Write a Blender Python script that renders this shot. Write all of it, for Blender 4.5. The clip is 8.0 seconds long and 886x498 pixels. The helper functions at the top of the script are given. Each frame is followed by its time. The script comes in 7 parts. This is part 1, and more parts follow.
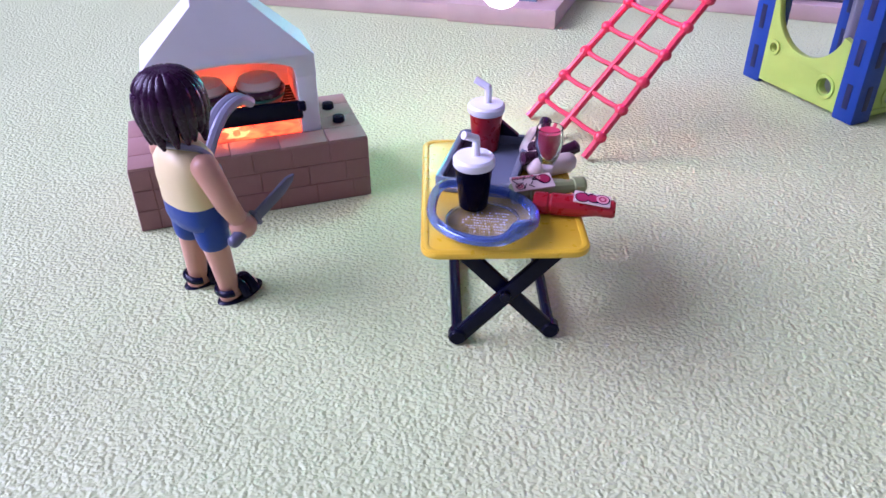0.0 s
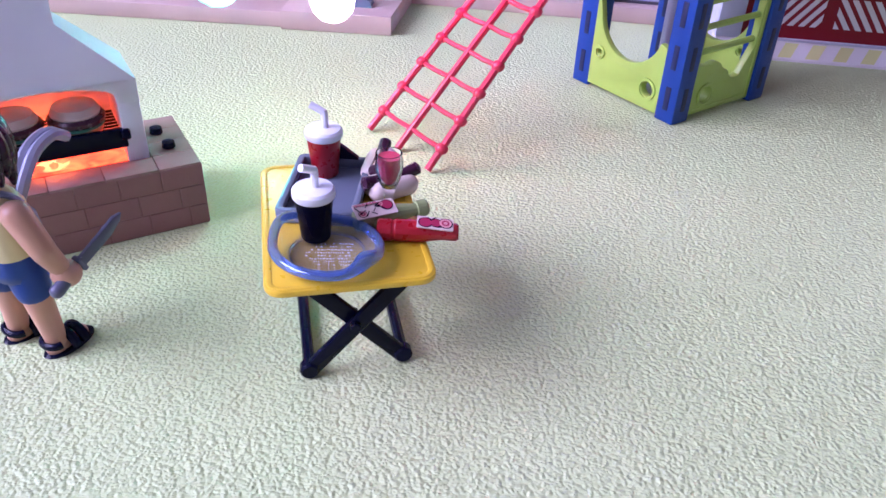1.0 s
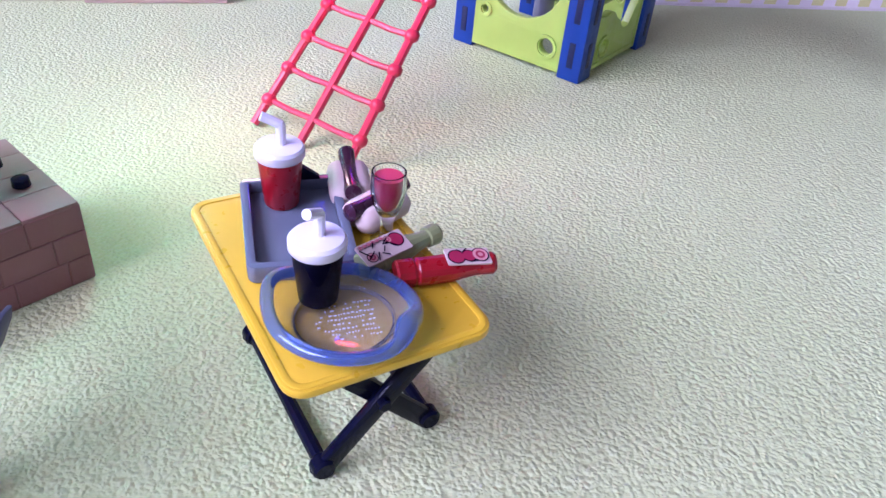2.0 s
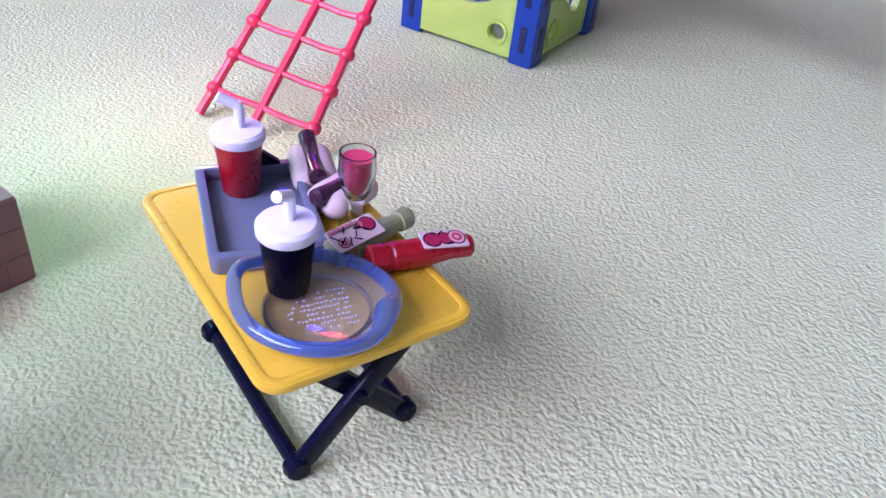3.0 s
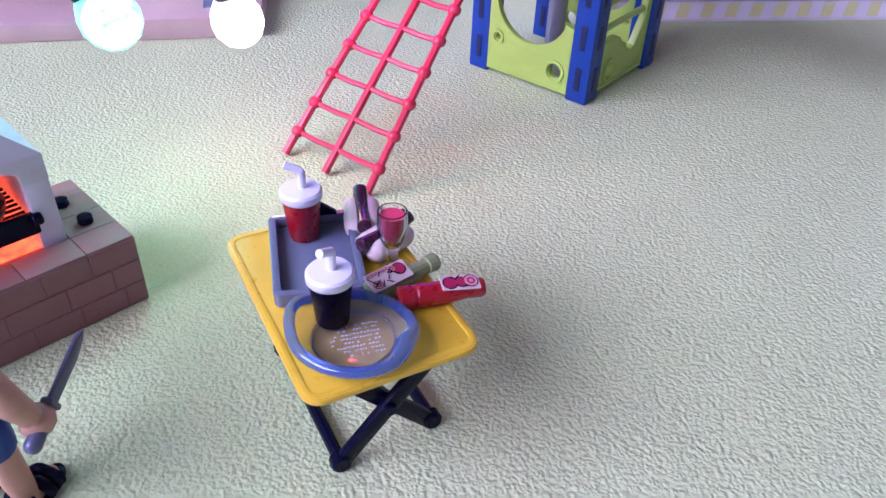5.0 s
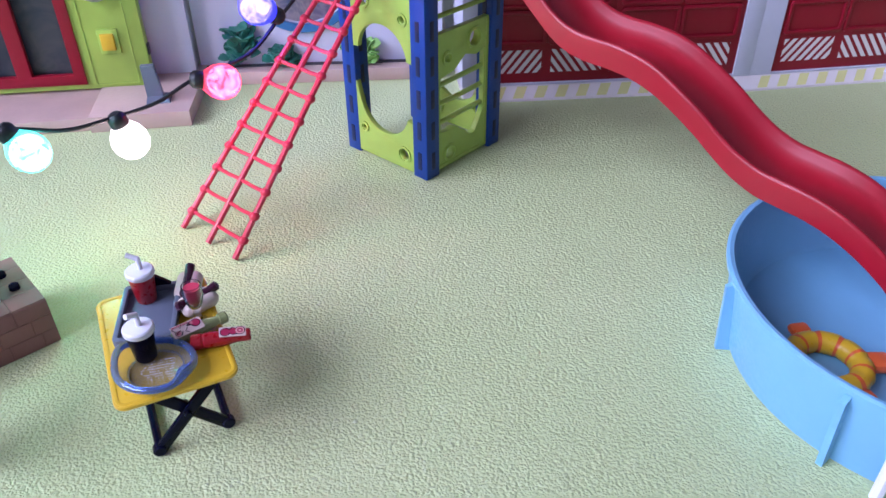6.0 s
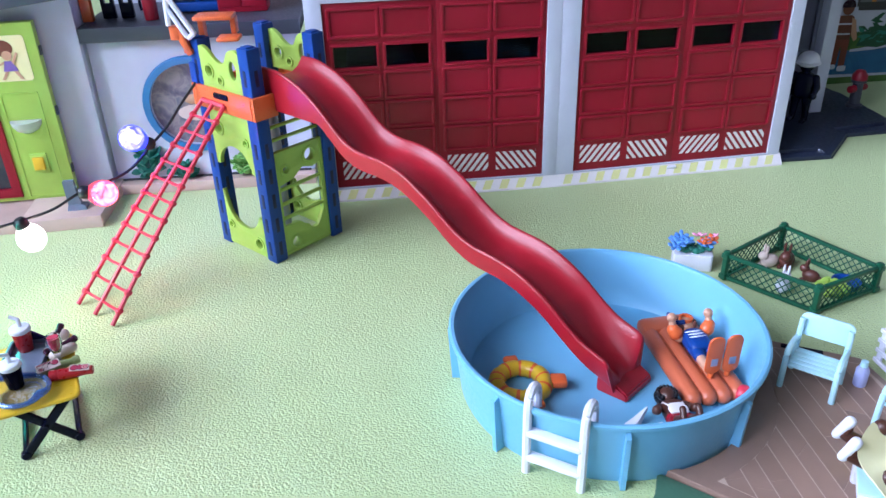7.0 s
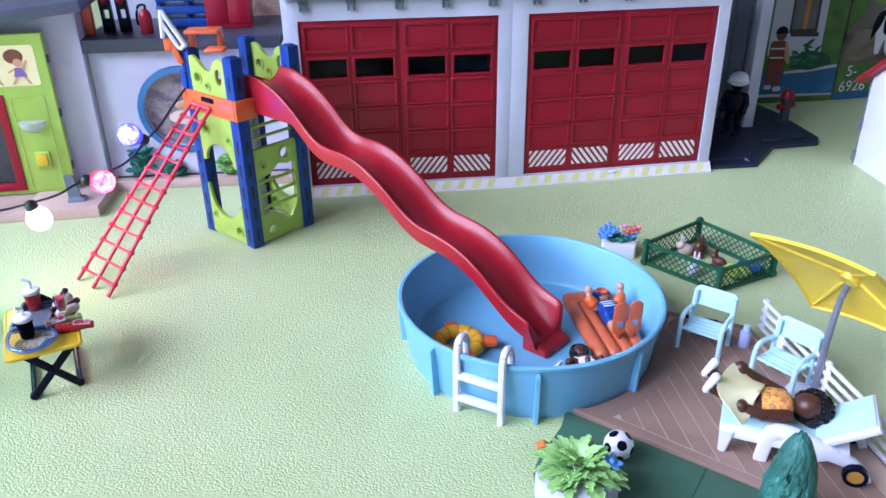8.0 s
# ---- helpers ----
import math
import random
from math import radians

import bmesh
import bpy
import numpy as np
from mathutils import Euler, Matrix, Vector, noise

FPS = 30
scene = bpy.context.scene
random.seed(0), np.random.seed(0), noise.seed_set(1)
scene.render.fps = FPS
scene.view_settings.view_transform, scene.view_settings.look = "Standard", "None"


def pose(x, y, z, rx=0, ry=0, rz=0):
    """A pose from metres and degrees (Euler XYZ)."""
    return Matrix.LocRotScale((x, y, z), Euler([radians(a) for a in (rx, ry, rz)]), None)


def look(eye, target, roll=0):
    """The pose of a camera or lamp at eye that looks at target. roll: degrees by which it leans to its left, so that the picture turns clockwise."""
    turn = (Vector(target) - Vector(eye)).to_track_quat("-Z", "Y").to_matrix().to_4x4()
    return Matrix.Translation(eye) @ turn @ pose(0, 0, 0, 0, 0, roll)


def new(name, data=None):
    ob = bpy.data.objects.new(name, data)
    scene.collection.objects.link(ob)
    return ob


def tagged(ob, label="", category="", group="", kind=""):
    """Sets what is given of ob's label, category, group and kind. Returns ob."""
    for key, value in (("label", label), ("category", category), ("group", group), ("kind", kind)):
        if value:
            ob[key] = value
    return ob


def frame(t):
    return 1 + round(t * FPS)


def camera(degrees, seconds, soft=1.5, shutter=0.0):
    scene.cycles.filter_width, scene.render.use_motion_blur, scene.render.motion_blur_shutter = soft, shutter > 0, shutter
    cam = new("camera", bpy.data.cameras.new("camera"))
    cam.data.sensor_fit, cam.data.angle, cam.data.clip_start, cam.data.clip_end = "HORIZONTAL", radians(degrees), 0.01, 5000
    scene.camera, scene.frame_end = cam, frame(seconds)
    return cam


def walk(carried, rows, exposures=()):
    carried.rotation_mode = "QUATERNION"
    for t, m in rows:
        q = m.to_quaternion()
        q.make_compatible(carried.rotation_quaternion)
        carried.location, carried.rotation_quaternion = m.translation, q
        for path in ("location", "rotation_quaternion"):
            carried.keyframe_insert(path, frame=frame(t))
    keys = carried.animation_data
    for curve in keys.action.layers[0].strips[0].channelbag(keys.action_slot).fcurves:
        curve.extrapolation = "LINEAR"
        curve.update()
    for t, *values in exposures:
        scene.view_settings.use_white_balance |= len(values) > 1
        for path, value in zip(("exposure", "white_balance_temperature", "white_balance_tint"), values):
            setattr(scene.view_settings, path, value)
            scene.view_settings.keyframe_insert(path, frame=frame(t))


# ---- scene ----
cam = camera(59.4, 8.0, 1.5)
ROWS = [
    (0.0, 0.00025, 0.00097, 0.14864, -0.333, -33.591, 0.422),
    (0.5, 0.00496, -0.00123, 0.15553, -4.679, -33.76, -0.649),
    (1.0, 0.0038, 0.00859, 0.15555, -11.325, -34.022, -2.137),
    (1.5, -0.02687, 0.05785, 0.14962, -21.619, -35.695, -3.478),
    (3.0, -0.03838, 0.08225, 0.13422, -33.784, -36.249, -5.854),
    (3.5, -0.03879, 0.07172, 0.14074, -32.872, -36.371, -4.915),
    (4.0, -0.03715, 0.06772, 0.144, -31.606, -36.63, -4.224),
    (5.5, -0.03156, 0.02338, 0.19612, -25.541, -36.628, -0.734),
    (6.0, 0.01974, -0.05405, 0.24099, -25.137, -35.428, 0.298),
    (6.5, 0.06311, -0.1358, 0.27868, -25.947, -32.233, 1.433),
    (7.0, 0.07403, -0.21354, 0.29504, -26.23, -28.344, 1.596),
    (7.5, 0.06687, -0.26921, 0.30489, -26.26, -26.915, 0.947),
    (8.0, 0.05991, -0.30168, 0.30693, -26.721, -26.72, 0.612),
]
EXPOSURES = [(0.0, -0.34, 5340, 60), (1.1, -0.19, 5340, 60), (1.7, -0.21, 5320, 58), (3.0, -0.29, 5275, 64), (4.2, -0.28, 5240, 65), (5.6, -0.53, 5290, 56), (6.1, -0.44, 5410, 33), (6.4, -0.34, 5350, 16), (7.2, -0.04, 5315, 21), (8.0, -0.03, 5290, 26)]
walk(cam, [(t, pose(x, y, z, 90 + pitch, roll, yaw)) for t, x, y, z, yaw, pitch, roll in ROWS], EXPOSURES)

# ---- light: daylight from the left, through an added window ----
world = bpy.data.worlds.new("daylight")
scene.world = world
world.use_nodes = True
sky = world.node_tree.nodes.new("ShaderNodeTexSky")
sky.sky_type, sky.sun_disc = "NISHITA", False
sky.sun_elevation, sky.sun_rotation = radians(42), radians(-90)
world.node_tree.links.new(sky.outputs[0], world.node_tree.nodes["Background"].inputs[0])
world.node_tree.nodes["Background"].inputs[1].default_value = 0.1


def area_lamp(name, eye, target, sx, sy, watts, colour):
    data = bpy.data.lights.new(name, "AREA")
    data.shape, data.size, data.size_y, data.energy, data.color = "RECTANGLE", sx, sy, watts, colour
    ob = new(name, data)
    ob.matrix_world = look(eye, target)
    return ob


area_lamp("west_daylight", (-2.36, 0.15, 1.82), (0.35, 0.15, 0.1), 2.9, 1.75, 208, (0.91, 0.955, 1.0))

# ---- helpers: everything below is laid out in centimetres ----
CM = 0.01


def lum(c):
    return (*c, 1.0)


def nodes_of(name):
    m = bpy.data.materials.new(name)
    m.use_nodes = True
    return m, m.node_tree.nodes, m.node_tree.links, m.node_tree.nodes["Principled BSDF"]


def noise_node(n, l, scale, detail=3.0, rough=0.5, distort=0.0):
    tc = n.new("ShaderNodeTexCoord")
    t = n.new("ShaderNodeTexNoise")
    t.inputs["Scale"].default_value, t.inputs["Detail"].default_value = scale, detail
    t.inputs["Roughness"].default_value, t.inputs["Distortion"].default_value = rough, distort
    l.new(tc.outputs["Object"], t.inputs["Vector"])
    return t


def mix_colour(n, l, fac, a, b):
    m = n.new("ShaderNodeMix")
    m.data_type = "RGBA"
    if isinstance(fac, float):
        m.inputs[0].default_value = fac
    else:
        l.new(fac, m.inputs[0])
    for i, c in ((6, a), (7, b)):
        if isinstance(c, tuple):
            m.inputs[i].default_value = lum(c)
        else:
            l.new(c, m.inputs[i])
    return m.outputs[2]


def ramp(n, l, src, lo, hi, a=0.0, b=1.0):
    r = n.new("ShaderNodeMapRange")
    r.inputs[1].default_value, r.inputs[2].default_value = lo, hi
    r.inputs[3].default_value, r.inputs[4].default_value = a, b
    l.new(src, r.inputs[0])
    return r.outputs[0]


def bump(n, l, p, height, strength, distance):
    b = n.new("ShaderNodeBump")
    b.inputs["Strength"].default_value, b.inputs["Distance"].default_value = strength, distance
    l.new(height, b.inputs["Height"])
    l.new(b.outputs[0], p.inputs["Normal"])
    return b


def plastic(name, c, rough=0.34, vary=0.10, grain=0.12, sss=0.0, metal=0.0, coat=0.0, spec=0.5, scuff=1.0):
    """Moulded plastic: faint mottling, scuffs in the gloss, a fine grain."""
    m, n, l, p = nodes_of(name)
    big = noise_node(n, l, 35, 3)
    small = noise_node(n, l, 420, 2)
    dark = tuple(v * (1 - vary) for v in c)
    light = tuple(min(1.0, v * (1 + vary * 0.7)) for v in c)
    l.new(mix_colour(n, l, ramp(n, l, big.outputs["Fac"], 0.3, 0.7), dark, light), p.inputs["Base Color"])
    l.new(ramp(n, l, small.outputs["Fac"], 0.3, 0.75, rough - 0.06 * scuff, rough + 0.12 * scuff), p.inputs["Roughness"])
    p.inputs["Metallic"].default_value = metal
    p.inputs["Coat Weight"].default_value = coat
    p.inputs["Specular IOR Level"].default_value = spec
    if sss:
        p.inputs["Subsurface Weight"].default_value = sss
        p.inputs["Subsurface Radius"].default_value = (0.004, 0.003, 0.002)
        p.inputs["Subsurface Scale"].default_value = 0.3
    if grain:
        bump(n, l, p, small.outputs["Fac"], grain, 0.0002)
    return m


def clear(name, c, rough=0.03, ior=1.45, through_light=1.0, coat=0.0):
    m, n, l, p = nodes_of(name)
    p.inputs["Base Color"].default_value = lum(c)
    p.inputs["Roughness"].default_value = rough
    p.inputs["IOR"].default_value = ior
    p.inputs["Transmission Weight"].default_value = through_light
    p.inputs["Coat Weight"].default_value = coat
    return m


def glowing(name, c, strength, core=None, dim=1.0):
    """A lit globe: bright in the middle of its pattern, coloured between."""
    m, n, l, p = nodes_of(name)
    t = noise_node(n, l, 130, 1.5, 0.5, 1.2)
    col = mix_colour(n, l, ramp(n, l, t.outputs["Fac"], 0.34, 0.68), tuple(v * dim for v in c), core or c)
    l.new(col, p.inputs["Emission Color"])
    p.inputs["Emission Strength"].default_value = strength
    p.inputs["Base Color"].default_value = lum(tuple(v * 0.6 for v in c))
    p.inputs["Roughness"].default_value = 0.1
    return m


def frosted(name, c, glow, strength):
    """A tinted globe, lit from inside."""
    m, n, l, p = nodes_of(name)
    t = noise_node(n, l, 260, 2, 0.5, 1.2)
    p.inputs["Base Color"].default_value = lum(c)
    l.new(ramp(n, l, t.outputs["Fac"], 0.35, 0.65, 0.30, 0.62), p.inputs["Roughness"])
    p.inputs["Transmission Weight"].default_value = 1.0
    p.inputs["IOR"].default_value = 1.15
    p.inputs["Emission Color"].default_value = lum(glow)
    p.inputs["Emission Strength"].default_value = strength
    bump(n, l, p, t.outputs["Fac"], 0.5, 0.001)
    return m


def mat_floor():
    m, n, l, p = nodes_of("embossed_green_vinyl")
    worm = noise_node(n, l, 620, 1.2, 0.45, 0.25)
    cell = n.new("ShaderNodeTexVoronoi")
    cell.feature = "SMOOTH_F1"
    cell.inputs["Scale"].default_value, cell.inputs["Smoothness"].default_value = 840, 0.6
    wob = noise_node(n, l, 260, 2)
    warp = n.new("ShaderNodeVectorMath")
    warp.operation = "MULTIPLY_ADD"
    l.new(wob.outputs["Color"], warp.inputs[0])
    warp.inputs[1].default_value = (0.0016, 0.0016, 0.0)
    l.new(n.new("ShaderNodeTexCoord").outputs["Object"], warp.inputs[2])
    l.new(warp.outputs[0], cell.inputs["Vector"])
    fine = noise_node(n, l, 1100, 2)
    broad = noise_node(n, l, 9, 3)
    col = mix_colour(n, l, ramp(n, l, broad.outputs["Fac"], 0.3, 0.7), (0.465, 0.555, 0.252), (0.505, 0.595, 0.285))
    l.new(mix_colour(n, l, ramp(n, l, worm.outputs["Fac"], 0.35, 0.65, 0.0, 0.35), col, (0.55, 0.645, 0.375)), p.inputs["Base Color"])
    l.new(ramp(n, l, broad.outputs["Fac"], 0.3, 0.7, 0.42, 0.55), p.inputs["Roughness"])
    add = n.new("ShaderNodeMath")
    add.operation = "MULTIPLY_ADD"
    l.new(fine.outputs["Fac"], add.inputs[0])
    add.inputs[1].default_value = 0.06
    l.new(ramp(n, l, worm.outputs["Fac"], 0.25, 0.75, 0.0, 0.75), add.inputs[2])
    pile = n.new("ShaderNodeMath")
    pile.operation = "MULTIPLY_ADD"
    l.new(cell.outputs["Distance"], pile.inputs[0])
    pile.inputs[1].default_value = -1.5
    l.new(add.outputs[0], pile.inputs[2])
    bump(n, l, p, pile.outputs[0], 0.56, 0.00072)
    return m


def brick_like(name, c1, c2, rough=0.5):
    """Toy masonry colour, each piece a little different."""
    m, n, l, p = nodes_of(name)
    info = n.new("ShaderNodeObjectInfo")
    big = noise_node(n, l, 60, 4)
    base = mix_colour(n, l, info.outputs["Random"], c1, c2)
    l.new(mix_colour(n, l, ramp(n, l, big.outputs["Fac"], 0.35, 0.7, 0.0, 0.5), base, tuple(v * 0.8 for v in c1)), p.inputs["Base Color"])
    p.inputs["Roughness"].default_value = rough
    bump(n, l, p, noise_node(n, l, 500, 3).outputs["Fac"], 0.25, 0.0003)
    return m


def printed(name, stops, scale=60.0):
    """A mottled print, as on a sticker sheet behind a pane."""
    m, n, l, p = nodes_of(name)
    t = noise_node(n, l, scale, 3, 0.6, 0.6)
    r = n.new("ShaderNodeValToRGB")
    r.color_ramp.elements[0].color, r.color_ramp.elements[1].color = lum(stops[0][1]), lum(stops[-1][1])
    r.color_ramp.elements[0].position, r.color_ramp.elements[1].position = stops[0][0], stops[-1][0]
    for pos, c in stops[1:-1]:
        r.color_ramp.elements.new(pos).color = lum(c)
    l.new(t.outputs["Fac"], r.inputs[0])
    l.new(r.outputs[0], p.inputs["Base Color"])
    p.inputs["Roughness"].default_value = 0.45
    return m


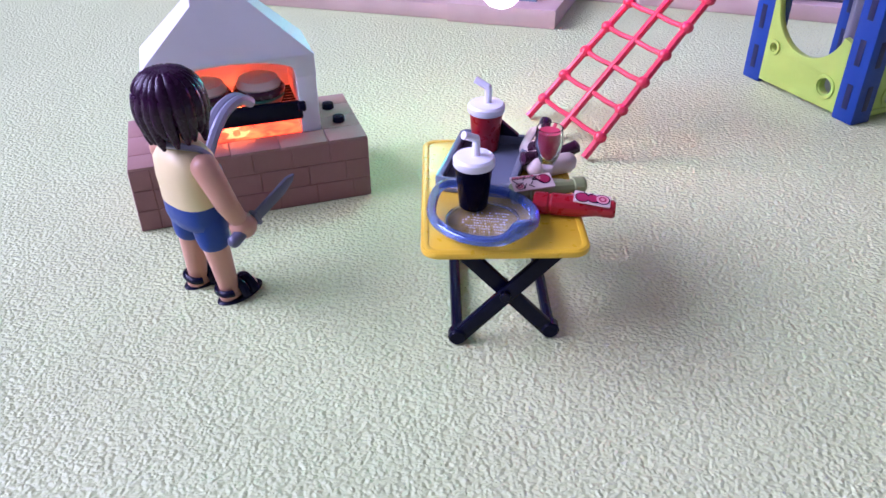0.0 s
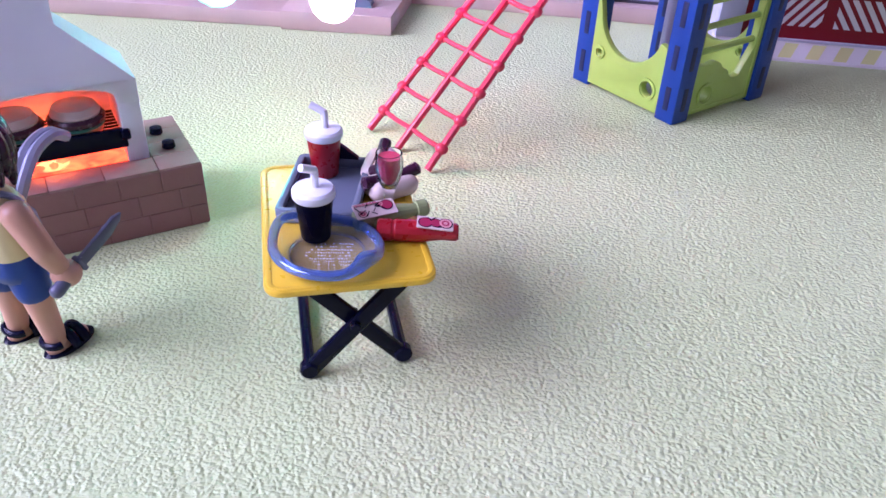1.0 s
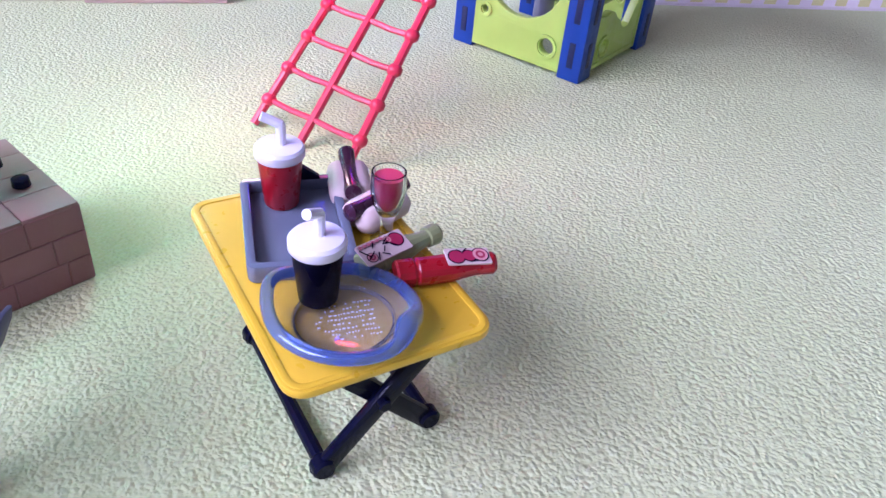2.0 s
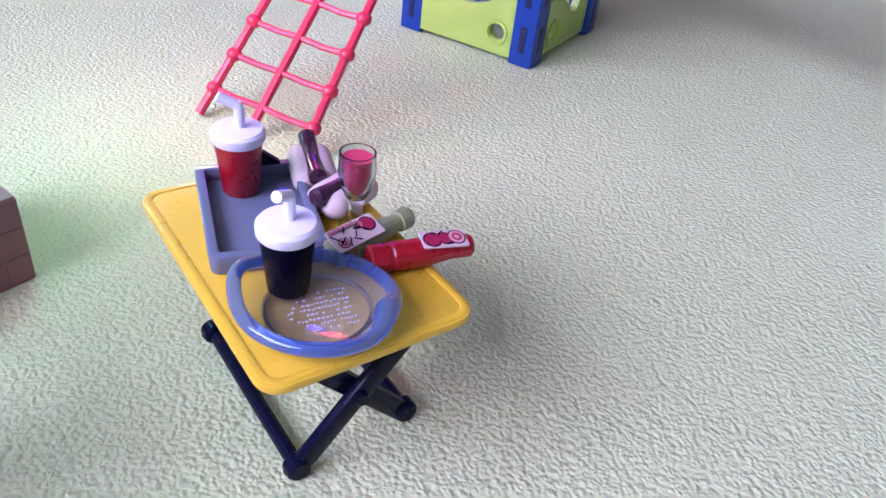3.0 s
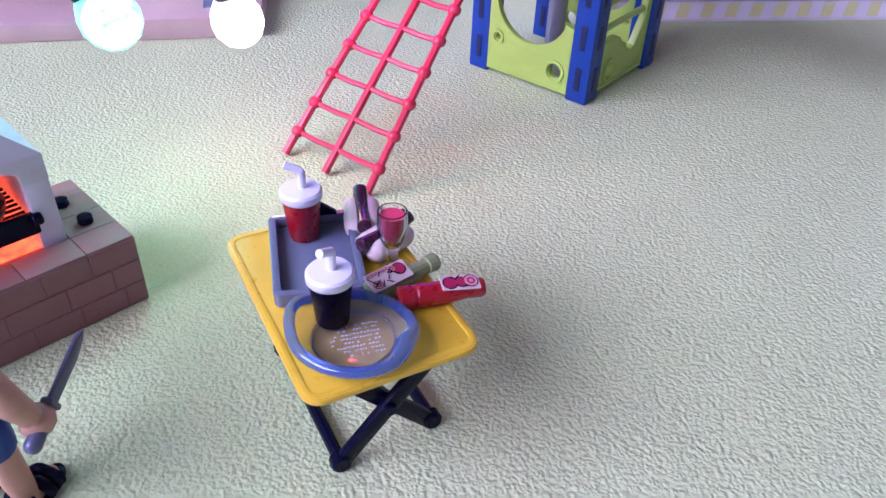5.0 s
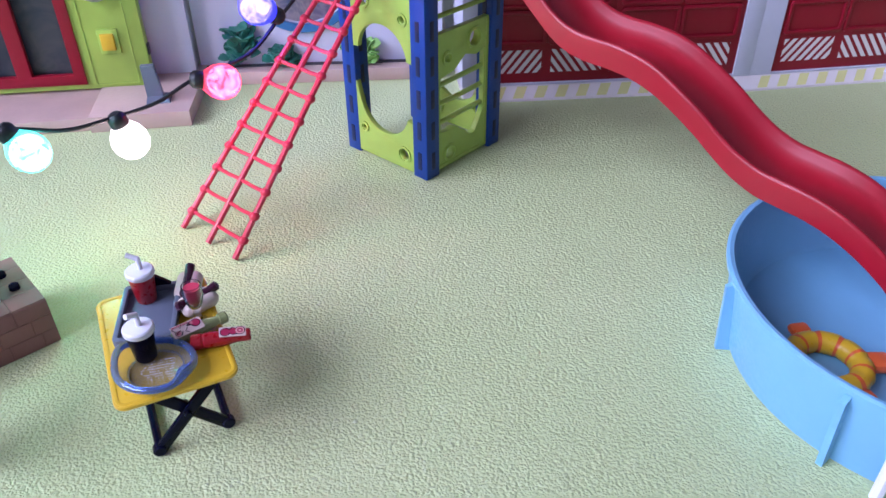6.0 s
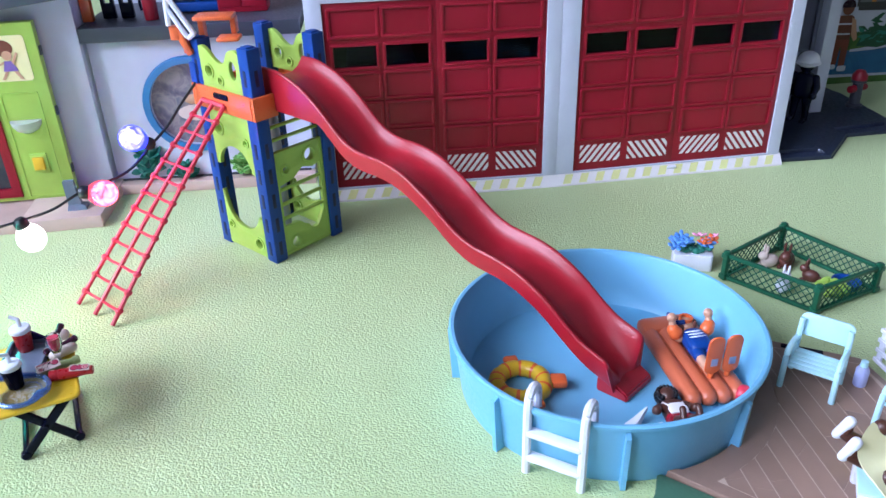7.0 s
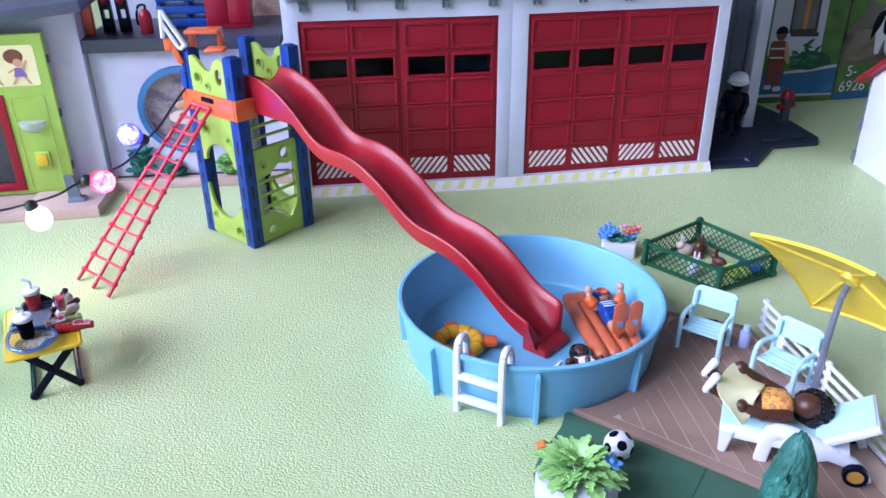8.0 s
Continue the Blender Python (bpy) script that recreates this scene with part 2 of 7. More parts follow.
M = dict(
    floor=mat_floor(),
    yellow=plastic("yellow_plastic", (0.70, 0.44, 0.014), 0.32),
    black=plastic("black_plastic", (0.003, 0.004, 0.018), 0.22, 0.2, 0.02, spec=0.15, scuff=0.3),
    cup_black=plastic("black_cup_plastic", (0.002, 0.002, 0.010), 0.22, 0.2, 0.0, spec=0.06, scuff=0.15),
    white=plastic("white_plastic", (0.76, 0.76, 0.83), 0.34, 0.04, 0.08, 0.1),
    wall=plastic("white_wall_plastic", (0.57, 0.58, 0.69), 0.4, 0.05),
    grey=plastic("grey_plastic", (0.13, 0.155, 0.205), 0.19, 0.05, 0.0, scuff=0.3),
    silver=plastic("silver_plastic", (0.30, 0.31, 0.40), 0.3, 0.04, 0.03, 0, 0.5, scuff=0.3),
    darkgrey=plastic("dark_grey_plastic", (0.040, 0.044, 0.062), 0.4),
    red=plastic("red_slide_plastic", (0.33, 0.008, 0.018), 0.33, 0.03, 0.0, scuff=0.15, spec=0.5),
    door_red=plastic("dark_red_plastic", (0.27, 0.005, 0.018), 0.36, 0.06, 0.05, scuff=0.4, spec=0.38),
    cup_red=plastic("red_cup_plastic", (0.32, 0.007, 0.012), 0.28, 0.04, 0.02, scuff=0.2),
    net_red=plastic("red_net_plastic", (0.62, 0.03, 0.06), 0.34),
    orange=plastic("orange_plastic", (0.70, 0.13, 0.03), 0.33),
    lime=plastic("lime_plastic", (0.35, 0.51, 0.075), 0.34),
    blue=plastic("blue_plastic", (0.008, 0.048, 0.25), 0.36, spec=0.35),
    navy=plastic("navy_plastic", (0.003, 0.007, 0.05), 0.45),
    canopy=plastic("lemon_yellow_plastic", (0.80, 0.60, 0.045), 0.4, 0.06, 0.06, 0.25),
    pool=plastic("light_blue_plastic", (0.19, 0.455, 0.68), 0.34, 0.05, 0.06, 0.05),
    pale=plastic("pale_blue_plastic", (0.50, 0.76, 0.84), 0.36, 0.05, 0.06, 0.1),
    brown=plastic("brown_plastic", (0.33, 0.225, 0.18), 0.42, 0.12),
    brick=brick_like("brick_plastic", (0.28, 0.125, 0.115), (0.30, 0.14, 0.125)),
    mortar=plastic("mortar_plastic", (0.25, 0.112, 0.102), 0.55),
    cap=brick_like("light_brick_plastic", (0.31, 0.165, 0.135), (0.335, 0.18, 0.148)),
    plank=brick_like("brown_plank_plastic", (0.285, 0.182, 0.136), (0.315, 0.202, 0.152), 0.42),
    joint=plastic("joint_highlight_plastic", (0.50, 0.37, 0.29), 0.45, 0.1),
    sand=plastic("beige_plastic", (0.52, 0.375, 0.32), 0.45),
    skin=plastic("tan_plastic", (0.56, 0.30, 0.19), 0.38, 0.05, 0.0, 0.15),
    dark_skin=plastic("dark_brown_plastic", (0.075, 0.026, 0.016), 0.33, 0.06, 0.0),
    hair=plastic("brown_hair_plastic", (0.024, 0.004, 0.022), 0.24, 0.2, 0.0, spec=0.28),
    hair_black=plastic("black_hair_plastic", (0.008, 0.007, 0.010), 0.3, 0.2, 0.0, spec=0.3),
    shirt=plastic("cream_yellow_plastic", (0.72, 0.60, 0.30), 0.42),
    towel=plastic("pale_yellow_plastic", (0.93, 0.89, 0.53), 0.45, 0.04, 0.2),
    green_dark=plastic("dark_green_plastic", (0.008, 0.085, 0.040), 0.34),
    lawn=plastic("lawn_green_plastic", (0.055, 0.135, 0.08), 0.5, 0.12, 0.3),
    leaf=plastic("leaf_green_plastic", (0.27, 0.54, 0.13), 0.4, 0.15),
    pale_leaf=plastic("pale_leaf_plastic", (0.33, 0.58, 0.18), 0.4, 0.15),
    teal_leaf=plastic("teal_leaf_plastic", (0.03, 0.20, 0.14), 0.4, 0.15),
    soil=plastic("soil_plastic", (0.05, 0.045, 0.05), 0.7, 0.3, 0.5),
    flower=plastic("blue_flower_plastic", (0.13, 0.32, 0.74), 0.4, 0.25),
    pink=plastic("pink_flower_plastic", (0.80, 0.32, 0.50), 0.4),
    bun=plastic("bun_plastic", (0.62, 0.50, 0.44), 0.42, 0.08),
    toast=plastic("toasted_bun_plastic", (0.55, 0.30, 0.18), 0.42),
    sausage=plastic("sausage_plastic", (0.045, 0.010, 0.026), 0.22, 0.2),
    olive=plastic("olive_plastic", (0.25, 0.30, 0.12), 0.34),
    copper=plastic("rust_brown_plastic", (0.16, 0.045, 0.025), 0.42),
    glass=clear("clear_plastic", (0.92, 0.95, 1.0)),
    # clear plastic; the blue bulb's reflection is put into the base colour
    rim_reflection_glass=clear("clear_plastic_blue_reflection", (0.24, 0.42, 1.0), 0.05, 1.3, 0.86, 1.0),
    dish_glass=clear("clear_dish_plastic", (0.90, 0.93, 1.0), 0.08, 1.15, 0.94, 1.0),
    lamp_glass=clear("frosted_lamp_plastic", (0.86, 0.88, 0.90), 0.5, 1.3, 0.55),
    knife=plastic("slate_grey_plastic", (0.105, 0.11, 0.17), 0.3, 0.06, 0.03, scuff=0.4),
    hallgrey=plastic("hall_grey_plastic", (0.011, 0.017, 0.040), 0.42),
    hall_wall=plastic("blue_grey_plastic", (0.13, 0.14, 0.20), 0.42),
    roof_grey=plastic("roof_grey_plastic", (0.085, 0.095, 0.135), 0.36),
    rabbit_brown=plastic("dark_brown_rabbit_plastic", (0.10, 0.030, 0.020), 0.4),
    ochre=plastic("ochre_plastic", (0.52, 0.27, 0.035), 0.36),
    gold=plastic("gold_orange_plastic", (0.58, 0.20, 0.045), 0.35),
    pane=clear("smoked_pane", (0.13, 0.15, 0.29), 0.03, 1.22),
    wine=plastic("pink_drink_plastic", (0.62, 0.05, 0.10), 0.18, 0.1, 0.0, 0.2),
    stripe=plastic("white_stripe_print", (0.80, 0.74, 0.74), 0.45, 0.04),
    hazard=plastic("yellow_stripe_print", (0.70, 0.68, 0.28), 0.45, 0.06),
    cream=plastic("cream_label_print", (0.60, 0.47, 0.42), 0.4, 0.05, 0.0),
    tomato=plastic("tomato_red_print", (0.36, 0.015, 0.06), 0.4, 0.1, 0.0),
    rose=plastic("rose_print", (0.66, 0.30, 0.30), 0.4, 0.1, 0.0),
    label=printed("label_print", [(0.30, (0.70, 0.62, 0.48)), (0.46, (0.78, 0.74, 0.66)), (0.54, (0.45, 0.03, 0.05)), (0.66, (0.03, 0.02, 0.03))], 480),
    window_glass_print=plastic("grey_window_print", (0.16, 0.15, 0.17), 0.5, 0.25),
    window_frame_print=plastic("dark_window_print", (0.045, 0.04, 0.045), 0.5),
    brown_print=plastic("rust_print", (0.24, 0.055, 0.03), 0.5),
    picture=plastic("cream_picture_print", (0.78, 0.70, 0.36), 0.45, 0.05),
    purple=plastic("purple_print", (0.19, 0.11, 0.36), 0.5),
    room_print=printed("room_print", [(0.25, (0.03, 0.03, 0.06)), (0.42, (0.13, 0.11, 0.16)), (0.55, (0.27, 0.23, 0.24)), (0.72, (0.07, 0.09, 0.16))], 60),
    door_print=printed("dim_room_print", [(0.28, (0.01, 0.015, 0.03)), (0.45, (0.025, 0.035, 0.05)), (0.6, (0.06, 0.06, 0.065)), (0.75, (0.015, 0.035, 0.03))], 40),
    swim=printed("flower_print", [(0.3, (0.75, 0.25, 0.03)), (0.48, (0.80, 0.55, 0.10)), (0.56, (0.70, 0.06, 0.10)), (0.7, (0.40, 0.55, 0.10))], 300),
    rubble=printed("rubble_stone_print", [(0.3, (0.22, 0.11, 0.08)), (0.45, (0.42, 0.27, 0.20)), (0.6, (0.52, 0.40, 0.33)), (0.7, (0.24, 0.15, 0.12))], 70),
    box_green=printed("green_box_print", [(0.3, (0.03, 0.09, 0.02)), (0.5, (0.07, 0.17, 0.03)), (0.7, (0.12, 0.22, 0.05))], 25),
    box_dark=printed("dark_box_print", [(0.3, (0.03, 0.04, 0.025)), (0.5, (0.14, 0.12, 0.09)), (0.7, (0.22, 0.19, 0.15))], 18),
    box_lime=printed("lime_box_print", [(0.3, (0.10, 0.16, 0.02)), (0.6, (0.17, 0.24, 0.04)), (0.75, (0.22, 0.28, 0.06))], 20),
    box_beige=printed("beige_box_print", [(0.3, (0.10, 0.075, 0.055)), (0.55, (0.22, 0.17, 0.13)), (0.75, (0.30, 0.24, 0.19))], 25),
    box_blue=printed("blue_box_print", [(0.3, (0.02, 0.10, 0.24)), (0.6, (0.03, 0.15, 0.33)), (0.75, (0.05, 0.22, 0.42))], 25),
    cable=plastic("black_cable_rubber", (0.010, 0.011, 0.014), 0.45),
    # kept dark grey so that the unseen walls return little fill light
    plaster=plastic("low_bounce_plaster", (0.19, 0.19, 0.205), 0.8, 0.04, 0.2),
    ember=glowing("glowing_embers", (1.0, 0.05, 0.006), 4.0, (1.0, 0.15, 0.02)),
    flame=glowing("glowing_flame", (1.0, 0.15, 0.018), 42.0, (1.0, 0.24, 0.04)),
    ring_blue=plastic("blue_ring_plastic", (0.035, 0.17, 0.40), 0.36),
    mattress=plastic("rust_orange_plastic", (0.52, 0.12, 0.05), 0.36),
    bulb_white=glowing("lit_white_core", (1.0, 0.74, 0.50), 31.0, None, 0.6),
    bulb_teal=glowing("lit_teal_core", (0.20, 1.0, 0.60), 54.0, None, 0.05),
    bulb_red=glowing("lit_red_core", (1.0, 0.10, 0.13), 38.0, None, 0.05),
    bulb_blue=glowing("lit_blue_core", (0.22, 0.16, 1.0), 44.0, None, 0.04),
    globe_white=frosted("white_globe", (1.0, 0.97, 0.92), (1.0, 0.93, 0.86), 0.9),
    globe_teal=frosted("teal_globe", (0.25, 0.95, 0.85), (0.10, 0.75, 0.62), 0.9),
    globe_red=frosted("red_globe", (1.0, 0.17, 0.22), (1.0, 0.08, 0.12), 0.9),
    globe_blue=frosted("blue_globe", (0.10, 0.11, 1.0), (0.07, 0.08, 1.0), 0.9),
)


# ---- helpers: meshes ----
def thing(name, x, y, z=0.0, rz=0.0, label="", category="", group="", kind=""):
    ob = new(name)
    ob.empty_display_size = 0.01
    ob.matrix_basis = pose(x * CM, y * CM, z * CM, 0, 0, rz)
    return tagged(ob, label, category, group, kind)


def mesh_of(name, bm, mats, sharp=35):
    bmesh.ops.recalc_face_normals(bm, faces=bm.faces)
    bmesh.ops.scale(bm, vec=(CM, CM, CM), verts=bm.verts)
    me = bpy.data.meshes.new(name)
    bm.to_mesh(me)
    bm.free()
    for m in (mats if isinstance(mats, (list, tuple)) else [mats]):
        me.materials.append(m)
    for poly in me.polygons:
        poly.use_smooth = True
    me.set_sharp_from_angle(angle=radians(sharp))
    return me


def part(name, bm, mats, parent=None, label="", at=None, sharp=35):
    ob = new(name, mesh_of(name, bm, mats, sharp))
    if parent is not None:
        ob.parent = parent
    if at is not None:
        ob.matrix_basis = at
    return tagged(ob, label)


def cm(x, y, z, rx=0, ry=0, rz=0):
    return pose(x * CM, y * CM, z * CM, rx, ry, rz)


def B():
    return bmesh.new()


def box(bm, c, s, r=0.0, rot=(0, 0, 0), mat=0, seg=2):
    t = bmesh.new()
    bmesh.ops.create_cube(t, size=1.0)
    bmesh.ops.scale(t, vec=s, verts=t.verts)
    if r:
        bmesh.ops.bevel(t, geom=list(t.edges), offset=min(r, 0.45 * min(s)), segments=seg, affect="EDGES", profile=0.5)
    t.transform(pose(c[0], c[1], c[2], *rot))
    return join(bm, t, mat)


def join(bm, t, mat=0, keep=False):
    """Adds the bmesh t to bm."""
    idx = {}
    for v in t.verts:
        idx[v] = bm.verts.new(v.co)
    out = []
    for f in t.faces:
        try:
            g = bm.faces.new([idx[v] for v in f.verts])
        except ValueError:
            continue
        g.material_index = f.material_index if keep else mat
        out.append(g)
    t.free()
    return out


def rings(bm, loops, mat=0, closed=True, caps=True):
    """Skins a run of vertex loops."""
    vs = [[bm.verts.new(p) for p in loop] for loop in loops]
    k = len(vs[0])
    for a, b in zip(vs, vs[1:]):
        for i in range(k if closed else k - 1):
            j = (i + 1) % k
            f = bm.faces.new((a[i], a[j], b[j], b[i]))
            f.material_index = mat
    if caps:
        for v in (vs[0], vs[-1]):
            f = bm.faces.new(v)
            f.material_index = mat
    return vs


def basis(d):
    d = Vector(d).normalized()
    up = Vector((0, 0, 1)) if abs(d.z) < 0.95 else Vector((1, 0, 0))
    a = d.cross(up).normalized()
    return a, a.cross(d).normalized()


def rod(bm, p0, p1, r0, r1=None, seg=12, mat=0):
    p0, p1 = Vector(p0), Vector(p1)
    r1 = r0 if r1 is None else r1
    a, b = basis(p1 - p0)
    loop = lambda p, r: [p + (a * math.cos(2 * math.pi * i / seg) + b * math.sin(2 * math.pi * i / seg)) * r for i in range(seg)]
    e = (p1 - p0).normalized() * min(r0, r1) * 0.25
    return rings(bm, [loop(p0, r0 * 0.8), loop(p0 + e, r0), loop(p1 - e, r1), loop(p1, r1 * 0.8)], mat)


def capsule(bm, p0, p1, r0, r1=None, seg=14, mat=0, k=4):
    p0, p1 = Vector(p0), Vector(p1)
    r1 = r0 if r1 is None else r1
    d = (p1 - p0).normalized()
    a, b = basis(d)
    loop = lambda p, r: [p + (a * math.cos(2 * math.pi * i / seg) + b * math.sin(2 * math.pi * i / seg)) * r for i in range(seg)]
    out = []
    for i in range(k):
        w = math.pi / 2 * (1 - i / k) * 0.97
        out.append(loop(p0 - d * r0 * math.sin(w), r0 * math.cos(w)))
    out.append(loop(p0, r0))
    for i in range(k + 1):
        w = math.pi / 2 * i / k * 0.97
        out.append(loop(p1 + d * r1 * math.sin(w), r1 * math.cos(w)))
    return rings(bm, out, mat)


def tube(bm, pts, r, seg=8, mat=0, closed=False):
    pts = [Vector(p) for p in pts]
    k = len(pts)
    loops = []
    for i, p in enumerate(pts):
        d = (pts[(i + 1) % k] - pts[i - 1]) if closed else (pts[min(i + 1, k - 1)] - pts[max(i - 1, 0)])
        a, b = basis(d)
        rr = r[i] if isinstance(r, list) else r
        loops.append([p + (a * math.cos(2 * math.pi * j / seg) + b * math.sin(2 * math.pi * j / seg)) * rr for j in range(seg)])
    if closed:
        loops.append(loops[0])
        rings(bm, loops, mat, True, False)
        bmesh.ops.remove_doubles(bm, verts=bm.verts, dist=1e-5)
    else:
        rings(bm, loops, mat)


def lathe(bm, prof, seg=28, c=(0, 0, 0), mat=0, a0=0.0, a1=360.0):
    """Turns a closed profile of (radius, height) round the z axis."""
    full = abs(a1 - a0 - 360) < 1e-6
    k = seg if full else seg + 1
    loops = []
    for i in range(k):
        w = radians(a0 + (a1 - a0) * i / seg)
        loops.append([Vector((c[0] + r * math.cos(w), c[1] + r * math.sin(w), c[2] + z)) for r, z in prof])
    if full:
        loops.append(loops[0])
    t = bmesh.new()
    rings(t, loops, mat, True, not full)
    bmesh.ops.remove_doubles(t, verts=t.verts, dist=1e-5)
    bmesh.ops.dissolve_degenerate(t, edges=t.edges, dist=1e-6)
    return join(bm, t, mat)


def ball(bm, c, r, mat=0, seg=16, rot=(0, 0, 0)):
    rx, ry, rz = r if isinstance(r, tuple) else (r, r, r)
    t = bmesh.new()
    bmesh.ops.create_uvsphere(t, u_segments=seg, v_segments=max(6, seg * 2 // 3), radius=1.0)
    t.transform(pose(*c, *rot) @ Matrix.Diagonal((rx, ry, rz, 1)))
    return join(bm, t, mat)


def plate(bm, outline, holes, thick, at=None, bevel=0.0, mat=0):
    """A sheet cut out in its own xy plane, thick from z = 0 up, laid at a pose."""
    cu = bpy.data.curves.new("cut", "CURVE")
    cu.dimensions, cu.fill_mode, cu.extrude, cu.bevel_depth = "2D", "BOTH", thick / 2 - bevel, bevel
    cu.bevel_resolution = 1
    for pts in (outline, *holes):
        s = cu.splines.new("POLY")
        s.points.add(len(pts) - 1)
        for q, (x, y) in zip(s.points, pts):
            q.co = (x, y, 0, 1)
        s.use_cyclic_u = True
    o = bpy.data.objects.new("cut", cu)
    me = bpy.data.meshes.new_from_object(o)
    t = bmesh.new()
    t.from_mesh(me)
    bmesh.ops.remove_doubles(t, verts=t.verts, dist=1e-5)
    t.transform((at or Matrix()) @ pose(0, 0, thick / 2))
    bpy.data.objects.remove(o)
    bpy.data.curves.remove(cu)
    bpy.data.meshes.remove(me)
    return join(bm, t, mat)


def arc(cx, cy, r, a0, a1, k=16, ry=None):
    return [(cx + r * math.cos(radians(a0 + (a1 - a0) * i / k)), cy + (ry or r) * math.sin(radians(a0 + (a1 - a0) * i / k))) for i in range(k + 1)]


def circle(cx, cy, r, k=20):
    return arc(cx, cy, r, 0, 360 - 360 / k, k - 1)


def round_rect(x0, y0, x1, y1, r, k=5):
    return arc(x1 - r, y1 - r, r, 0, 90, k) + arc(x0 + r, y1 - r, r, 90, 180, k) + arc(x0 + r, y0 + r, r, 180, 270, k) + arc(x1 - r, y0 + r, r, 270, 360, k)


def smooth_path(keys, k=8):
    """Points on a smooth curve through the keys."""
    out = []
    keys = [Vector(p) for p in keys]
    for i in range(len(keys) - 1):
        p0, p1, p2, p3 = keys[max(i - 1, 0)], keys[i], keys[i + 1], keys[min(i + 2, len(keys) - 1)]
        for j in range(k):
            t = j / k
            out.append(0.5 * (2 * p1 + (p2 - p0) * t + (2 * p0 - 5 * p1 + 4 * p2 - p3) * t * t + (3 * p1 - p0 - 3 * p2 + p3) * t ** 3))
    out.append(keys[-1])
    return out


UPRIGHT = pose(0, 0, 0, 90, 0, 0)  # a sheet's y turns up, its thickness towards -y

# ---- the room: added around the set, out of view, to shape the light ----
def slab(name, c, s, mat, kind="structure", label="", category="", holes=()):
    bm = B()
    box(bm, c, s)
    ob = part(name, bm, mat)
    return tagged(ob, label, category, "", kind)


slab("floor", (-15, 20, -1), (442, 372, 2), M["floor"], label="green vinyl floor sheet with a fine embossed grain", category="floor")
slab("wall_north", (-15, 207, 130), (442, 10, 264), M["plaster"], label="unseen plain room wall, grey to limit bounce light", category="wall")
slab("wall_south", (-15, -167, 130), (442, 10, 264), M["plaster"], label="unseen plain room wall, grey to limit bounce light", category="wall")
slab("wall_east", (207, 20, 130), (10, 364, 264), M["plaster"], label="unseen plain room wall, grey to limit bounce light", category="wall")
slab("ceiling", (-15, 20, 266), (442, 372, 8), M["plaster"], label="unseen plain room ceiling, grey to limit bounce light", category="ceiling")
bm = B()
plate(bm, [(-162, 0), (202, 0), (202, 262), (-162, 262)], [[(-100, 100), (140, 100), (140, 252), (-100, 252)]], 10, pose(-232, 0, 0) @ pose(0, 0, 0, 0, 0, 90) @ UPRIGHT)
tagged(part("wall_west", bm, M["plaster"]), "unseen grey room wall with an added window opening", "wall", "", "structure")
# invented window, out of view, on the side the light comes from
win = thing("added_window_1", -237, 20, 100, 90, "added white-framed window, unseen, where the left light enters", "window", "", "structure")
bm = B()
for x in (-120, 0, 120):
    box(bm, (x, 0, 76), (5 if x else 4, 6, 152), 0.5)
for z in (2, 150):
    box(bm, (0, 0, z), (240, 6, 5), 0.5)
part("window_frame", bm, M["white"], win)
bm = B()
box(bm, (0, 0, 76), (236, 0.6, 146))
pane = part("pane", bm, M["glass"], win)
pane.visible_shadow = False



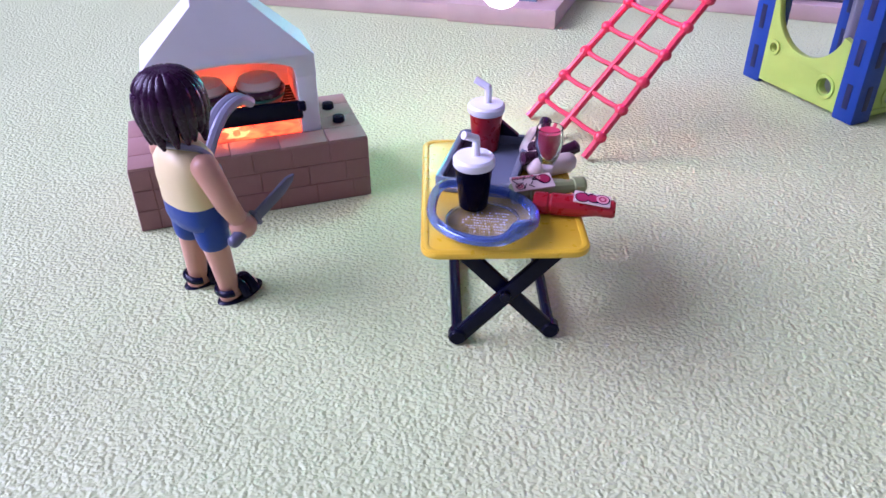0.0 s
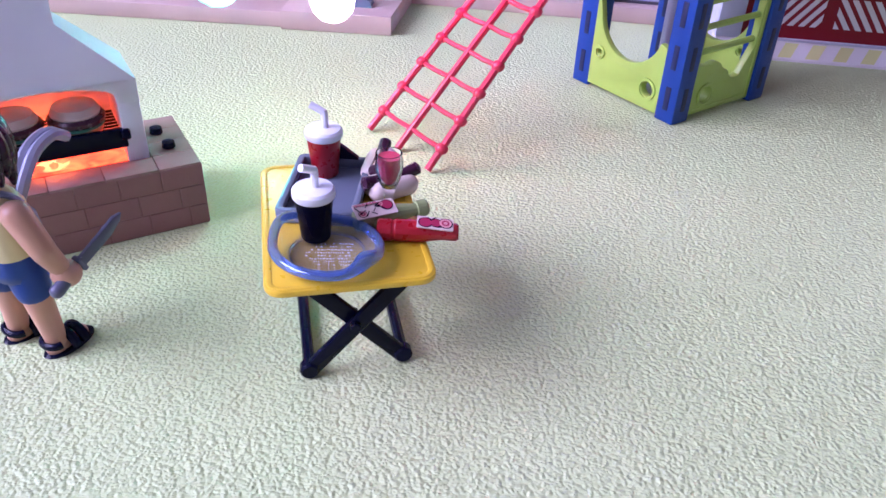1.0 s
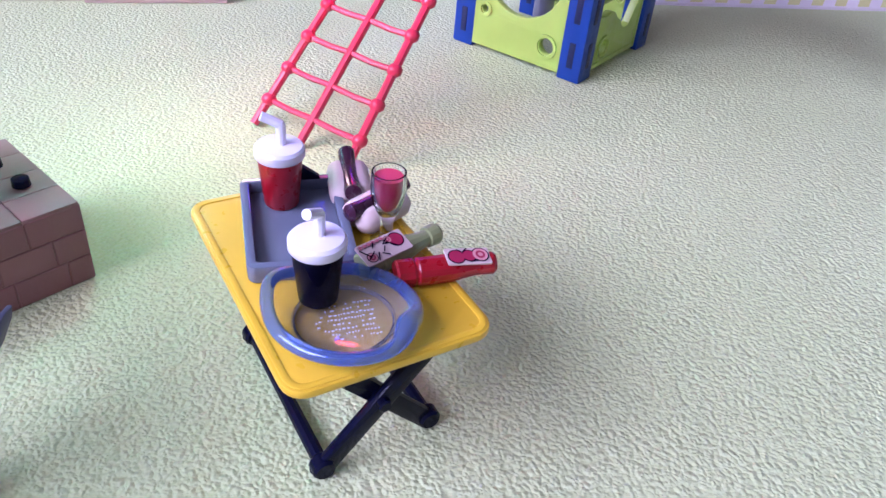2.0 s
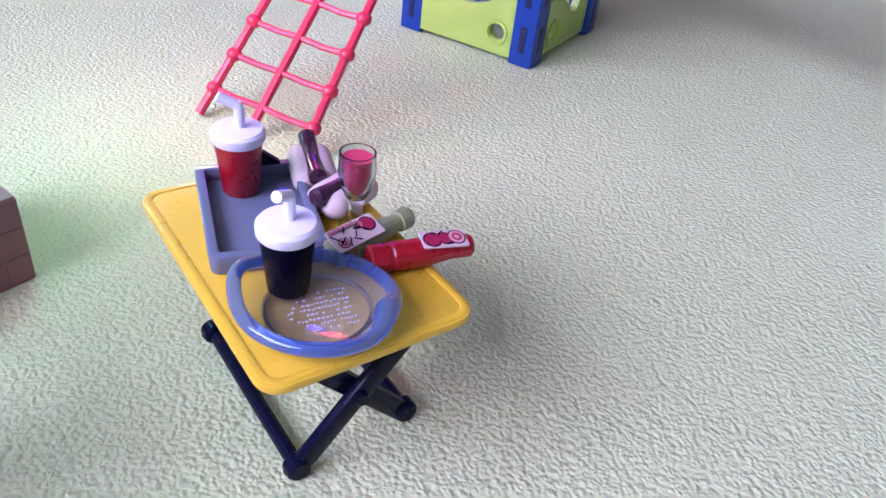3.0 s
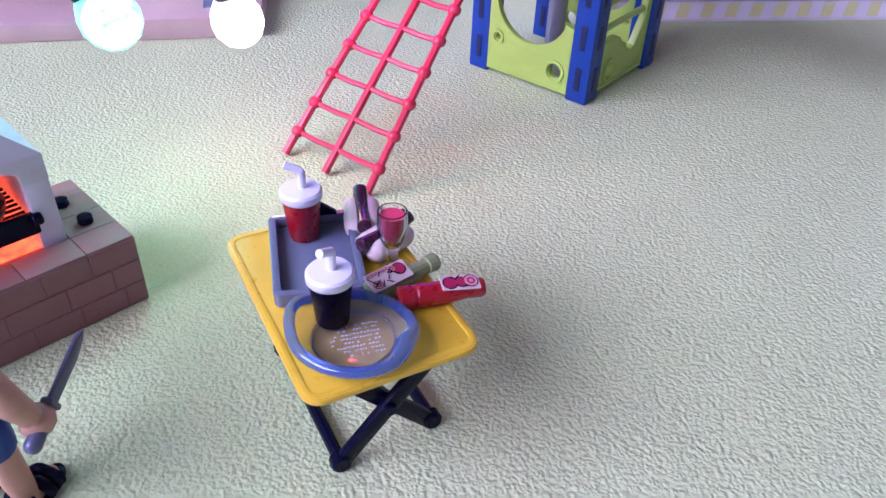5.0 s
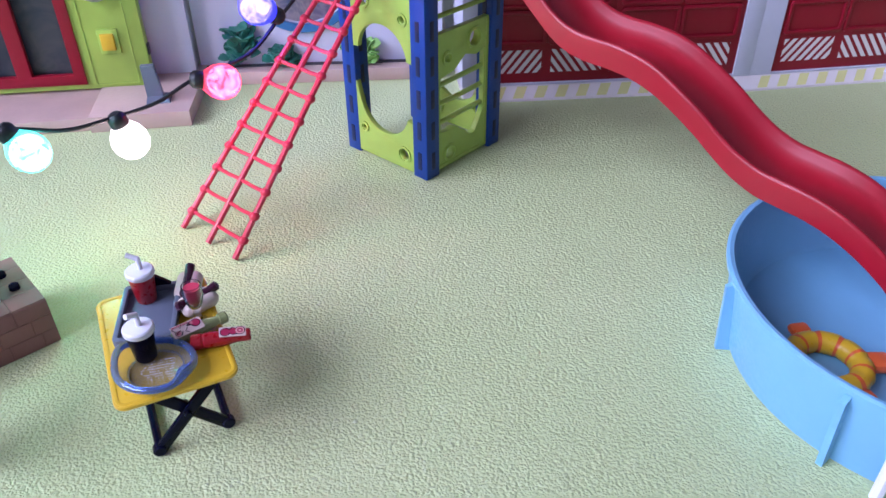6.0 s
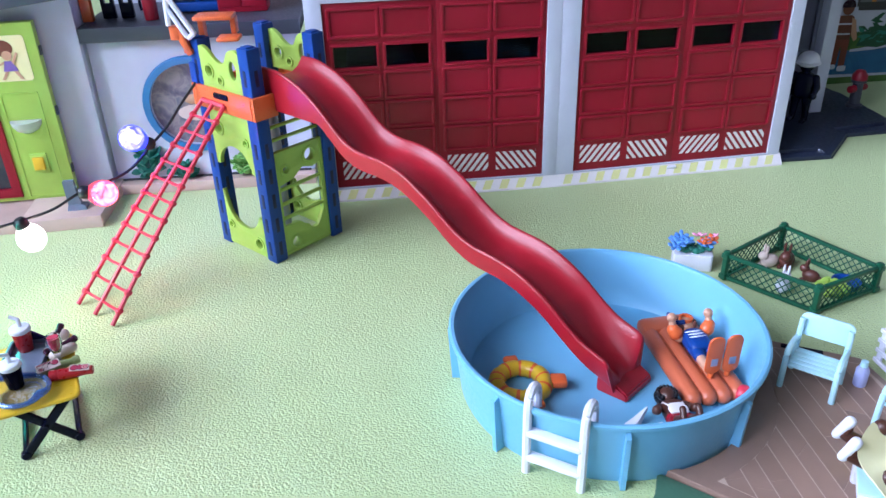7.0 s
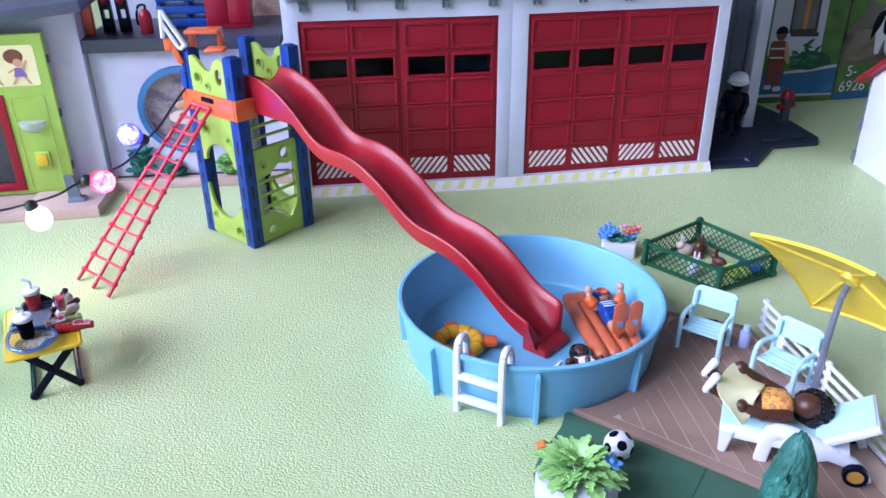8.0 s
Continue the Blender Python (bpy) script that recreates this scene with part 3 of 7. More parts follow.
# ---- the fire station ----
def garage_door(parent, x0, x1, z0, z1, y):
    """A red folding leaf: two columns of raised panels, a row of windows, striped feet."""
    w, h = x1 - x0, z1 - z0
    bm = B()
    cw = (w - 0.9) / 2
    cols = [(x0 + 0.35, x0 + 0.35 + cw), (x1 - 0.35 - cw, x1 - 0.35)]
    rows = [(0.822, 0.974), (0.664, 0.782), (0.496, 0.646), (0.335, 0.484), (0.176, 0.322)]
    wins = [[(a + 0.25 - x0, h * rows[1][0]), (b - 0.25 - x0, h * rows[1][0]), (b - 0.25 - x0, h * rows[1][1]), (a + 0.25 - x0, h * rows[1][1])] for a, b in cols]
    plate(bm, [(0, 0), (w, 0), (w, h), (0, h)], wins, 0.5, pose(x0, y + 0.5, z0) @ UPRIGHT, 0.06)
    leaf = part("garage_door", bm, M["door_red"], parent, "dark red folding door leaf")
    for a, b in cols:
        for i, (r0, r1) in enumerate(rows):
            za, zb = z0 + h * r0, z0 + h * r1
            t = B()
            if i == 1:
                plate(t, round_rect(a + 0.1, za - 0.15, b - 0.1, zb + 0.15, 0.15, 2), [round_rect(a + 0.25, za, b - 0.25, zb, 0.08, 2)], 0.13, pose(0, y + 0.004, 0) @ UPRIGHT, 0.06)
                part("window_frame", t, M["door_red"], leaf)
                t = B()
                box(t, ((a + b) / 2, y + 0.35, (za + zb) / 2), (b - a - 0.4, 0.1, zb - za + 0.1))
                part("pane", t, M["pane"], leaf, "dark see-through pane").visible_shadow = False
                continue
            plate(t, round_rect(a, za, b, zb, 0.25, 3), [round_rect(a + 0.17, za + 0.17, b - 0.17, zb - 0.17, 0.16, 3)], 0.17, pose(0, y + 0.004, 0) @ UPRIGHT, 0.08)
            part("panel", t, M["door_red"], leaf)
        t = B()
        za, zb = z0 + h * 0.045, z0 + h * 0.150
        lean = 1 if a == cols[0][0] else -1
        k, pitch = 6, (b - a - 0.5) / 6.0
        for j in range(-2, k + 3):
            xs = a + 0.25 + j * pitch
            q = [(xs, za), (xs + pitch * 0.55, za), (xs + pitch * 0.55 + lean * 1.3, zb), (xs + lean * 1.3, zb)]
            q = clip_x(q, a + 0.25, b - 0.25)
            if len(q) > 2:
                rings(t, [[(u, y - 0.012, v) for u, v in q], [(u, y + 0.01, v) for u, v in q]])
        part("warning_stripes", t, M["stripe"], leaf, "white slanted warning stripes")
    return leaf


def clip_x(q, lo, hi):
    for side, lim in ((1, lo), (-1, hi)):
        out = []
        for i in range(len(q)):
            p, r = q[i], q[(i + 1) % len(q)]
            ip, ir = side * (p[0] - lim) >= 0, side * (r[0] - lim) >= 0
            if ip:
                out.append(p)
            if ip != ir:
                t = (lim - p[0]) / (r[0] - p[0])
                out.append((lim, p[1] + t * (r[1] - p[1])))
        q = out
        if len(q) < 3:
            return []
    return q


DOOR_Y, DOOR_Z0, DOOR_Z1 = 0.75, 1.15, 17.45


def station_bay(x, y, rz, x0, x1, d0, d1, label, light_gap):
    bay = thing("fire_station_bay", x, y, 0, rz, label, "toy building", "fire station bays")
    bm = B()
    plate(bm, [(x0, 1.05), (x1, 1.05), (x1, 23), (x0, 23)], [[(d0, 1.1), (d1, 1.1), (d1, DOOR_Z1), (d0, DOOR_Z1)]], 1.2, pose(0, 1.75, 0) @ UPRIGHT, 0.05)
    box(bm, (x0 + 0.5, 12, 11.5), (1.0, 20.5, 22.9))
    box(bm, (x1 - 0.5, 12, 11.5), (1.0, 20.5, 22.9))
    part("wall", bm, M["wall"], bay)
    # unseen back wall, added to set how much light enters over its top
    bm = B()
    box(bm, ((x0 + x1) / 2, 21.8, 1.05 + (21.9 - light_gap) / 2), (x1 - x0 - 2.1, 0.6, 21.9 - light_gap))
    part("back_wall", bm, M["darkgrey"], bay)
    bm = B()
    box(bm, ((x0 + x1) / 2, 11, 23.4), (x1 - x0, 23, 0.8), 0.1)
    part("roof", bm, M["grey"], bay)
    bm = B()
    sec = [(0, 0), (0, 0.15), (0.62, 1.02), (21, 1.02), (21, 0)]
    rings(bm, [[(x0, v, w) for v, w in sec], [(x1 + 0.25, v, w) for v, w in sec]])
    ramp_ob = part("ramp", bm, M["stripe"], bay, "pale ramp with faded yellow stripes")
    k = int((x1 - x0) / 1.55)
    bm = B()
    for i in range(k):
        a = x0 + 0.5 + i * 1.55
        q = [(a, 0.22), (a + 0.75, 0.22), (a + 1.15, 0.92), (a + 0.4, 0.92)]
        pts = lambda d: [(u, 0.62 * (v - 0.15) / 0.87 - d * 0.8, v + d * 0.58) for u, v in q]
        rings(bm, [pts(0.004), pts(0.016)])
    part("hazard_stripes", bm, M["hazard"], ramp_ob, "faded yellow slanted stripes")
    mid = (d0 + d1) / 2
    garage_door(bay, d0 + 0.06, mid - 0.05, DOOR_Z0, DOOR_Z1 - 0.06, DOOR_Y)
    garage_door(bay, mid + 0.05, d1 - 0.06, DOOR_Z0, DOOR_Z1 - 0.06, DOOR_Y)
    # brackets and ledge over the door
    k = 5
    for i in range(k):
        a = d0 + 0.7 + (d1 - d0 - 1.4) * i / (k - 1)
        bm = B()
        for o in (-0.28, 0.28):
            box(bm, (a + o, 0.38, 18.75), (0.22, 0.4, 0.9), 0.04)
        box(bm, (a, 0.42, 19.05), (0.9, 0.32, 0.25), 0.04)
        part("bracket", bm, M["grey"], bay, "small grey plastic bracket")
    bm = B()
    box(bm, ((x0 + x1) / 2, 0.15, 19.7), (x1 - x0, 1.0, 0.35), 0.06)
    box(bm, ((x0 + x1) / 2, 0.3, 20.5), (x1 - x0, 0.7, 0.3), 0.06)
    part("ledge", bm, M["wall"], bay)
    return bay


bay_a = station_bay(26.52, 40.66, -19.9, -1.3, 20.1, 0.0, 18.9, "white fire station bay with dark red folding doors", 5.0)
bay_b = station_bay(45.5, 33.8, -16.5, 0.05, 22.3, 1.6, 21.2, "white fire station bay with red doors and end wall", 0.4)
bm = B()
box(bm, (11.2, 0.45, 19.2), (5.6, 0.3, 1.3), 0.05)
sign = part("sign", bm, M["stripe"], bay_b, "white sign with red and orange stripes")
bm = B()
for i, m in enumerate((0, 1, 0)):
    box(bm, (11.2, 0.29, 18.8 + i * 0.35), (4.9, 0.02, 0.2), 0, (0, 0, 0), m)
part("sign_stripes", bm, [M["door_red"], M["orange"]], sign)

# what shows through the panes of the first bay
inside = bay_a.matrix_basis
stock = thing("printed_carton", 0, 0, 0, 0, "green and dark printed carton standing inside the bay", "box")
stock.matrix_basis = inside @ cm(10.3, 6.5, 1.05)
bm = B()
box(bm, (4.2, 1.5, 6.2), (8.4, 3.0, 12.4), 0.12)
part("body", bm, M["box_green"], stock)
bm = B()
box(bm, (6.35, -0.03, 6.2), (4.1, 0.05, 12.2))
part("dark_print", bm, M["navy"], stock, "dark blue printed half")
engine = thing("toy_truck", 0, 0, 0, 0, "grey toy truck parked inside the bay", "toy vehicle")
engine.matrix_basis = inside @ cm(4.9, 8.0, 1.05)
bm = B()
rings(bm, [[(-3.6, y, 0.9), (3.6, y, 0.9), (3.6, y, 6.2), (3.2, y, 9.6), (-3.2, y, 9.6), (-3.6, y, 6.2)] for y in (0.0, 10.0)])
bmesh.ops.bevel(bm, geom=list(bm.edges), offset=0.3, segments=2, affect="EDGES")
part("cab", bm, M["silver"], engine)
bm = B()
box(bm, (0, -0.02, 7.6), (5.6, 0.1, 2.6), 0.04)
part("windscreen", bm, M["navy"], engine, "dark windscreen")
for sx in (-2.7, 2.7):
    bm = B()
    lathe(bm, [(0.3, -0.5), (0.95, -0.5), (1.05, 0), (0.95, 0.5), (0.3, 0.5)], 20)
    bm.transform(pose(sx, 1.6, 1.05, 0, 90, 0))
    part("wheel", bm, M["black"], engine, "black tyre")

# a small sensor on the ramp
bm = B()
box(bm, (0, 0, 0.12), (0.9, 0.5, 0.24), 0.08)
part("socket", bm, M["white"], bay_b, "small white plastic socket", cm(11.3, 0.28, 0.62, -55, 0, 0))


# ---- open hall beside the station ----
hall = thing("open_hall", 67.7, 28.0, 0, -16.5, "open dark grey toy hall with a pale pillar", "toy building")
bm = B()
plate(bm, [(0.1, 0), (4.9, -0.4), (10.0, 4.6), (15.7, 4.6), (16.9, 6.4), (17.6, 16), (16, 24), (0.1, 24)], [], 0.45, None, 0.08)
plate(bm, [(0.1, 1.1), (4.3, 0.8), (8.9, 5.7), (15.2, 5.9), (16.3, 7.4), (16.9, 16), (15.8, 24), (0.1, 24)], [], 0.42, pose(0, 0, 0.4), 0.06)
part("base_plate", bm, M["hallgrey"], hall, "dark grey base plate with a ramp")
bm = B()
rings(bm, [[(4.0, 0.9, 0.3), (5.1, -0.5, 0), (10.1, 4.5, 0), (9.0, 5.8, 0.3)], [(4.0, 1.0, 0.84), (4.3, 0.8, 0.84), (9.1, 5.6, 0.84), (8.9, 5.9, 0.84)]])
part("ramp", bm, M["hallgrey"], hall)
bm = B()
box(bm, (10.1, 11.2, 13.3), (1.4, 1.4, 25), 0.08)
part("pillar", bm, M["wall"], hall, "pale grey square pillar")
bm = B()
box(bm, (5.7, 15.0, 13.3), (12.6, 0.5, 25))
back = part("back_wall", bm, M["hall_wall"], hall, "ribbed blue-grey wall")
for i in range(6):
    bm = B()
    box(bm, (0.4 + i * 2.1, 14.65, 13.3), (0.25, 0.3, 25), 0.04)
    part("rib", bm, M["hall_wall"], back)
for z in (6.6, 12.8):
    bm = B()
    box(bm, (5.7, 14.68, z), (12.6, 0.24, 0.2), 0.03)
    part("rail", bm, M["hall_wall"], back)
bm = B()
box(bm, (8, 12, 26.2), (18, 24, 0.8), 0.1)
part("roof", bm, M["grey"], hall)

# ---- printed cardboard boxes behind ----
def smooth_outline(pts):
    """A closed outline rounded through the points."""
    return [(p.x, p.y) for p in smooth_path([Vector((*p, 0)) for p in pts + pts[:1]], 4)[:-1]]


def carton(x, y, rz, w, d, h, label):
    ob = thing("cardboard_box", x, y, 0, rz, label, "box", "cardboard boxes")
    bm = B()
    box(bm, (w / 2, d / 2, h / 2), (w, d, h), 0.12)
    return ob, bm


ca, bm = carton(88.6, 45.0, -20.5, 13.6, 8, 30, "green and blue printed toy box with plain shapes")
part("body", bm, M["box_green"], ca)
bm = B()
plate(bm, [(0.1, 0.9), (13.5, 0.9), (13.5, 4.75), (9, 4.1), (0.1, 4.3)], [], 0.02, pose(0, -0.01, 0) @ UPRIGHT)
part("blue_print", bm, M["box_blue"], ca, "blue printed water")
bm = B()
plate(bm, [(6.0, 4.0), (9.0, 4.15), (13.5, 4.72), (13.5, 5.1), (9.0, 4.6), (6.0, 4.3)], [], 0.02, pose(0, -0.014, 0) @ UPRIGHT)
plate(bm, [(0.1, 0.86), (13.5, 0.86), (13.5, 1.12), (0.1, 1.3)], [], 0.02, pose(0, -0.014, 0) @ UPRIGHT)
part("edge_print", bm, M["wall"], ca, "pale printed edge of the water")
bm = B()
plate(bm, [(3.2, 6.5), (10.7, 6.3), (10.6, 9.0), (10.4, 24), (3.2, 24)], [], 0.02, pose(0, -0.012, 0) @ UPRIGHT)
part("house_print", bm, M["wall"], ca, "pale printed house front")
bm = B()
plate(bm, [(5.7, 9.45), (9.6, 9.45), (9.3, 20), (5.6, 20)], [], 0.02, pose(0, -0.03, 0) @ UPRIGHT, 0, 2)
plate(bm, [(6.0, 9.95), (9.2, 9.95), (8.95, 20), (5.9, 20)], [], 0.02, pose(0, -0.034, 0) @ UPRIGHT)
plate(bm, [(7.45, 9.95), (8.0, 9.95), (8.05, 19.6), (7.6, 19.6)], [], 0.02, pose(0, -0.05, 0) @ UPRIGHT, 0, 1)
plate(bm, [(6.0, 9.0), (9.9, 8.9), (9.9, 9.45), (5.9, 9.45)], [], 0.02, pose(0, -0.05, 0) @ UPRIGHT, 0, 2)
part("window_print", bm, [M["window_glass_print"], M["gold"], M["window_frame_print"]], ca, "printed window with an ochre bar")
bm = B()
plate(bm, [(6.7, 4.7), (9.5, 4.4), (12.5, 5.1), (12.2, 6.0), (10.9, 6.8), (9.0, 7.1), (7.2, 6.4)], [], 0.02, pose(0, -0.0335, 0) @ UPRIGHT)
for i in range(30):
    a = random.uniform(0, 6.28)
    r = random.uniform(0.3, 2.2)
    cx, cz, tilt = 8.9 + r * math.cos(a) * 0.9, 6.6 + r * math.sin(a) * 0.75, random.uniform(-0.9, 0.9)
    cs, sn = math.cos(tilt), math.sin(tilt)
    plate(bm, [(cx + u * cs - v * sn, cz + u * sn + v * cs) for u, v in ((-0.75, 0), (-0.2, -0.24), (0.75, 0.04), (-0.1, 0.28))], [], 0.02, pose(0, -0.036 - 0.001 * i, 0) @ UPRIGHT, 0, 1 if i % 3 == 0 else 0)
part("leaf_print", bm, [M["green_dark"], M["teal_leaf"]], ca, "dark green printed leaves")
bm = B()
plate(bm, arc(4.72, 9.25, 0.72, 0, 360, 18), [], 0.02, pose(0, -0.08, 0) @ UPRIGHT, 0, 0)
plate(bm, arc(4.72, 9.55, 0.85, -10, 190, 14), [], 0.02, pose(0, -0.084, 0) @ UPRIGHT, 0, 4)
plate(bm, [(3.45, 5.6), (5.6, 5.5), (5.7, 8.2), (5.3, 8.5), (3.7, 8.5), (3.4, 8.1)], [], 0.02, pose(0, -0.08, 0) @ UPRIGHT, 0, 0)
for z in (6.2, 7.4):
    plate(bm, [(3.55, z), (5.5, z - 0.05), (5.5, z + 0.13), (3.55, z + 0.18)], [], 0.02, pose(0, -0.09, 0) @ UPRIGHT, 0, 3)
plate(bm, [(5.4, 8.2), (5.95, 7.9), (6.55, 5.6), (6.2, 5.3), (5.7, 6.0)], [], 0.02, pose(0, -0.086, 0) @ UPRIGHT, 0, 1)
plate(bm, [(3.6, 2.5), (4.5, 2.5), (4.6, 4.6), (4.75, 4.6), (4.8, 2.3), (5.6, 2.3), (5.65, 5.55), (3.5, 5.65)], [], 0.02, pose(0, -0.08, 0) @ UPRIGHT, 0, 2)
plate(bm, round_rect(3.45, 1.95, 4.5, 2.55, 0.25, 3), [], 0.02, pose(0, -0.088, 0) @ UPRIGHT, 0, 3)
plate(bm, round_rect(4.75, 1.65, 5.9, 2.35, 0.25, 3), [], 0.02, pose(0, -0.088, 0) @ UPRIGHT, 0, 3)
part("figure_print", bm, [M["copper"], M["toast"], M["brown_print"], M["white"], M["hair"]], ca, "plain orange-brown printed shape")
cb, bm = carton(101.6, 40.2, -14.0, 22, 8, 30, "dark printed toy box with white numbers")
part("body", bm, M["box_dark"], cb)
bm = B()
plate(bm, [(0.1, 9.0), (2.4, 12.2), (2.0, 29), (0.1, 29)], [], 0.02, pose(0, -0.006, 0) @ UPRIGHT, 0, 0)
plate(bm, [(3.0, 13.2), (8.0, 11.8), (12, 29), (3, 29)], [], 0.02, pose(0, -0.006, 0) @ UPRIGHT, 0, 1)
plate(bm, [(0.1, 1.1), (8, 1.1), (8, 4.6), (3.6, 4.9), (0.1, 5.3)], [], 0.02, pose(0, -0.006, 0) @ UPRIGHT, 0, 0)
plate(bm, [(0.1, 5.9), (2.4, 5.2), (6.0, 6.0), (5.2, 9.0), (3.2, 9.6), (1.5, 9.2)], [], 0.02, pose(0, -0.008, 0) @ UPRIGHT, 0, 2)
part("garden_print", bm, [M["box_green"], M["box_lime"], M["box_beige"]], cb, "green and beige printed ground")
bm = B()
plate(bm, smooth_outline([(5.0, 6.2), (4.7, 8.2), (4.4, 10.4), (5.2, 12.2), (7.4, 12.6), (7.6, 6.0), (6.6, 6.4), (6.2, 8.0), (5.7, 6.2)]), [], 0.02, pose(0, -0.012, 0) @ UPRIGHT, 0, 0)
plate(bm, smooth_outline([(3.9, 8.0), (4.0, 10.2), (4.6, 11.6), (5.6, 12.0), (5.3, 10.4), (4.7, 9.2)]), [], 0.02, pose(0, -0.016, 0) @ UPRIGHT, 0, 1)
plate(bm, smooth_outline([(5.7, 9.0), (5.6, 11.0), (6.6, 11.8), (6.9, 9.6), (6.3, 8.6)]), [], 0.02, pose(0, -0.016, 0) @ UPRIGHT, 0, 1)
part("animal_print", bm, [M["white"], M["black"]], cb, "plain black and white printed shape")
bm = B()
box(bm, (4.5, -0.02, 0.55), (9, 0.03, 1.0), 0)
part("blue_band", bm, M["box_blue"], cb)


def lettering(body, size, at, mat, parent, name="lettering"):
    cu = bpy.data.curves.new(name, "FONT")
    cu.body, cu.size, cu.extrude = body, size * CM, 0.0001
    o = bpy.data.objects.new(name, cu)
    me = bpy.data.meshes.new_from_object(o)
    bpy.data.objects.remove(o)
    me.materials.append(mat)
    ob = new(name, me)
    ob.parent, ob.matrix_basis = parent, at
    return ob


lettering("6926", 2.1, cm(0.6, -0.05, 1.2, 90), M["white"], cb)
lettering("5-", 2.1, cm(1.3, -0.05, 3.3, 90), M["white"], cb)

# ---- white house with a red roof ----
cott = thing("toy_house", 82.6, 21.9, 0, -113, "white toy house with a red tiled roof", "toy building")
bm = B()
plate(bm, [(0, 0), (16, 0), (16, 9.6), (8, 15.5), (0, 9.6)], [], 0.5, pose(0, 0.5, 0) @ UPRIGHT, 0.05)
box(bm, (0.25, 9, 4.8), (0.5, 17, 9.6))
part("wall", bm, M["white"], cott)
for sgn, x in ((1, 0), (-1, 16)):
    bm = B()
    box(bm, (4.6, 9, 0), (10.4, 20, 0.4), 0.06)
    for i in range(8):
        box(bm, (0.2 + i * 1.25, 9, 0.24), (1.2, 20, 0.16), 0.06, (0, -4, 0))
    part("roof", bm, M["door_red"], cott, "red shingled roof", cm(x - sgn * 1.0, 0, 9.2, 0, -36.4 * sgn, 0 if sgn > 0 else 0) @ (Matrix() if sgn > 0 else Matrix.Scale(-1, 4, (1, 0, 0))))
bm = B()
for z in (1.0, 4.5):
    box(bm, (-0.1, -0.1, z), (0.35, 0.35, 1.2), 0.05)
box(bm, (-0.05, -0.05, 4.6), (0.12, 0.12, 9.2), 0.02)
part("hinge", bm, M["grey"], cott, "small grey hinge strip")

# ---- left house on its base ----
house = thing("green_door_house", 6.8, 46.2, 0, -16.0, "white toy house with dark eaves on a beige base", "toy building")
bm = B()
plate(bm, [(-6.5, 0), (0, 0), (0.6, 8.4), (-6.5, 8.4)], [], 1.15, None, 0.08)
part("base_plate", bm, M["sand"], house, "beige plastic base with a step")
bm = B()
plate(bm, [(-30, 0.35), (-6.6, 0.35), (-6.6, 8.4), (-30, 8.4)], [], 0.95, None, 0.08)
part("base_plate", bm, M["sand"], house)
bm = B()
plate(bm, [(-30.1, 1.0), (-0.1, 1.0), (-0.1, 18.2), (-30.1, 14.8)], [], 0.8, pose(0, 7.6, 0) @ UPRIGHT, 0.05)
box(bm, (-0.5, 10.62, 9.6), (0.8, 6.0, 17.2), 0.05)
part("wall", bm, M["wall"], house)
bm = B()
box(bm, (-14.4, 8.8, 17.3), (31.6, 9.6, 1.1), 0.1, (0, -6.5, 0))
part("roof", bm, M["roof_grey"], house, "dark grey sloping eaves")
gd = thing("green_door", 4.97, 52.76, 1.15, -17.5, "lime green toy door with red window and picture", "door", "", "")
bm = B()
plate(bm, [(-12.6, 0), (0.65, 0), (0.65, 15.45), (-12.6, 15.45)], [[(-11.8, 0.5), (-4.0, 0.5), (-4.0, 9.8), (-11.8, 9.8)]], 0.9, UPRIGHT, 0.08)
part("door_leaf", bm, M["lime"], gd)
bm = B()
plate(bm, [(-11.9, 0.4), (-3.88, 0.4), (-3.88, 9.9), (-11.9, 9.9)], [[(-11.2, 1.05), (-8.4, 1.05), (-8.4, 9.25), (-11.2, 9.25)], [(-7.5, 1.05), (-4.55, 1.05), (-4.55, 9.25), (-7.5, 9.25)]], 0.5, pose(0, -0.6, 0) @ UPRIGHT, 0.06)
part("window_frame", bm, M["door_red"], gd, "red window frame")
bm = B()
box(bm, (-7.9, -0.35, 5.15), (7.4, 0.1, 8.8))
part("pane", bm, M["door_print"], gd, "dark pane with a printed room")
bm = B()
plate(bm, round_rect(-12.0, 10.75, -0.15, 14.55, 0.3), [], 0.06, pose(0, -0.89, 0) @ UPRIGHT)
pic = part("picture", bm, M["picture"], gd, "cream picture with plain coloured shapes")
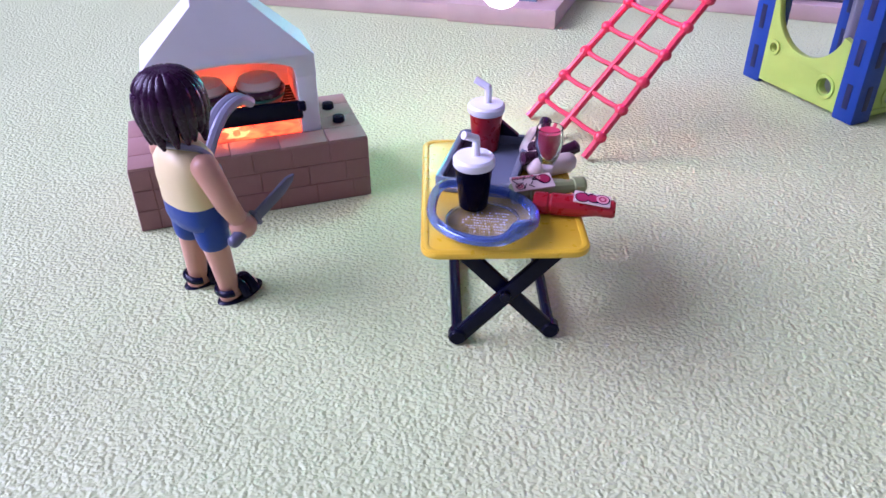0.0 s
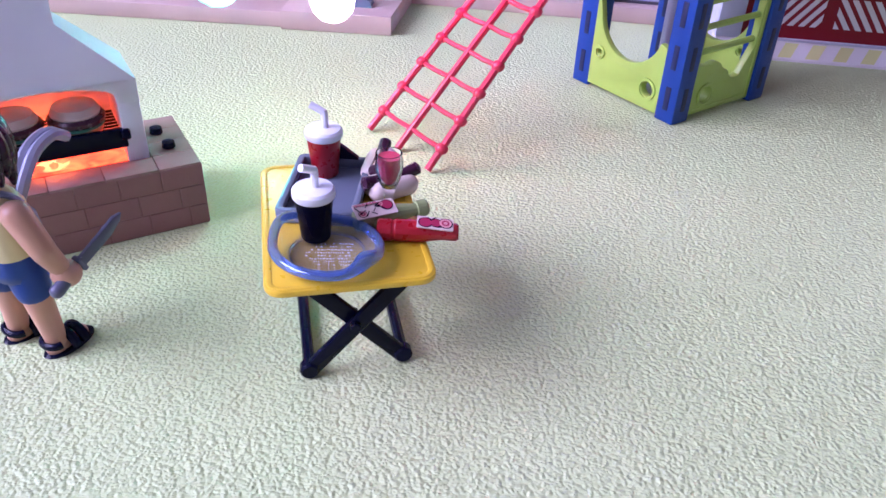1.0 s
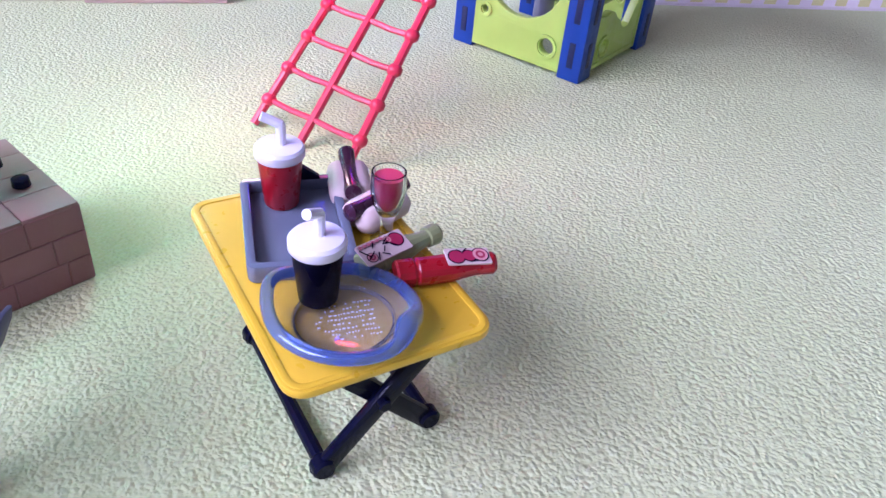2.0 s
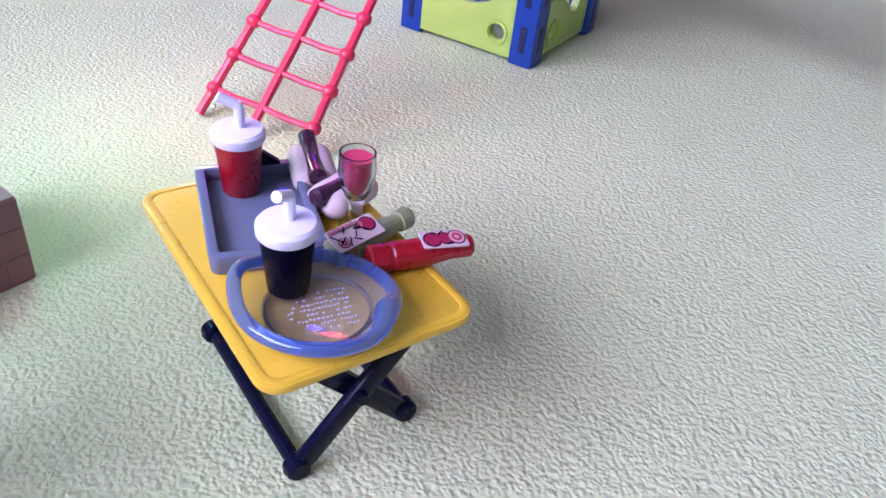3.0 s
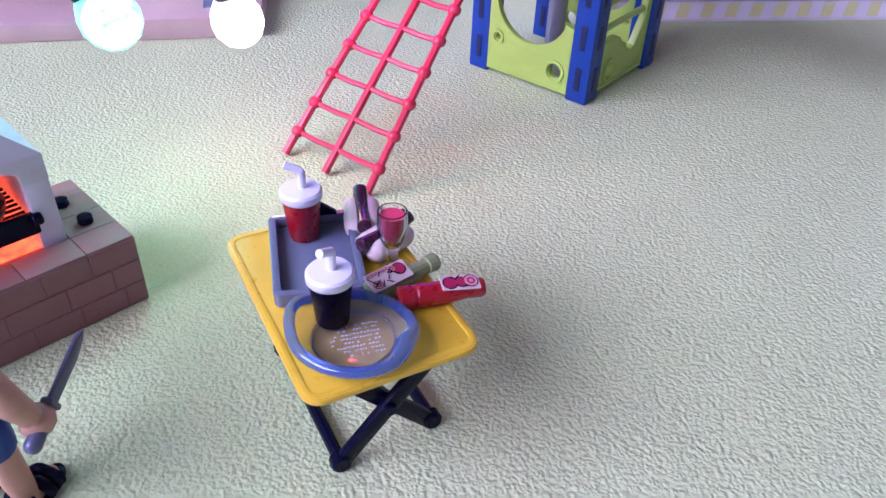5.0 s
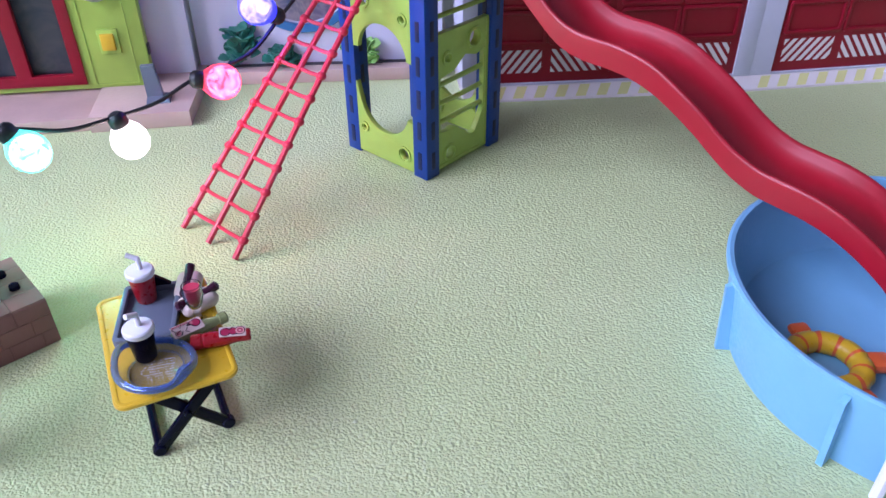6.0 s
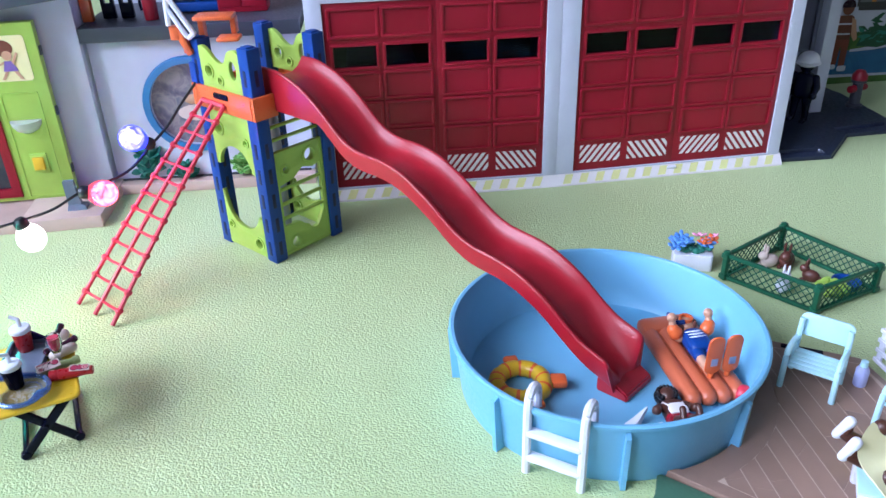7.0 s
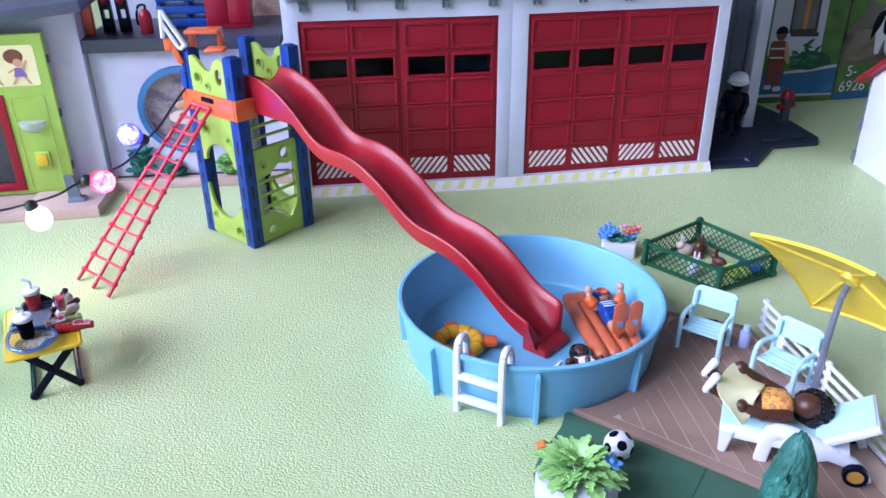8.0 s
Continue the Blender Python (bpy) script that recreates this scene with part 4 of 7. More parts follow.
for i, x in enumerate((-1.9, -4.4)):
    bm = B()
    e = pose(x, -0.955, -0.42)
    plate(bm, arc(-0.15, 13.95, 0.85, 0, 360, 16, 0.68), [], 0.03, e @ UPRIGHT, 0, 0)
    plate(bm, arc(0.1, 13.35, 0.4, 0, 360, 12), [], 0.03, pose(0, -0.01, 0) @ e @ UPRIGHT, 0, 1)
    plate(bm, [(-0.2, 12.9), (0.35, 12.9), (0.75, 12.05), (-0.45, 12.05)], [], 0.03, pose(0, -0.02, 0) @ e @ UPRIGHT, 0, 2)
    plate(bm, [(0.35, 12.8), (0.85, 13.6), (1.0, 13.5), (0.5, 12.6)], [], 0.03, pose(0, -0.03, 0) @ e @ UPRIGHT, 0, 1)
    plate(bm, [(-0.25, 12.7), (-0.85, 12.4), (-0.9, 12.55), (-0.2, 12.9)], [], 0.03, pose(0, -0.03, 0) @ e @ UPRIGHT, 0, 1)
    plate(bm, [(-0.3, 12.05), (-0.05, 12.05), (-0.5, 11.35), (-0.75, 11.35)], [], 0.03, pose(0, -0.03, 0) @ e @ UPRIGHT, 0, 1)
    plate(bm, [(0.35, 12.05), (0.6, 12.05), (1.0, 11.35), (0.75, 11.35)], [], 0.03, pose(0, -0.03, 0) @ e @ UPRIGHT, 0, 1)
    part("figure_print", bm, [M["copper"], M["toast"], M["purple"] if i == 0 else M["pool"]], pic, "plain printed shape")
bm = B()
plate(bm, round_rect(-3.3, 0.2, -0.2, 9.75, 0.15), [round_rect(-3.2, 0.3, -0.3, 9.65, 0.12)], 0.08, pose(0, -0.88, 0) @ UPRIGHT)
part("door_moulding", bm, M["lime"], gd)
bm = B()
lathe(bm, [(0, 0), (1.27, 0), (1.2, -0.4), (0.9, -0.85), (0.42, -1.1), (0, -1.17)], 20, (0, 0, 0), 0, 180, 360)
part("door_lamp", bm, M["lamp_glass"], gd, "frosted half-round lamp", cm(-1.8, -0.9, 7.36))
bm = B()
box(bm, (-1.62, -1.0, 3.4), (1.4, 0.25, 1.75), 0.08, (0, 0, 0), 1)
box(bm, (-1.67, -1.15, 3.4), (0.95, 0.3, 1.2), 0.1)
part("button", bm, [M["yellow"], M["lime"]], gd, "yellow square push button")
for z in (2.55, 7.9, 13.1):
    bm = B()
    box(bm, (0.74, -0.45, z), (0.22, 0.5, 0.8), 0.05)
    part("hinge", bm, M["darkgrey"], gd)
# grey latch on the base
bm = B()
rings(bm, [[(-0.8, -0.6, 0), (0.8, -0.6, 0), (0.8, 0.6, 0), (-0.8, 0.6, 0)], [(-0.75, -0.5, 0.3), (0.75, -0.5, 0.3), (0.75, 0.5, 0.3), (-0.75, 0.5, 0.3)], [(-0.7, -0.3, 0.45), (0.35, -0.3, 0.45), (0.35, 0.3, 0.45), (-0.7, 0.3, 0.45)], [(-0.75, -0.25, 2.6), (0.1, -0.25, 2.6), (0.1, 0.25, 2.6), (-0.75, 0.25, 2.6)]])
latch = part("latch", bm, M["grey"], None, "", cm(5.3, 48.7, 1.15, 0, 0, -16))
tagged(latch, "grey plastic latch standing on the beige base", "latch")

# ---- wall with the round window, terrace above ----
annex = thing("round_window_house", 9.2, 53.9, 0, -21.0, "white toy house wall with round window and dark terrace", "toy building")
bm = B()
plate(bm, [(0, 1.0), (18.5, 1.0), (18.5, 14.2), (0, 14.2)], [circle(8.2, 8.0, 3.9, 32)], 0.8, pose(0, 0.8, 0) @ UPRIGHT, 0.04)
part("wall", bm, M["wall"], annex)
bm = B()
box(bm, (9.2, -0.8, 0.5), (18.8, 1.2, 1.0), 0.08)
part("base_plate", bm, M["sand"], annex)
bm = B()
box(bm, (9.2, -0.1, 0.85), (18.0, 0.5, 0.5), 0.08)
part("soil_bed", bm, M["soil"], annex, "dark soil strip")
rw = tagged(new("round_window"), "blue framed round window")
rw.parent, rw.matrix_basis = annex, cm(8.2, 0, 8.0)
bm = B()
prof = [(3.85, -0.35), (4.42, -0.35), (4.5, -0.2), (4.5, 0.0), (3.85, 0.0)]
lathe(bm, prof, 48)
bm.transform(pose(0, 0, 0, -90, 0, 0))
part("window_frame", bm, M["ring_blue"], rw, "blue ring frame")
bm = B()
lathe(bm, [(0, 0), (3.95, 0), (3.95, 0.1), (0, 0.1)], 40)
bm.transform(pose(0, 0.5, 0, 90, 0, 0))
part("pane", bm, M["room_print"], rw, "pane with a mottled print")
bm = B()
ball(bm, (0.2, 0.42, -0.9), (1.9, 0.1, 0.8), 0, 20)
ball(bm, (0.2, 0.3, 0.4), (1.1, 0.2, 0.5), 1, 16)
part("basin_print", bm, [M["bun"], M["toast"]], rw, "pale printed basin")
bm = B()
box(bm, (9.2, 4.6, 14.8), (19.0, 11.5, 1.25), 0.08)
part("terrace", bm, M["darkgrey"], annex, "dark grey terrace slab")
bm = B()
box(bm, (9.2, 10.2, 20.5), (19.0, 0.5, 10.2))
part("back_wall", bm, M["wall"], annex)
bm = B()
box(bm, (16.2, 9.75, 20.5), (4.6, 0.35, 10.1))
part("rubble_wall", bm, M["rubble"], annex, "reddish rubble stone wall")

# ---- play tower ----
TX, TY, TA = 18.41, 32.15, 23.3
tower = thing("play_tower", TX, TY, 0, TA, "lime and blue plastic climbing tower with orange collar", "play tower")
TW = 6.95


# thin navy inlays on the post faces paint the shade inside the recesses
slot_shade_bm = B()
box(slot_shade_bm, (0, 0, 0), (0.30, 0.05, 1.15), 0.02)
slot_shade_mesh = mesh_of("slot", slot_shade_bm, M["navy"])


def post(x, y):
    bm = B()
    box(bm, (x, y, 8.35), (1.15, 1.15, 16.7), 0.1)
    ob = part("post", bm, M["blue"], tower, "dark blue square post")
    for z in (1.2, 3.2, 5.2, 7.2, 9.2, 14.6):
        for dx, dy, a in ((0, -0.58, 0), (-0.58, 0, 90), (0.58, 0, 90)):
            o = new("slot", slot_shade_mesh)
            o.parent = ob
            o.matrix_basis = cm(x + dx, y + dy, z, 0, 0, a)
    t = B()
    box(t, (x, y, 16.75), (0.7, 0.7, 0.1), 0.03)
    part("post_cap", t, M["blue"], ob)


for px, py in ((0.55, 0.55), (TW - 0.55, 0.55), (0.55, TW - 0.55), (TW - 0.55, TW - 0.55)):
    post(px, py)


def lime_sheet(name, outline, holes, at, rims):
    bm = B()
    plate(bm, outline, holes, 0.35, UPRIGHT, 0.05)
    for cx, cz, r in rims:
        t = bmesh.new()
        lathe(t, [(r, -0.02), (r + 0.14, -0.02), (r + 0.14, 0.5), (r, 0.5)], 18)
        t.transform(pose(cx, 0.07, cz, 90, 0, 0))
        join(bm, t)
    ob = part(name, bm, M["lime"], tower, "lime green sheet with round holes", at)
    return ob


S0, S1 = 1.12, TW - 1.12
SW = S1 - S0


def low_sheet(at):
    o = [(0, 0.25), (SW, 0.25), (SW, 3.4)] + arc(SW / 2, 4.15, SW / 2 - 0.28, -18, -162, 18) + [(0.0, 4.9), (0, 4.9)]
    lime_sheet("side_panel", o, [circle(0.55, 2.0, 0.22, 14), circle(SW - 0.75, 1.2, 0.42, 16)], at, [(0.55, 2.0, 0.22), (SW - 0.75, 1.2, 0.42)])


def high_sheet(at):
    o = [(0, 7.2)] + arc(SW / 2, 6.95, SW / 2 - 0.3, 172, 8, 18) + [(SW, 7.2), (SW, 11.7), (0, 11.7)]
    lime_sheet("side_panel", o, [circle(0.95, 10.2, 0.48, 16), circle(SW - 0.6, 9.6, 0.25, 14)], at, [(0.95, 10.2, 0.48), (SW - 0.6, 9.6, 0.25)])


def top_sheet(at):
    crest = [(SW, 16.15), (SW - 0.3, 16.32), (SW - 0.8, 16.36), (SW - 1.3, 16.12), (SW - 1.62, 15.6), (SW - 1.95, 15.28), (SW * 0.47, 15.22), (1.6, 15.5), (1.0, 15.98), (0.4, 16.25), (0, 16.2)]
    o = [(0, 13.3), (SW, 13.3)] + [(p.x, p.y) for p in smooth_path([Vector((*p, 0)) for p in crest], 4)]
    lime_sheet("side_panel", o, [circle(1.0, 14.55, 0.42, 16), circle(SW / 2 - 0.1, 14.0, 0.26, 14), [(SW - 0.85 + 0.46 * math.cos(w), 14.95 + 0.72 * math.sin(w)) for w in [2 * math.pi * i / 18 for i in range(18)]]], at, [(1.0, 14.55, 0.42), (SW / 2 - 0.1, 14.0, 0.26)])


# west side, seen with the net against it
west = cm(0.35, S1, 0, 0, 0, -90)
low_sheet(west), high_sheet(west), top_sheet(west)
top_sheet(cm(TW - 0.2, S1, 0, 0, 0, -90))
# south side: rung frame
bm = B()
o = [(0, 0.2), (SW, 0.2), (SW, 8.7), (0, 8.7)]
hole = [(0.3, 2.6)] + arc(1.5, 1.9, 0.7, 120, 30, 6) + arc(3.3, 2.2, 0.7, 200, 300, 6) + [(SW - 0.3, 2.9), (SW - 0.3, 6.9), (3.6, 6.7), (2.6, 7.0), (1.6, 6.3), (0.3, 6.1)]
plate(bm, o, [hole, circle(1.2, 1.05, 0.45, 16), circle(3.4, 7.75, 0.52, 18), circle(1.0, 7.2, 0.3, 14)], 0.4, UPRIGHT, 0.05)
for cx, cz, r in ((1.2, 1.05, 0.45), (3.4, 7.75, 0.52), (1.0, 7.2, 0.3)):
    t = bmesh.new()
    lathe(t, [(r, -0.02), (r + 0.15, -0.02), (r + 0.15, 0.55), (r, 0.55)], 18)
    t.transform(pose(cx, 0.08, cz, 90, 0, 0))
    join(bm, t)
box(bm, (SW - 0.12, -0.3, 4.4), (0.24, 0.3, 8.4), 0.05)
box(bm, (SW / 2, -0.3, 0.34), (SW, 0.3, 0.24), 0.05)
sp = part("rung_frame", bm, M["lime"], tower, "lime frame with climbing rungs", cm(S0, 0.6, 0))
for z in (3.2, 4.4, 5.6):
    bm = B()
    rod(bm, (0.1, -0.15, z), (SW - 0.1, -0.15, z + 0.08), 0.16, None, 8)
    part("rung", bm, M["lime"], sp)
for z in (9.6, 10.6):
    bm = B()
    rod(bm, (S0 - 0.1, 0.6, z), (S1 + 0.1, 0.6, z), 0.15, None, 8)
    part("rung", bm, M["lime"], tower, "thin lime rung")
# east side
low_sheet(cm(TW - 0.35, S0, 0, 0, 0, 90))
# a clear upright tube inside the tower
bm = B()
lathe(bm, [(0.42, 0), (0.5, 0), (0.5, 11.6), (0.42, 11.6)], 18, (TW - 1.9, TW - 1.9, 0))
part("tube", bm, M["silver"], tower, "silver grey upright tube")
# orange collar and platform
bm = B()
box(bm, (TW / 2, TW / 2, 12.3), (TW + 0.25, TW + 0.25, 0.5), 0.08)
part("platform", bm, M["orange"], tower, "orange platform")
for c, s in (((0.8, -0.12, 12.5), (2.1, 0.3, 1.7)), ((-0.12, TW / 2, 12.5), (0.3, TW - 0.1, 1.7)), ((TW + 0.12, TW / 2, 12.5), (0.3, TW - 0.1, 1.7)), ((TW / 2, TW + 0.12, 12.5), (TW + 0.5, 0.3, 1.7))):
    bm = B()
    box(bm, c, s, 0.08)
    part("collar", bm, M["orange"], tower, "orange collar strip")
# orange steps with a white rail, clipped on the back post
LOOK = cm(0.42, 5.9, 0, 0, 0, -48)
for nm, shapes_of in (("step", [((1.1, 0.5, 18.1), (2.8, 1.9, 0.3))]), ("step", [((2.2, -0.5, 16.75), (1.6, 1.5, 0.28))]),
                      ("support", [((2.35, 0.9, 17.4), (0.4, 1.0, 1.2))]), ("support", [((0.0, 0.9, 16.95), (0.4, 1.0, 2.1))]),
                      ("bracket", [((-1.75, 0.1, 17.1), (0.75, 0.7, 1.0))]), ("bracket", [((-0.7, 0.3, 15.75), (1.4, 0.6, 0.35))])):
    bm = B()
    for c0, s0 in shapes_of:
        box(bm, c0, s0, 0.1)
    part(nm, bm, M["orange"], tower, "orange plastic " + nm, LOOK)
bm = B()
box(bm, (-1.2, 0.1, 16.3), (0.5, 0.7, 1.7), 0.1, (0, -22, 0))
part("bracket", bm, M["orange"], tower, "orange plastic bracket", LOOK)
bm = B()
tube(bm, smooth_path([(-2.05, -0.3, 17.7), (-1.98, -0.3, 19.0), (-1.9, -0.3, 19.9)], 3), 0.2, 8)
rod(bm, (-1.9, -0.3, 19.9), (-0.3, -0.3, 17.0), 0.21, None, 8)
rod(bm, (-1.95, -0.3, 18.9), (-0.85, -0.3, 16.8), 0.18, None, 8)
rod(bm, (-0.3, -0.3, 17.1), (-0.85, -0.3, 16.75), 0.18, None, 8)
part("handrail", bm, M["white"], tower, "white slanted rail", LOOK)

# ---- slide ----
slide = thing("slide", 18.55, 32.75, 0, -69.6, "long wavy red plastic slide ending in the pool", "slide")
keys = [(-0.5, 0, 15.05), (1.1, 0, 15.05), (2.3, 0, 14.8), (3.5, 0, 14.4), (4.5, 0, 13.9), (5.6, 0, 13.2), (6.7, 0, 12.35), (7.7, 0, 11.6), (8.7, 0, 11.15), (9.8, 0, 10.97), (11.1, 0, 10.95), (12.4, 0, 10.8), (13.6, 0, 10.45),
        (14.8, 0, 9.85), (16.0, 0, 9.15), (17.0, 0, 8.45), (18.1, 0, 7.8), (19.2, 0, 7.4), (20.3, 0, 7.25), (21.5, 0, 7.12), (22.7, 0, 6.82), (23.9, 0, 6.3), (25.0, 0, 5.65), (26.2, 0, 4.75), (27.3, 0, 4.05), (28.3, 0, 3.68), (28.95, 0, 3.45), (29.2, 0, 3.1)]
path = smooth_path(keys, 5)
AX = 3.2  # the slide's axis, from the corner post


def chute_section(x, z):
    """The U of the chute at x: rolled lips at height z, a rounded bed, skirts outside."""
    end = min(1.0, max(0.0, (x - 25.2) / 3.8))
    bed = 0.92 + 1.05 * end
    low = max(1.22 + 0.95 * end, z - 12.05 if x < 6.5 else 0)
    tight, aside = 1 - 0.24 * end, 0.35 * end
    pts = [(-1.9 * tight + aside, -low), (-1.96, -0.16), (-1.93, -0.03), (-1.84, 0.03), (-1.74, 0.0), (-1.68, -0.1)]
    for i in range(21):
        u = -1 + i / 10
        k = abs(u) ** 3.4
        half = 1.64 * (tight + (1 - tight) * k)
        pts.append((half * u + aside * (1 - k), -0.14 - (bed - 0.14) * (1 - k)))
    pts += [(1.68, -0.1), (1.74, 0.0), (1.84, 0.03), (1.93, -0.03), (1.96, -0.16), (1.9 * tight + aside, -low), (1.76 * tight + aside, -low), (1.7 * tight + aside, -bed - 0.14), (-1.7 * tight + aside, -bed - 0.14), (-1.76 * tight + aside, -low)]
    return [(x, AX + x * 0.008 + s, z + h) for s, h in pts]


bm = B()
rings(bm, [chute_section(p.x, p.z) for p in path])
part("chute", bm, M["red"], slide, "", None, 50)
bm = B()
ya = AX + 0.68
rings(bm, [[(28.0, ya - 1.45, 1.5), (28.0, ya + 1.3, 1.5), (28.0, ya + 1.3, 0.5), (28.0, ya - 1.45, 0.5)],
           [(29.1, ya - 1.4, 1.42), (29.1, ya + 1.4, 1.42), (29.1, ya + 1.4, 0.5), (29.1, ya - 1.4, 0.5)],
           [(29.95, ya - 1.3, 0.95), (29.95, ya + 1.4, 0.95), (30.0, ya + 1.45, 0.5), (30.0, ya - 1.35, 0.5)]])
bmesh.ops.bevel(bm, geom=list(bm.edges), offset=0.09, segments=2, affect="EDGES")
part("foot", bm, M["red"], slide, "flared foot of the slide")

# ---- red climbing net ----
net = thing("climbing_net", 0, 0, 0, 0, "red plastic rope net leaning on the tower", "climbing net")
foot = [Vector((4.02, 33.21, 0.15)), Vector((4.98, 31.1, 0.15)), Vector((5.93, 29.0, 0.15))]
head = [Vector((15.75, 37.2, 12.35)), Vector((16.3, 36.08, 12.3)), Vector((16.85, 34.95, 12.25))]
bm_at = lambda r, t: foot[r].lerp(head[r], t) + Vector((0, 0, 0.2 * math.sin(math.pi * t)))
NR = 12
for r in range(3):
    bm = B()
    pts = [bm_at(r, t / 30) for t in range(31)]
    tube(bm, pts, 0.16, 8)
    rope = part("net_rope", bm, M["net_red"], net)
    if r != 1:
        for i in range(NR):
            t = B()
            p = bm_at(r, 0.06 + 0.94 * i / NR)
            ball(t, (0, 0, 0), (0.29, 0.29, 0.25), 0, 10)
            part("knot", t, M["net_red"], rope, "", cm(*p))
for i in range(NR + 1):
    t = 0.06 + 0.94 * i / NR
    bm = B()
    pts = [bm_at(0, t), bm_at(0, t).lerp(bm_at(1, t), 0.5) + Vector((0, 0, -0.05)), bm_at(1, t), bm_at(1, t).lerp(bm_at(2, t), 0.5) + Vector((0, 0, -0.05)), bm_at(2, t)]
    tube(bm, pts, 0.11 if i < NR else 0.2, 6)
    part("net_rung", bm, M["net_red"], net)
bm = B()
box(bm, (0, 0, 0), (1.7, 0.75, 0.45), 0.12)
part("net_hook", bm, M["black"], net, "small black hook", cm(17.0, 35.35, 12.9, 0, 0, -66))

# ---- pool ----
PX, PY, PR, PH = 31.8, 8.5, 8.95, 4.2
pool = thing("paddling_pool", PX, PY, 0, 0, "round light blue plastic pool without water", "pool")
bm = B()
prof = [(0, 0.0), (8.3, 0.0), (8.42, 0.3), (PR - 0.12, PH - 0.35), (PR + 0.1, PH - 0.3), (PR + 0.12, PH - 0.08), (PR, PH), (PR - 0.18, PH - 0.03), (PR - 0.3, PH - 0.3), (8.15, 0.75), (7.9, 0.5), (0, 0.5)]
lathe(bm, prof, 72)
part("basin", bm, M["pool"], pool, "", None, 40)
for k in range(8):
    w = 149.4 + 45.7 * k if k < 4 else 149.4 + 45.0 * k
    bm = B()
    rings(bm, [[(8.3, y, 0), (8.95, y, 0), (9.15, y, PH - 0.7), (8.8, y, PH - 0.5)] for y in (-0.13, 0.13)])
    part("fin", bm, M["pool"], pool, "upright stiffening fin", cm(0, 0, 0, 0, 0, w))
# pool ladder
pl = thing("pool_ladder", 24.72, 2.92, 0, -55.5, "white plastic pool ladder hooked over the rim", "ladder")
for s in (-1.5, 1.5):
    bm = B()
    tube(bm, smooth_path([(s, 0, 0), (s, 0, 2.4), (s, 0.05, 4.3), (s, 0.35, 4.95), (s, 0.95, 4.9), (s, 1.25, 4.3), (s, 1.3, 3.4)], 6), 0.24, 8)
    part("rail", bm, M["white"], pl)
for z in (1.1, 2.7):
    bm = B()
    box(bm, (0, 0, z), (2.9, 0.6, 0.34), 0.1)
    part("step", bm, M["white"], pl)

# swim ring
ring = thing("swim_ring", 26.75, 9.45, 0.5, -25, "yellow and orange fish-shaped swim ring in the pool", "swim ring")
bm = B()
n = 48
loops = []
for i in range(n + 1):
    w = 2 * math.pi * i / n
    band = (i // 4) % 2 == 0 and i % 4 == 0
    r = 0.5 - (0.06 if i % 6 == 0 else 0)
    loops.append([((1.4 + r * math.cos(v)) * math.cos(w), (1.4 + r * math.cos(v)) * math.sin(w), 0.5 + r * math.sin(v)) for v in [2 * math.pi * j / 12 for j in range(12)]])
rings(bm, loops, 0, True, False)
bmesh.ops.remove_doubles(bm, verts=bm.verts, dist=1e-4)
for f in bm.faces:
    c = f.calc_center_median()
    if int((math.degrees(math.atan2(c.y, c.x)) + 180) / 7.5) % 5 == 0:
        f.material_index = 1
part("tube", bm, [M["yellow"], M["orange"]], ring, "", None, 60)
for w, s in ((0, (1.1, 1.0, 0.5)), (100, (0.7, 0.9, 0.4)), (215, (0.7, 0.8, 0.4)), (290, (0.7, 0.8, 0.4))):
    bm = B()
    box(bm, (2.15, 0, 0.55), s, 0.18)
    part("fin", bm, M["orange"], ring, "orange fin", cm(0, 0, 0, 0, 0, w))

# air mattress, lying half up on the pool wall
matt = thing("air_mattress", 37.2, 8.0, 1.05, 96, "orange ribbed air mattress leaning in the pool", "air mattress")
matt.matrix_basis = cm(36.75, 6.5, 1.12, 0, 0, 73.4) @ pose(0, 0, 0, 0, -2, 0)
for i in range(4):
    y = -1.5 + i
    bm = B()
    capsule(bm, (-3.35, y * 0.9, 0), (2.9, y * 0.9, 0), 0.53, None, 12)
    part("tube", bm, M["mattress"], matt)
bm = B()
box(bm, (3.2, 0, 0.1), (1.5, 3.75, 1.0), 0.4)
part("pillow", bm, M["mattress"], matt)

# ---- folding table ----
table = thing("folding_table", 1.66, 20.07, 0, 0.4, "small yellow folding table on black crossed legs", "table")
bm = B()
plate(bm, round_rect(-2.17, -3.33, 2.17, 3.33, 0.42, 6), [], 0.2, pose(0, 0, 3.5), 0.06)
plate(bm, round_rect(-2.15, -3.31, 2.15, 3.31, 0.42, 6), [round_rect(-2.03, -3.19, 2.03, 3.19, 0.3, 6)], 0.035, pose(0, 0, 3.685), 0.012)
part("tabletop", bm, M["yellow"], table, "yellow top with a raised rim")
for y in (-2.36, 2.2):
    for s in (-1, 1):
        bm = B()
        x0, x1 = 1.36 * s + 0.12, -1.42 * s + 0.12
        yy = y + (0.13 if s > 0 else -0.13)
        box(bm, ((x0 + x1) / 2, yy, 1.72), (0.5, 0.26, math.hypot(x1 - x0, 3.05) + 0.42), 0.1, (0, math.degrees(math.atan2(x1 - x0, 3.05)), 0))
        rod(bm, (x0, yy - 0.2, 0.27), (x0, yy + 0.2, 0.27), 0.27, None, 14)
        part("leg", bm, M["black"], table, "flat black leg")
    bm = B()
    rod(bm, (0.09, y - 0.42, 1.76), (0.09, y + 0.42, 1.76), 0.16, None, 12)
    part("pivot", bm, M["black"], table)
